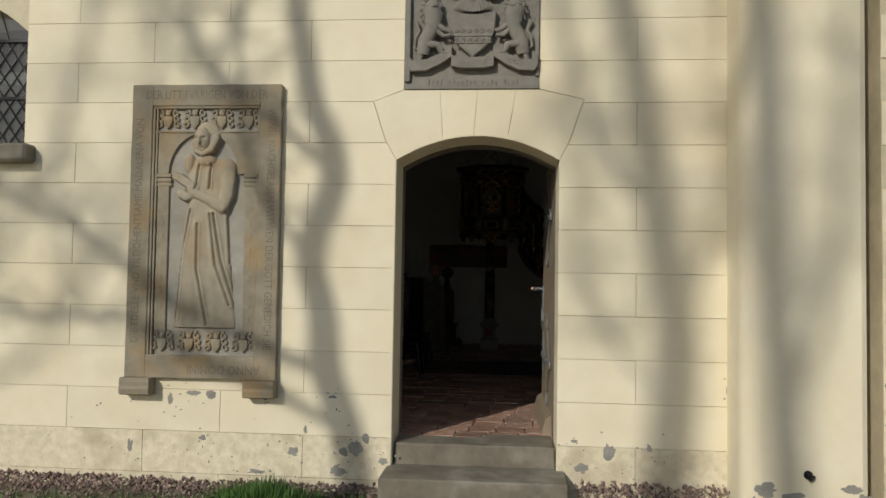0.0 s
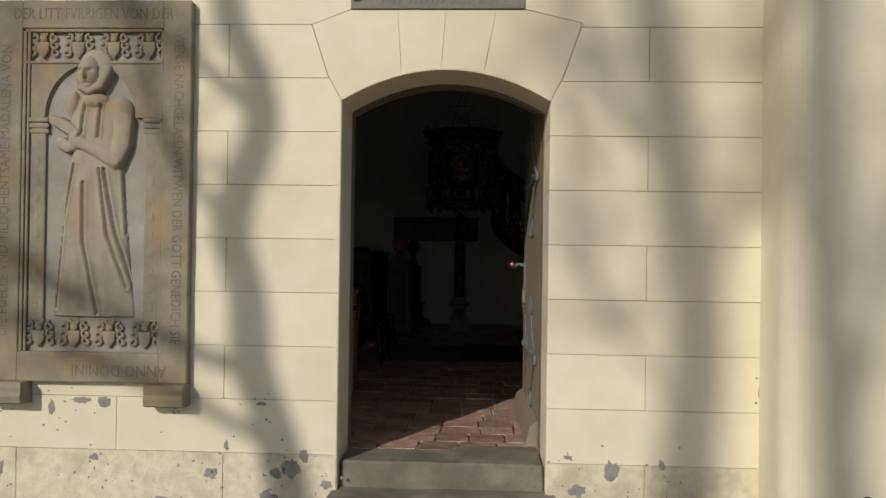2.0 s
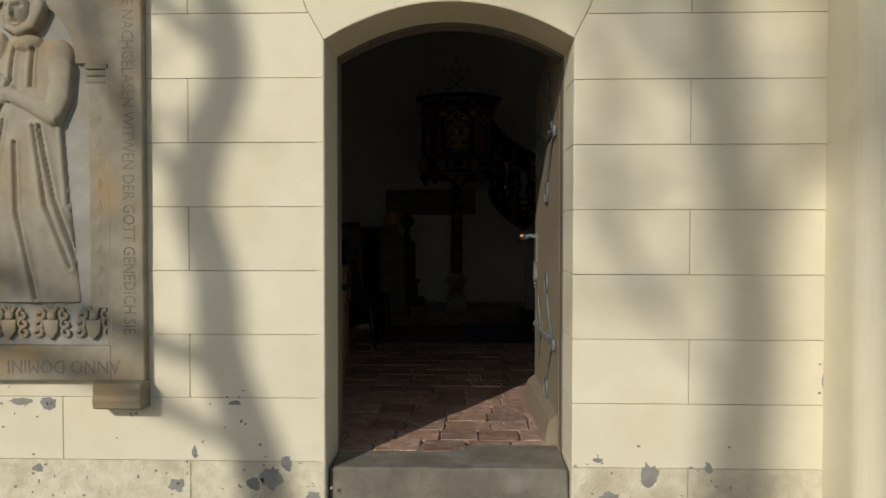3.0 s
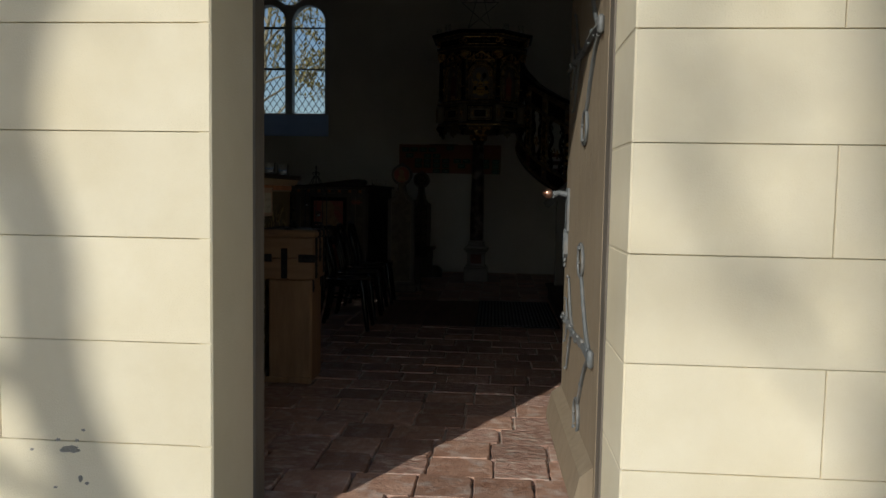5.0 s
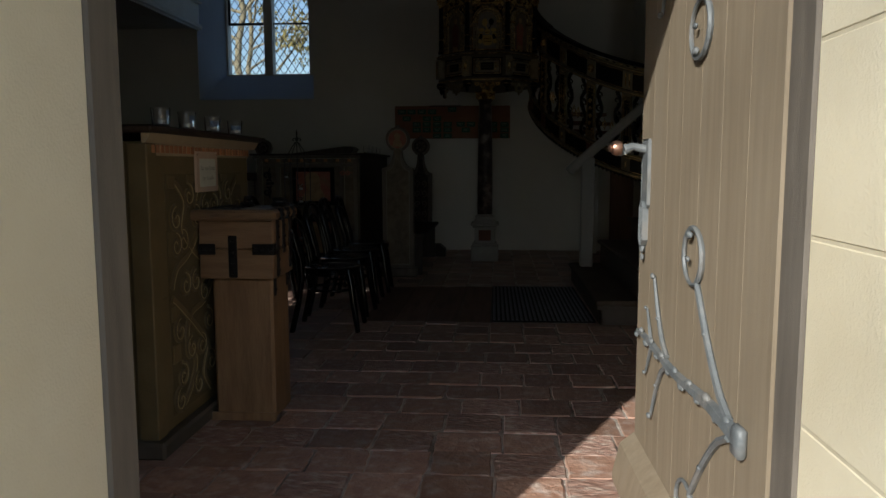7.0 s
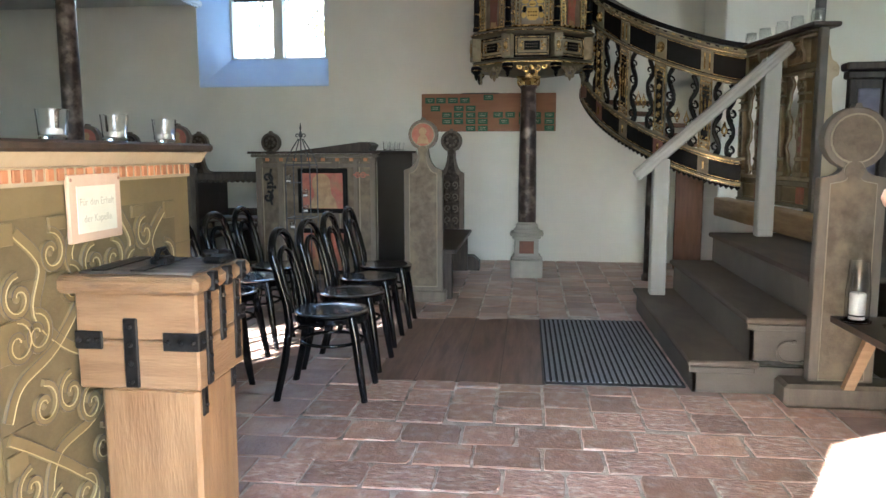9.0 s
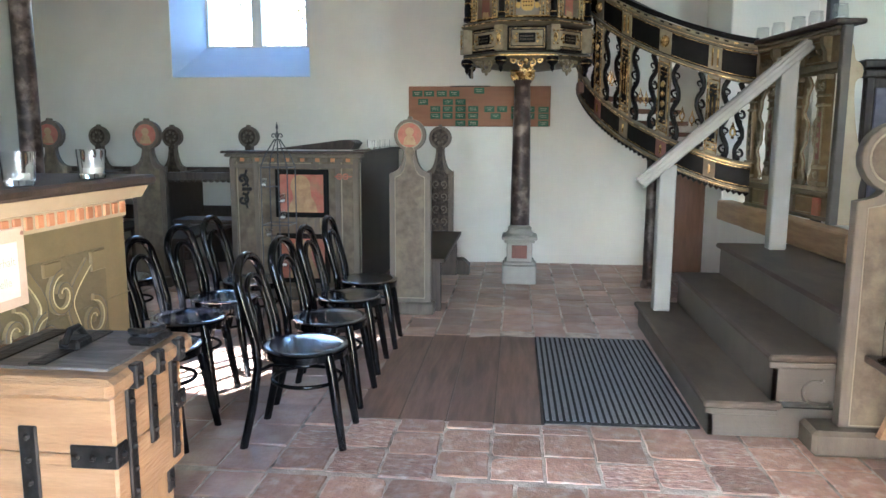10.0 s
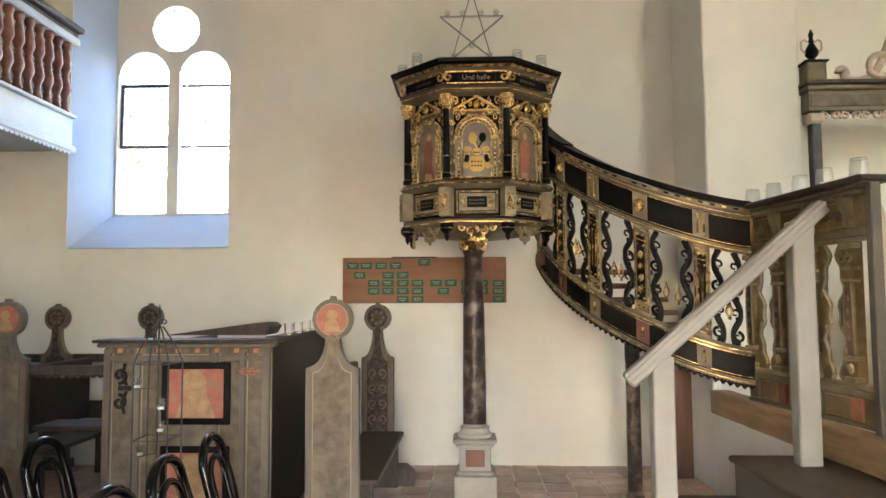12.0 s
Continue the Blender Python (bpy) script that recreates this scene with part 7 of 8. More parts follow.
for u0, u1 in zip(POSTS, POSTS[1:]):
    for s, u in ((1, u0 + 0.044), (-1, u1 - 0.044)):
        wide = [0.062 + 0.026 * math.sin(j * 0.62 + 0.6) + 0.014 * math.sin(j * 1.5) for j in range(25)]
        rim = [(u + s * w, 1.116 + 0.755 * j / 24) for j, w in enumerate(wide)]
        board = [(u, 1.116)] + rim + [(u, 1.871)]
        flat = part("pierced_baluster", pz(board, -0.018, 0.006), M_BRONZE, bal, "flat pierced scroll baluster")
        bm = bmesh.new()
        tube(bm, [(x, -0.016, z) for x, z in rim], 0.008, 6)
        for j in (3, 9, 15, 21):
            ball(bm, (rim[j][0] - s * 0.02, -0.018, rim[j][1]), 0.015, 1, 0.5, 1.5, 1)
        part("carved_edge", bm, M_STRAW, flat, "pale carved edging")
    for z0, z1 in ((1.957, 1.963), (2.092, 2.098), (0.922, 0.927), (1.030, 1.035)):
        part("gilt_line", bx(u0 + 0.06, u1 - 0.06, -0.02, -0.012, z0, z1), M_STRAW, bal)
    bm = bmesh.new()
    for j in range(5):
        v = u0 + 0.09 + (u1 - u0 - 0.18) * j / 4
        sp = spiral(v, 2.025, 0.030, 0.008, 90 * j, 90 * j + (380 if j % 2 else -380), 12)
        tube(bm, [(x, -0.016, z) for x, z in sp], 0.006, 5)
    part("scroll_carving", bm, M_PEWPANEL, bal, "faint scrollwork")
part("end_post", bx(blen - 0.004, blen + 0.05, -0.035, 0.025, 0.87, 2.168, c=0.006), M_STAIR, bal, "grey end post")
for u in (0.10, 0.36, 0.66, 0.90, 1.20):
    jar(Matrix.LocRotScale((bal.matrix_basis @ Vector((u, 0, 2.205))), None, None), "jars on the balustrade", "clear glass jar with a tealight on the balustrade top", 0.05, 0.105)

vol = thing("volute_panel", pose(2.062, 11.905, 0.87), "cream board with a volute-shaped outline beside the landing", "carved board")
side = [(-0.03, 0.0), (0.13, 0.0)] + glide([(0.125, 0.10), (0.115, 0.22), (0.128, 0.34), (0.115, 0.46), (0.075, 0.60), (0.045, 0.78), (0.038, 0.92), (0.055, 0.955), (0.078, 0.97), (0.082, 1.02), (0.062, 1.055), (0.03, 1.08), (0.012, 1.16), (0.0, 1.18)], 4) + [(-0.03, 1.18)]
board = part("board", pz(side, 0.0, 0.035, c=0.003), M_CREAMPAINT, vol)
bm = bmesh.new()
tube(bm, [(x, -0.003, z) for x, z in spiral(0.052, 1.012, 0.026, 0.006, -60, 400, 16)], 0.004, 5)
part("scroll", bm, M_CREAMPAINT, board)

bm = bmesh.new()
box(bm, 0, 2.56, -0.09, 0.06, 0.0, 0.185, c=0.012)
bmesh.ops.subdivide_edges(bm, edges=[e for e in bm.edges if e.calc_length() > 1.0], cuts=20, use_grid_fill=True)
for v in bm.verts:
    v.co += noise.noise_vector(v.co * 6) * 0.005
tagged(part("landing_beam", bm, M_BEAM, m=pose(1.955, 14.15, 0.662, 0, 0, math.degrees(math.atan2(-2.55, 0.125)))), "thick raw oak beam under the balustrade", "beam", kind="structure")
bm = bmesh.new()
prism(bm, [(1.90, 14.10), (1.975, 12.53), (2.6, 12.53), (2.6, 14.29), (1.92, 14.29)], 0.0, 0.66, axis="z")
tagged(part("landing_wall", bm, M_PLASTER), "low whitewashed wall under the landing", "wall", kind="structure")
tagged(part("landing_floor", bx(2.03, 7.9, 10.4, 12.57, 0.0, 0.64), M_TREAD), "wooden floor of the raised chancel", "floor", kind="structure")

# ---- right-hand pew end with bench and candles ----
pe = pew_end(pose(1.592, 10.20, 0.0), 0.315, 1.17, 1.365, 0.155, "grey-brown pew end with a golden grained medallion", M_PEWPANEL, M_PEWPANEL, "")
part("sill_beam", bx(-0.29, 1.6, -0.075, 0.12, 0.0, 0.125, c=0.02), M_PEW, pe)
bench = thing("bench", pose(0, 0, 0), "dark wooden bench carrying candles in glass cylinders", "bench")
part("seat", pz([(1.52, 10.19), (1.53, 9.45), (2.3, 9.45), (2.3, 10.19)], 0.44, 0.475, axis="z", c=0.006), M_DARKWOOD, bench)
part("leg", bx(1.95, 1.99, 9.60, 10.10, 0.0, 0.44, c=0.004), M_PEW, bench)
bm = bmesh.new()
prism(bm, [(1.55, 0.13), (1.60, 0.13), (1.72, 0.44), (1.66, 0.44)], 10.05, 10.09)
part("brace", bm, M_BEAM, bench, "raw wooden brace")
for x, y in ((1.59, 10.06), (1.73, 9.93)):
    cs = thing("pillar_candle", pose(x, y, 0.475), "white pillar candle in a tall clear glass cylinder", "candle", "candles on the bench")
    bm = bmesh.new()
    lathe(bm, [(0.001, 0.0), (0.065, 0.0), (0.07, 0.008), (0.04, 0.014), (0.001, 0.014)], 24)
    part("dish", bm, M_GLASS, cs, "clear glass dish")
    bm = bmesh.new()
    lathe(bm, [(0.001, 0.014), (0.036, 0.014), (0.037, 0.14), (0.033, 0.145), (0.001, 0.14)], 24)
    candle = smooth(part("candle", bm, M_WAX, cs), 50)
    bm = bmesh.new()
    lathe(bm, [(0.0375, 0.030), (0.0385, 0.034), (0.0375, 0.038)], 24)
    part("band", bm, M_EBONY, candle, "thin dark band")
    bm = bmesh.new()
    tube(bm, [(0, 0, 0.14), (0.001, 0, 0.158)], 0.0015, 5)
    part("wick", bm, M_EBONY, candle)
    bm = bmesh.new()
    lathe(bm, [(0.055, 0.015), (0.056, 0.15), (0.05, 0.22), (0.045, 0.30), (0.043, 0.30), (0.048, 0.22), (0.054, 0.15), (0.053, 0.015)], 24)
    smooth(part("chimney", bm, M_GLASS, cs, "clear glass chimney"))

# ---- dark choir stall and carved canopy beyond ----
dk = thing("choir_stall", pose(2.745, 13.25, 0.0), "dark panelled choir stall beyond the landing", "choir stall")
part("back", bx(0, 1.8, 0, 0.05, 0.0, 2.0, c=0.006), M_DARKWOOD, dk)
part("cornice", bx(-0.05, 1.85, -0.08, 0.08, 2.0, 2.07, c=0.014), M_DARKWOOD, dk)
part("cornice_moulding", bx(-0.03, 1.83, -0.05, 0.06, 1.93, 1.995, c=0.012), M_DARKWOOD, dk)
for k in range(6):
    part("panel", bx(0.08 + 0.28 * k, 0.26 + 0.28 * k, -0.012, 0.0, 0.9, 1.85, c=0.008), M_VIOLET, dk, "dim violet-grey panel")
    part("stile", bx(0.0 + 0.28 * k, 0.06 + 0.28 * k, -0.03, 0.0, 0.7, 1.93, c=0.006), M_DARKWOOD, dk)

can = thing("carved_canopy", pose(0, 0, 0), "grey-brown carved canopy with an urn and painted scrollwork", "canopy")
c0, c1, cy = 2.765, 4.7, 14.22
part("post", bx(c0 + 0.03, c0 + 0.11, cy, cy + 0.09, 0.0, 3.04, c=0.008), M_WINFRAME, can, "dark grey post")
part("capital", bx(c0, c0 + 0.14, cy - 0.02, cy + 0.12, 3.03, 3.12, c=0.02), M_SCROLL, can)
part("frieze", bx(c0, c1, cy - 0.02, cy + 0.12, 3.13, 3.30, c=0.004), M_TAUPE, can)
part("frieze_panel", bx(c0 + 0.02, c1, cy - 0.028, cy, 3.165, 3.27, c=0.004), M_PEWPANEL, can)
part("upper_moulding", bx(c0 - 0.02, c1, cy - 0.05, cy + 0.14, 3.30, 3.345, c=0.012), M_TAUPE, can)
part("top_shelf", bx(c0 - 0.03, c1, cy - 0.07, cy + 0.16, 3.347, 3.385, c=0.008), M_DARKWOOD, can)
bm = bmesh.new()
for k in range(10):
    x = c0 + 0.18 + 0.17 * k
    for s in (-1, 1):
        sp = spiral(x + s * 0.04, 3.10, 0.038, 0.008, 90, 90 - s * 400, 12)
        tube(bm, [(u, cy, z) for u, z in sp], 0.014, 6)
    ball(bm, (x + 0.085, cy, 3.085), 0.028, 1, 0.6, 0.9, 1)
part("scroll_valance", bm, M_SCROLL, can, "scrolled painted valance")
part("urn_pedestal", bx(c0 - 0.005, c0 + 0.16, cy - 0.03, cy + 0.13, 3.387, 3.545, c=0.012), M_TAUPE, can)
part("pedestal_cap", bx(c0 - 0.02, c0 + 0.175, cy - 0.045, cy + 0.145, 3.546, 3.562, c=0.004), M_EBONY, can)
bm = bmesh.new()
lathe(bm, [(0.03, 3.562), (0.035, 3.57), (0.018, 3.585), (0.05, 3.62), (0.058, 3.655), (0.035, 3.70), (0.018, 3.73), (0.024, 3.745), (0.018, 3.76), (0.018, 3.79), (0.024, 3.80), (0.003, 3.85)], 16, at=(c0 + 0.075, cy + 0.05, 0))
urn = smooth(part("urn", bm, M_EBONY, can, "black turned urn"))
for s in (-1, 1):
    bm = bmesh.new()
    tube(bm, [(c0 + 0.075 + s * u, cy + 0.05, z) for u, z in [(0.05, 3.64), (0.085, 3.68), (0.085, 3.74), (0.055, 3.76), (0.03, 3.74)]], 0.009, 6)
    part("handle", bm, M_SCROLL, urn)
for off in (0.0, 1.15):
    bm = bmesh.new()
    tube(bm, [(c0 + off + 0.32 + 0.03 * math.cos(radians(a)), cy + 0.05, 3.47 + 0.03 * math.sin(radians(a))) for a in range(-60, 200, 20)][::-1] + [(c0 + off + 0.34, cy + 0.05, 3.42), (c0 + off + 0.45, cy + 0.05, 3.40), (c0 + off + 0.58, cy + 0.05, 3.44), (c0 + off + 0.66, cy + 0.05, 3.58), (c0 + off + 0.72, cy + 0.05, 3.74), (c0 + off + 0.85, cy + 0.05, 3.82)], 0.034, 8)
    sp = spiral(c0 + off + 0.62, 3.52, 0.10, 0.09, 200, 560, 20)
    tube(bm, [(u, cy + 0.02, z) for u, z in sp], 0.026, 8)
    smooth(part("crest_scroll", bm, M_SCROLL, can, "pinkish painted crest scroll"), 60)

# ---- hymn board on the wall ----
hb = thing("name_board", pose(-1.305, 15.235, 1.555), "long brown wooden board with small green name labels", "board")
part("board", bx(0, 1.595, 0, 0.03, 0, 0.445, c=0.006), M_BOARD, hb)
part("top_strip", bx(0.48, 0.92, -0.004, 0.02, 0.437, 0.452, c=0.002), M_DARKWOOD, hb)
S = 1.595 / 862
labels = [(193, 115), (264, 115), (342, 115), (419, 115), (570, 98), (228, 165), (380, 166), (457, 166), (303, 208), (378, 208), (457, 208), (535, 208), (633, 208), (710, 208), (303, 249), (378, 249), (457, 249), (535, 249), (671, 250), (457, 293), (535, 293), (875, 210), (875, 250), (795, 210), (795, 250), (959, 212), (959, 252), (959, 294)]
for k, (u, v) in enumerate(labels):
    x, z = (u - 138) * S, 0.445 - (v - 72) * S
    lb = part("name_label", bx(x - 0.057, x + 0.057, -0.005, 0.001, z - 0.033, z + 0.033, c=0.001), M_GREEN, hb, "dark green label")
    bm = bmesh.new()
    for j, (w, dz) in enumerate(((0.074, 0.011), (0.05 + 0.012 * (k % 3), -0.008))):
        for i in range(6):
            box(bm, x - w / 2 + w * i / 6, x - w / 2 + w * (i + 0.72) / 6, -0.0062, -0.004, z + dz - 0.003, z + dz + 0.003)
    part("label_writing", bm, M_LETTER, lb, "tiny illegible writing")

# ---- wooden floor hatch and ribbed mat ----
ht = thing("floor_hatch", pose(0, 0, 0), "worn brown floor planks let into the tiles", "floor planks", kind="structure")
for k in range(4):
    a = -0.90 + 0.246 * k
    part("plank", bx(a + 0.0008, a + 0.2452, 10.40, 12.06, -0.03, -0.002 - 0.001 * (k % 2), c=0.003), M_PLANK, ht)
part("bed", bx(-0.905, 0.10, 10.395, 12.065, -0.035, -0.0042), M_DARKWOOD, ht)
mt = thing("ribbed_mat", pose(0.48, 11.23, 0.0, 0, 0, 0.4), "grey and black ribbed entrance mat", "mat")
part("backing", bx(-0.39, 0.39, -0.81, 0.81, -0.03, 0.008, c=0.003), M_RUBBERDK, mt)
for k in range(22):
    x = -0.382 + 0.0348 * k
    part("rib", bx(x, x + 0.0195, -0.80, 0.80, 0.008, 0.014, c=0.002), M_RUBBER, mt)

# ---- gallery at the west ----
gal = thing("gallery", pose(0, 0, 0), "pale grey painted wooden gallery with red marbled balusters", "gallery")
gx = -4.05
part("floor_deck", bx(-8.9, gx - 0.04, 6.7, 15.24, 3.10, 3.22), M_GALLERY, gal)
part("fascia", bx(gx - 0.05, gx, 6.7, 15.24, 3.12, 3.42, c=0.004), M_GALLERY, gal)
part("lower_moulding", bx(gx - 0.03, gx + 0.05, 6.7, 15.24, 3.07, 3.14, c=0.016), M_GALLERY, gal)
part("foot_moulding", bx(gx - 0.07, gx + 0.05, 6.7, 15.24, 3.42, 3.455, c=0.010), M_GALLERY, gal)
part("hand_moulding", bx(gx - 0.07, gx + 0.06, 6.7, 15.24, 4.16, 4.24, c=0.014), M_GALLERY, gal)
part("handrail", bx(gx - 0.12, gx + 0.10, 6.7, 15.24, 4.29, 4.35, c=0.012), M_DARKWOOD, gal, "dark handrail")
part("dentil_band", bx(gx - 0.05, gx + 0.03, 6.7, 15.24, 4.24, 4.29, c=0.004), M_PEW, gal)
bm = bmesh.new()
for k in range(100):
    prism(bm, arc(8.2 + 0.07 * k, 3.075, 0.034, 180, 360, 6), gx + 0.01, gx + 0.03, axis="x")
part("scalloped_edge", bm, M_GALLERY, gal, "scalloped edging")
bm = bmesh.new()
prof = [(0.045, 0.0), (0.045, 0.05), (0.03, 0.07), (0.036, 0.09), (0.026, 0.12), (0.058, 0.22), (0.05, 0.28), (0.028, 0.34), (0.040, 0.355), (0.028, 0.37), (0.055, 0.45), (0.048, 0.53), (0.026, 0.62), (0.038, 0.64), (0.045, 0.66), (0.045, 0.705)]
lathe(bm, prof, 12)
bmesh.ops.recalc_face_normals(bm, faces=bm.faces[:])
me = bpy.data.meshes.new("baluster")
bm.to_mesh(me)
bm.free()
me.materials.append(M_BALUSTER)
for p in me.polygons:
    p.use_smooth = True
for k in range(36):
    b = new("baluster", me)
    b.parent = gal
    b.matrix_basis = pose(gx - 0.01, 15.10 - 0.155 * k, 3.455)
gp = thing("gallery_post", pose(-3.98, 12.45, 0), "dark brown turned gallery post", "post")
bm = bmesh.new()
lathe(bm, [(0.12, 0.0), (0.12, 0.3), (0.09, 0.34), (0.085, 1.6), (0.08, 2.9), (0.11, 2.95), (0.11, 3.09)], 16)
smooth(part("shaft", bm, M_MARBLE, gp))


# ---- trees outside: bare spring trees whose shade falls on the front, and others beyond the north window ----
def bare_tree(name, base, height, lean, seed, label, trunk=0.16, buds=0, limbs=9, spread=1.0, bark=None):
    """A leafless tree: bent tapering trunk, limbs and twigs."""
    bark = bark or M_BARK
    rng = random.Random(seed)
    t = thing(name, pose(*base), label, "tree")
    bm = bmesh.new()
    pts, rad = [], []
    p = Vector((0, 0, 0))
    n = 16
    for i in range(n + 1):
        f = i / n
        pts.append(p.copy())
        rad.append(trunk * (1 - 0.72 * f))
        p += Vector((lean[0] / n + rng.uniform(-0.17, 0.17) * spread, lean[1] / n + rng.uniform(-0.05, 0.05), height / n))
    tube(bm, pts, rad, 10)
    part("trunk", bm, bark, t)
    twigs = []
    for k in range(limbs):
        i = int(n * (0.35 + 0.6 * k / limbs))
        a = rng.uniform(0, 6.283) if k % 2 else rng.choice((0.2, 2.9)) + rng.uniform(-0.5, 0.5)
        q = pts[i].copy()
        d = Vector((math.cos(a), 0.6 * math.sin(a), rng.uniform(0.25, 0.9))).normalized()
        lp, lr = [], []
        L = rng.uniform(1.6, 3.4) * spread
        for j in range(9):
            lp.append(q.copy())
            lr.append(rad[i] * 0.55 * (1 - 0.75 * j / 8))
            d = (d + Vector((rng.uniform(-0.25, 0.25), rng.uniform(-0.2, 0.2), rng.uniform(-0.12, 0.22)))).normalized()
            q = q + d * L / 8
            if j > 1:
                for _ in range(2):
                    e = (d + Vector((rng.uniform(-1, 1), rng.uniform(-0.7, 0.7), rng.uniform(-0.4, 0.8)))).normalized()
                    twigs.append((q.copy(), e, rng.uniform(0.4, 1.2)))
        bm = bmesh.new()
        tube(bm, lp, lr, 7)
        part("limb", bm, bark, t)
    bm = bmesh.new()
    leaves = []
    for q, e, L in twigs:
        w = q + e * L * 0.5 + Vector((rng.uniform(-0.1, 0.1), 0, rng.uniform(-0.1, 0.1)))
        tube(bm, [q, w, q + e * L], [0.012, 0.008, 0.004], 4)
        leaves += [q + e * L * rng.random() + Vector((rng.uniform(-0.15, 0.15), rng.uniform(-0.15, 0.15), rng.uniform(-0.15, 0.15))) for _ in range(buds)]
    part("twigs", bm, bark, t)["kind"] = "stuff"
    if buds:
        vs, fs = [], []
        for c in leaves:
            a = rng.uniform(0, 6.283)
            s, u = Vector((math.cos(a), math.sin(a), rng.uniform(-0.5, 0.5))) * 0.05, Vector((0, 0, 0.06))
            b = len(vs)
            vs += [c - s, c - u, c + s, c + u]
            fs.append((b, b + 1, b + 2, b + 3))
        me = bpy.data.meshes.new("buds")
        me.from_pydata(vs, [], fs)
        me.materials.append(M_BUD)
        ob = new("buds", me)
        ob.parent = t
        ob["kind"] = "stuff"
    return t


def sunward(x, z, dist):
    """The place from which something shades the front at (x, z), that far off towards the sun."""
    p = Vector((x, FACE, z)) + to_sun * dist
    return p


def tall_tree(dist, line, r0, r1, limbs, seed, twigs=5):
    """A tall bare tree whose stem and limbs shade the front along the given lines of (x, z)."""
    rng = random.Random(seed)
    foot = sunward(*line[0], dist)
    t = thing("bare_tree", pose(foot.x, foot.y, -0.4), "tall bare spring tree with a bent trunk before the chapel", "tree")
    base = Vector((foot.x, foot.y, -0.4))

    def run(name, pts, ra, rb, off, low=False):
        way = [sunward(x, z, dist + off * k / max(1, len(pts) * 6)) - base for k, (x, z) in enumerate(glide(pts))]
        rad = [ra + (rb - ra) * k / (len(way) - 1) for k in range(len(way))]
        if low:
            way = [Vector((0, 0, 0)), Vector((0.05, 0, way[0].z * 0.5))] + way
            rad = [ra * 1.9, ra * 1.3] + rad
        bm = bmesh.new()
        tube(bm, way, rad, 9)
        part(name, bm, M_BARK, t)
        return way

    run("trunk", line, r0, r1, 0.0, True)
    spray = bmesh.new()
    for pts, ra, rb in limbs:
        way = run("limb", pts, ra, rb, rng.uniform(-1.5, 1.5))
        for q in way[len(way) // 3:]:
            for _ in range(twigs):
                d = Vector((rng.uniform(-1, 1), rng.uniform(-0.8, 0.8), rng.uniform(-0.4, 0.9))).normalized()
                n = rng.uniform(0.3, 1.1)
                tube(spray, [q, q + d * n * 0.5 + Vector((0, 0, rng.uniform(-0.08, 0.08))), q + d * n], [0.016, 0.010, 0.005], 4)
    part("twigs", spray, M_BARK, t)["kind"] = "stuff"
    return t


tall_tree(15.0, [(-0.74, -0.9), (-0.88, -0.22), (-0.96, 0.16), (-1.13, 0.63), (-1.16, 1.02), (-1.27, 1.42), (-1.22, 1.72), (-1.10, 2.04), (-1.12, 2.35), (-1.28, 2.71), (-1.36, 3.16), (-1.42, 3.53), (-1.36, 4.6), (-1.6, 6.5)], 0.138, 0.085,
          [([(-1.12, 2.15), (-1.5, 2.48), (-1.95, 2.79), (-2.23, 3.11), (-2.36, 3.52), (-2.3, 4.6)], 0.05, 0.03),
           ([(-1.10, 0.55), (-1.6, 0.74), (-2.2, 1.0), (-2.68, 1.29), (-3.2, 1.68), (-3.8, 1.95), (-4.7, 2.4)], 0.055, 0.035),
           ([(-0.93, 0.10), (-1.5, 0.38), (-2.1, 0.62), (-2.8, 0.95), (-3.7, 1.0), (-4.6, 1.5)], 0.045, 0.03),
           ([(-1.22, 1.45), (-1.45, 1.66), (-1.75, 2.25), (-1.9, 3.2), (-1.8, 4.4)], 0.04, 0.02)], 3, 2)
tall_tree(25.0, [(1.42, -0.9), (1.53, 0.28), (1.56, 0.92), (1.43, 1.78), (1.33, 2.43), (1.24, 3.01), (1.14, 3.54), (0.98, 5.0)], 0.17, 0.12,
          [([(1.50, 0.9), (1.78, 1.6), (2.05, 2.5), (2.2, 3.6)], 0.055, 0.03),
           ([(1.42, 1.8), (1.05, 2.25), (0.72, 3.1), (0.5, 4.2)], 0.05, 0.03),
           ([(1.54, 0.4), (1.1, 0.85), (0.85, 1.5), (0.75, 2.6)], 0.035, 0.02)], 8, 3)
tall_tree(29.0, [(2.55, -1.2), (2.44, -0.4), (2.36, 0.7), (2.31, 1.9), (2.27, 3.1), (2.2, 5.0)], 0.15, 0.11,
          [([(2.42, 0.0), (2.68, 1.0), (2.82, 2.2), (2.8, 4.0)], 0.05, 0.035),
           ([(2.36, 0.8), (2.1, 1.5), (1.9, 2.6), (1.95, 3.9)], 0.04, 0.03)], 5)
tall_tree(26.0, [(-4.0, -1.0), (-4.15, 1.0), (-4.02, 2.5), (-4.4, 4.2), (-4.3, 6.0)], 0.16, 0.11,
          [([(-4.05, 1.2), (-3.6, 1.9), (-3.25, 2.9), (-3.0, 4.1)], 0.05, 0.03),
           ([(-4.1, 0.4), (-3.5, 0.7), (-2.9, 1.7), (-2.6, 2.8), (-2.7, 4.0)], 0.045, 0.025)], 12, 2)
YELLOW = "budding yellowish spring tree beyond the north window"
for x, y, seed in ((-6.5, 24, 21), (-3.2, 27, 22), (-8.5, 30, 23), (-0.5, 31, 24), (-5.0, 34, 25)):
    bare_tree("budding_tree", (x, y, -0.4), 11.0, (0.4, 0.2), seed, YELLOW, 0.12, 12, 12, 1.3, M_PALEBARK)


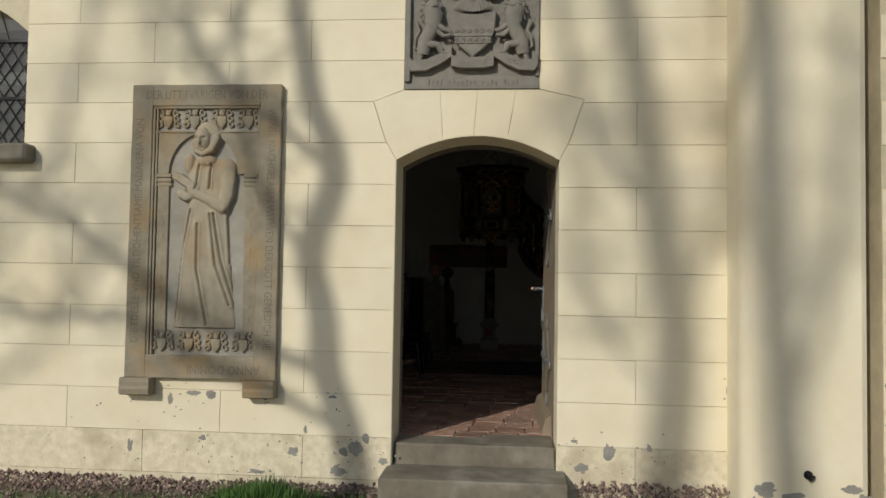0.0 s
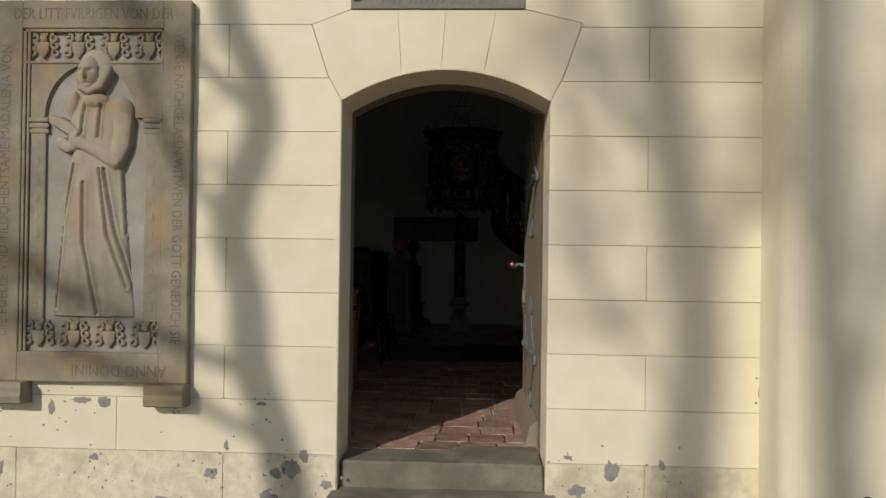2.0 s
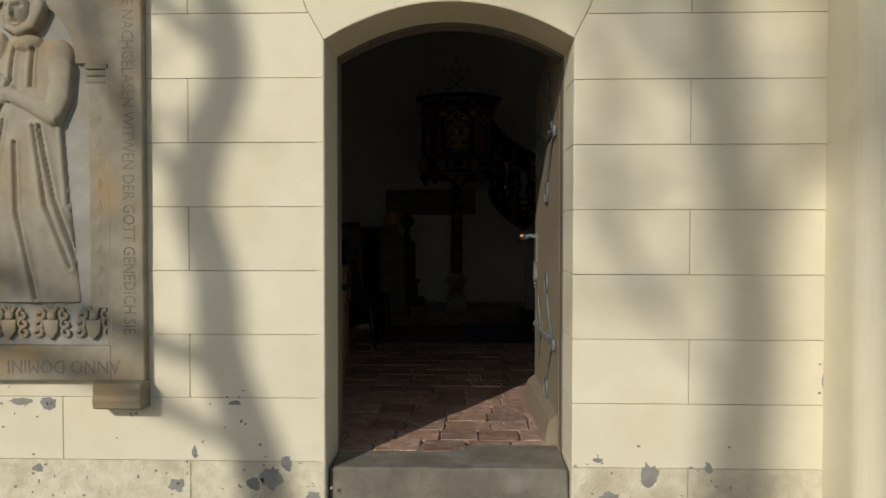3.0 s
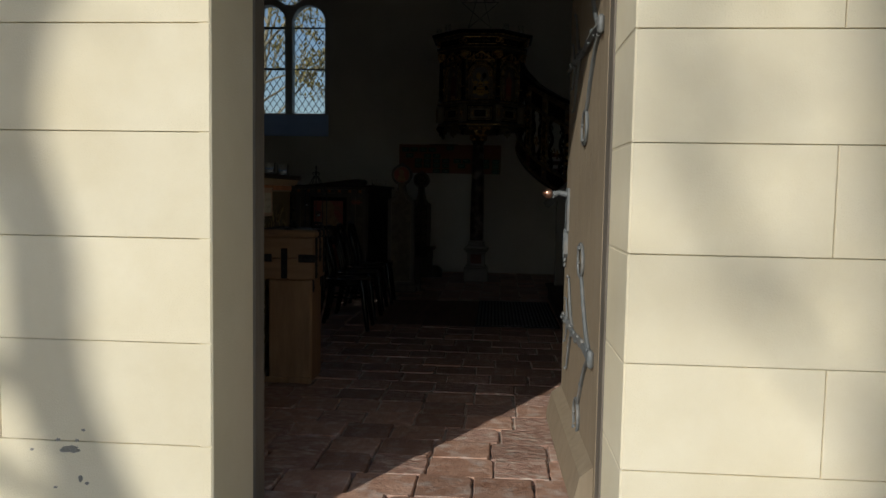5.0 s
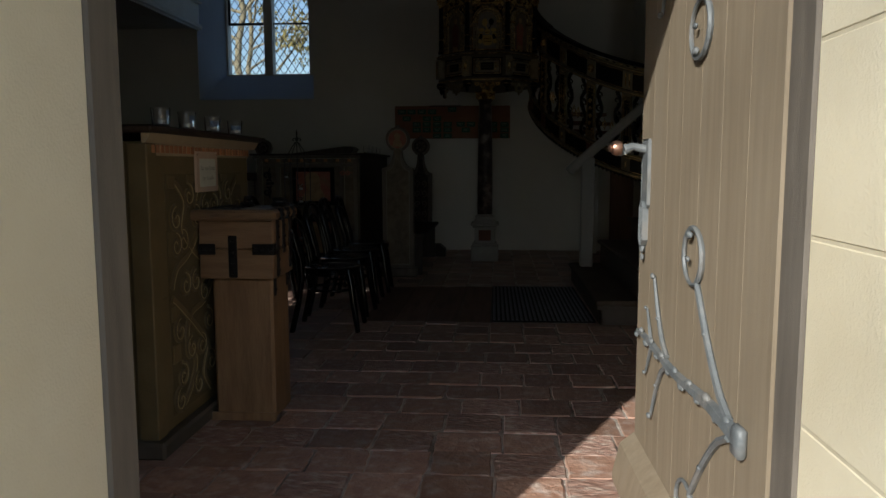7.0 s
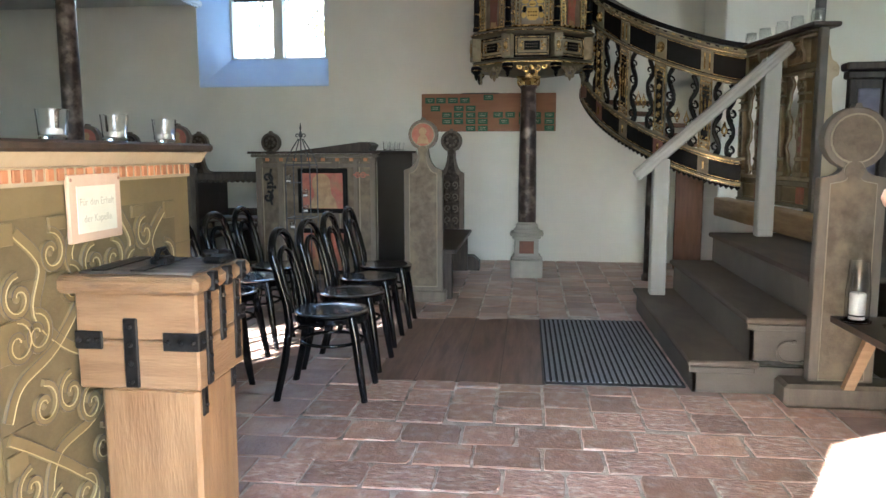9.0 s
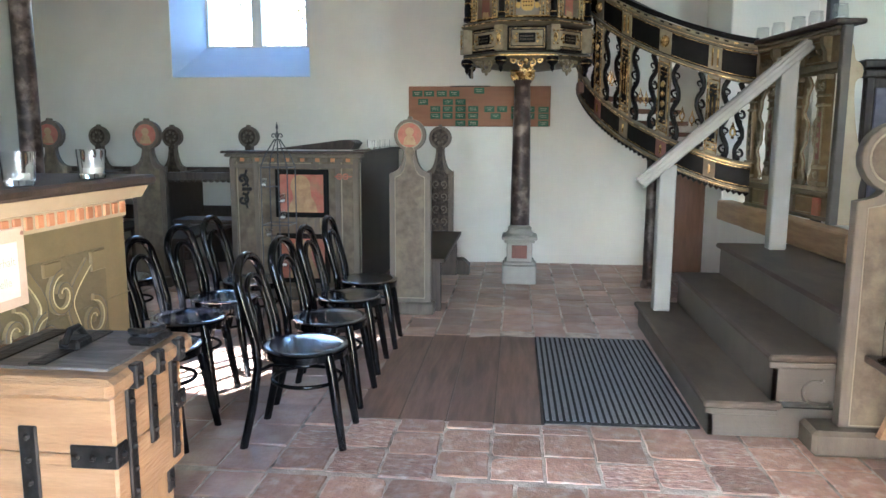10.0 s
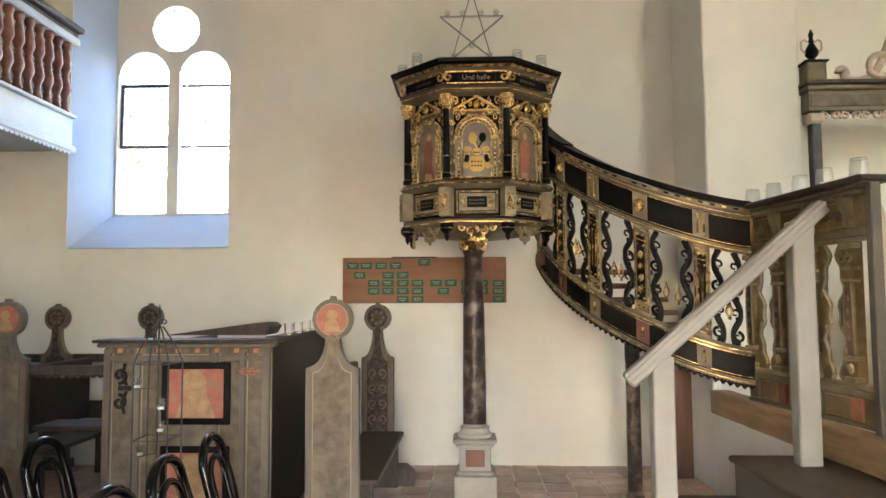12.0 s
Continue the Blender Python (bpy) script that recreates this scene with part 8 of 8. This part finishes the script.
# ---- small pieces of walls and floors ----
# ashlar blocks of the south front
COURSE, BASE = 0.3285, 0.078
LEFT_EDGE = [(-0.6, DOOR_L), (SPRING, DOOR_L), (2.40, -0.69), (2.705, -0.79), (2.80, -0.548), (4.0, -0.548)]
RIGHT_EDGE = [(-0.6, DOOR_R), (SPRING, DOOR_R), (2.40, 0.75), (2.715, 0.855), (2.80, 0.508), (4.0, 0.508)]


def edge_points(edge, z0, z1):
    """The stretch of a stepped outline between two heights, as (x, z)."""
    def at(z):
        for (za, xa), (zb, xb) in zip(edge, edge[1:]):
            if za <= z <= zb:
                return xa + (xb - xa) * (z - za) / (zb - za)
        return edge[-1][1]
    return [(at(z0), z0)] + [(x, z) for z, x in edge if z0 + 0.01 < z < z1 - 0.01] + [(at(z1), z1)]


def ashlar(outline, parent=wall_south):
    bm = bmesh.new()
    prism(bm, outline, FACE, FACE + 0.06, c=0.003)
    return part("ashlar_block", bm, M_PLINTH if max(z for _, z in outline) < 0.1 else M_RENDER, parent)


GAP = 0.0014
for k in range(-2, 12):
    z0, z1 = BASE + COURSE * k + GAP, BASE + COURSE * (k + 1) - GAP
    odd = k % 2 == 1
    xs = [x for x in ((-6.47, -5.18, -3.89, -2.60, -1.30) if odd else (-5.82, -4.53, -3.24, -1.97)) if not (z0 > 2.1 and -4.9 < x < -3.69)]
    lo = [-7.0, *xs]
    for a, b in zip(lo, lo[1:] + [None]):
        spans = [(a, b)]
        if z1 > 2.36 and a < -3.69 and (b is None or b > -5.0):
            spans = [(a, -5.0)] * (a < -5.0) + [(-3.69, b)]
        for p, q in spans:
            if q is None:
                ashlar([(p + GAP, z0), *[(x - GAP, z) for x, z in edge_points(LEFT_EDGE, z0, z1)], (p + GAP, z1)])
            else:
                ashlar([(p + GAP, z0), (q - GAP, z0), (q - GAP, z1), (p + GAP, z1)])
    cut = [1.255] if odd else []
    z0, z1 = z0 - 0.016, z1 - 0.016
    right = edge_points(RIGHT_EDGE, z0, z1)
    stop = cut[0] if cut else 2.06
    ashlar([(stop - GAP, z0), (stop - GAP, z1), *[(x + GAP, z) for x, z in right[::-1]]])
    if cut:
        ashlar([(stop + GAP, z0), (2.06, z0), (2.06, z1), (stop + GAP, z1)])
    for p, q in (((3.045, 3.55), (3.55, 4.84)) if odd else ((3.045, 4.2), (4.2, 5.5))):
        if z1 < 2.0 or q < 3.9:
            ashlar([(p + GAP, z0), (q - GAP, z0), (q - GAP, z1), (p + GAP, z1)])

# voussoirs over the arch
def arch_z(x):
    return SPRING + RISE * (1 - ((x - mid) / half) ** 2)


cuts_low = [DOOR_L, -0.235, 0.005, 0.265, DOOR_R]
cuts_high = [-0.548, -0.265, 0.03, 0.335, 0.508]
for i in range(4):
    a, b, c0, c1 = cuts_low[i], cuts_low[i + 1], cuts_high[i], cuts_high[i + 1]
    lower = [(a + (b - a) * t / 6, arch_z(a + (b - a) * t / 6)) for t in range(7)]
    upper = [(c1, 2.797), (c0, 2.797)]
    if i == 0:
        upper += [(-0.787, 2.705), (-0.688, 2.40)]
    if i == 3:
        upper = [(0.747, 2.40), (0.852, 2.715)] + upper
    ashlar([(x + (GAP if j < 3 else -GAP), z) for j, (x, z) in enumerate(lower)] + upper)

# flaked render near the ground: bare grey cement patches with ragged outlines
rng = random.Random(4)


def flake(u, z, w, h, face=FACE, parent=wall_south):
    """A ragged scab of bare cement where the paint has come off."""
    pts = []
    turn, n = rng.uniform(0, 6.28), 22
    for i in range(n):
        a = 2 * math.pi * i / n
        q = 0.78 + 0.42 * noise.noise(Vector((math.cos(a) * 1.6 + u * 7, math.sin(a) * 1.6 + z * 9, turn))) + rng.uniform(-0.13, 0.13)
        pts.append((u + w * q * math.cos(a) * 0.5, z + h * q * math.sin(a) * 0.5))
    part("flaked_patch", pz(pts, face - 0.0015, face + 0.01), M_FLAKE, parent)


for u, z, w, h in ((-0.88, -0.01, 0.17, 0.12), (-0.97, -0.04, 0.09, 0.08), (1.06, 0.03, 0.11, 0.16), (-2.10, 0.03, 0.07, 0.05), (-2.19, 0.38, 0.16, 0.05), (-2.05, 0.37, 0.10, 0.08), (-1.37, -0.05, 0.10, 0.09), (-1.07, 0.38, 0.08, 0.03), (-2.70, -0.05, 0.05, 0.12), (-1.67, -0.22, 0.16, 0.05), (-1.02, -0.19, 0.14, 0.10),
                   (-0.80, 0.07, 0.06, 0.10), (0.80, 0.10, 0.06, 0.03), (0.86, -0.10, 0.12, 0.10), (1.93, 0.51, 0.03, 0.09), (-2.62, 0.40, 0.03, 0.12), (-2.38, 0.33, 0.05, 0.12), (-1.60, 0.36, 0.05, 0.06), (-1.28, 0.12, 0.03, 0.08), (-0.66, -0.10, 0.10, 0.07), (1.36, 0.06, 0.05, 0.06), (3.10, 0.55, 0.09, 0.20)):
    flake(u, z, w, h)
    for _ in range(4):
        flake(u + rng.gauss(0, w * 0.6 + 0.02), z + rng.gauss(0, h * 0.6 + 0.02), rng.uniform(0.008, 0.025), rng.uniform(0.006, 0.02))
for k in range(60):
    u = rng.uniform(-3.6, 1.9)
    if not DOOR_L - 0.08 < u < DOOR_R + 0.08:
        flake(u, rng.uniform(-0.27, 0.40) if k % 2 else rng.uniform(-0.27, 0.05), rng.uniform(0.006, 0.022), rng.uniform(0.006, 0.03))
for u, z, w, h in ((2.07, -0.10, 0.17, 0.12), (2.26, -0.15, 0.2, 0.09), (2.47, -0.18, 0.14, 0.10), (2.64, -0.08, 0.16, 0.08), (2.72, -0.16, 0.12, 0.12), (1.99, -0.2, 0.08, 0.12)):
    flake(u, z, w, h, 5.40, buttress)

# floor tiles: rows along x, uneven widths
rng = random.Random(11)
floor_ob = bpy.data.objects["floor"]
shapes = []
for k in range(16):
    w = 0.224 + 0.0038 * k
    bm = bmesh.new()
    corners = [(-w / 2, -0.1145), (w / 2, -0.1145), (w / 2, 0.1145), (-w / 2, 0.1145)]
    pts = []
    for (xa, ya), (xb, yb) in zip(corners, corners[1:] + corners[:1]):
        chip = rng.random() < 0.3
        for i in range(5):
            t = i / 5
            jolt = 0.006 if (chip and i in (2, 3)) else 0.0025
            inward = (0.009 if i == 0 and rng.random() < 0.35 else 0.0)
            px_, py_ = xa + (xb - xa) * t, ya + (yb - ya) * t
            q = 1 - inward / 0.11
            pts.append((px_ * q + rng.uniform(-jolt, jolt), py_ * q + rng.uniform(-jolt, jolt)))
    prism(bm, pts, 0.0, -0.03, axis="z", c=0.005)
    bmesh.ops.recalc_face_normals(bm, faces=bm.faces[:])
    me = bpy.data.meshes.new("tile")
    bm.to_mesh(me)
    bm.free()
    me.materials.append(M_TILEWORN if k in (2, 5, 8, 11, 14) else M_TILE)
    shapes.append((w, me))
far = bmesh.new()


def lay(x, y, w, me, turned, fit=1.0):
    """One tile on the bed, unless the hatch, the steps or a rise takes its place."""
    if -0.91 < x < 0.90 and 10.395 < y < 12.10 or (x > 0.98 and 10.45 < y < 12.3):
        return
    dz = rng.uniform(-0.003, 0.004) + 0.03 * max(0.0, min(1.0, (7.8 - y) / 1.4))
    m = pose(x, y, dz, rng.uniform(-0.8, 0.8), rng.uniform(-0.8, 0.8), rng.uniform(-0.8, 0.8) + (90 if turned else 0)) @ Matrix.Diagonal((fit, 1, 1, 1))
    if y < 10.4 and -1.15 < x < 1.6:
        ob = new("tile", me)
        ob.matrix_basis = m
        ob.parent = floor_ob
    else:
        h = w / 2
        prism(far, [(-h, -0.113), (h, -0.113), (h, 0.113), (-h, 0.113)], 0.0, -0.03, axis="z", c=0.004, m=m)


# rows across the church near the door, then strips along it
y = 6.279
while y < 9.65:
    x = -6.2 + rng.uniform(0, 0.2)
    while x < 3.2:
        w, me = shapes[rng.randrange(16)]
        lay(x + w / 2, y + rng.uniform(-0.003, 0.003), w, me, False)
        x += w + rng.uniform(0.007, 0.016)
    y += 0.237
x = -6.18 + 0.125
while x < 3.2:
    y = 9.725 + rng.uniform(0, 0.05)
    while y < 15.25:
        w, me = shapes[rng.randrange(16)]
        fit = 1.0
        if -0.91 < x < 0.90 and y < 10.39 and y + w > 10.31:
            fit = (10.392 - y) / w
        lay(x + rng.uniform(-0.003, 0.003), y + w * fit / 2, w, me, True, fit)
        y += w * fit + rng.uniform(0.007, 0.016)
    x += 0.2405
tagged(part("tile_field", far, M_TILES, floor_ob), "further old red clay floor tiles", kind="stuff")

# gravel drip strip and grass before the wall
rng = random.Random(3)
verts, faces = [], []
for k in range(3600):
    x, y = rng.uniform(-5.2, 1.95), 5.84 - abs(rng.gauss(0, 0.24))
    if -0.72 < x < 0.79 and y > 5.34:
        continue
    r = rng.uniform(0.008, 0.022)
    c = Vector((x, y, -0.345 + r * 0.5 + (0.13 * max(0.0, 1 - (5.85 - y) / 0.45) if x > 0.75 else 0.03 * max(0.0, 1 - (5.85 - y) / 0.45)) + 0.03 * max(0, 1 - (5.8 - y) / 0.3) * rng.random()))
    base = len(verts)
    q = Euler((rng.uniform(0, 6), rng.uniform(0, 6), rng.uniform(0, 6))).to_matrix()
    for d in ((1, 0, 0), (-1, 0, 0), (0, 1, 0), (0, -1, 0), (0, 0, 1), (0, 0, -1)):
        verts.append(c + q @ Vector((d[0] * r * rng.uniform(0.7, 1.4), d[1] * r, d[2] * r * rng.uniform(0.5, 1))))
    for f in ((0, 2, 4), (2, 1, 4), (1, 3, 4), (3, 0, 4), (2, 0, 5), (1, 2, 5), (3, 1, 5), (0, 3, 5)):
        faces.append(tuple(base + i for i in f))
me = bpy.data.meshes.new("gravel")
me.from_pydata(verts, [], faces)
me.materials.append(M_GRAVEL)
tagged(new("gravel", me), "reddish gravel drip strip along the wall", "gravel", kind="stuff")

verts, faces = [], []
for k in range(5200):
    clump = rng.choice((-2.9, -1.75, -1.0, -0.9, -0.35, -0.1, 1.6, 2.3))
    x = rng.gauss(clump, 0.42)
    y = 5.46 - abs(rng.gauss(0, 0.32)) + (rng.uniform(0.1, 0.3) if -2.0 < x < -0.75 else 0)
    if y < 3.6:
        continue
    if -0.72 < x < 0.79 and y > 5.36:
        y = 5.36
    h, w, a = rng.uniform(0.03, 0.085), rng.uniform(0.0025, 0.006), rng.uniform(0, 6.283)
    lean = Vector((math.cos(a + 1), math.sin(a + 1), 0)) * h * rng.uniform(0.1, 0.6)
    if k < 2300:
        x, y = rng.gauss(-1.48, 0.24) if k < 1900 else rng.gauss(-0.42, 0.08), rng.uniform(5.20, 5.62) if k < 1900 else rng.uniform(5.25, 5.35)
        h = rng.uniform(0.10, 0.22) * max(0.35, 1 - abs(x + 1.48) * 1.3)
        lean *= 1.6
    p = Vector((x, y, -0.36))
    s = Vector((math.cos(a), math.sin(a), 0)) * w
    base = len(verts)
    verts += [p - s, p + s, p + lean * 0.5 + s * 0.7 + Vector((0, 0, h * 0.6)), p + lean * 0.5 - s * 0.7 + Vector((0, 0, h * 0.6)), p + lean + Vector((0, 0, h))]
    faces += [(base, base + 1, base + 2, base + 3), (base + 3, base + 2, base + 4)]
me = bpy.data.meshes.new("grass")
me.from_pydata(verts, [], faces)
me.materials.append(M_GRASS)
tagged(new("grass", me), "short spring grass tufts before the step", "grass", kind="stuff")


# ornaments too small to pick apart singly
SMALL = ("rivets", "gilt_", "black_bead", "scroll_carving", "carved_edge", "tablet_letters", "label_writing", "hanging_ornament", "pediment", "scalloped_edge", "lead_came", "charge", "inscription", "scroll_valance", "shield", "painted_crest")
for ob in list(scene.objects):
    if ob.type == "MESH" and ob.parent is not None and ob.name.startswith(SMALL):
        ob["kind"] = "stuff"
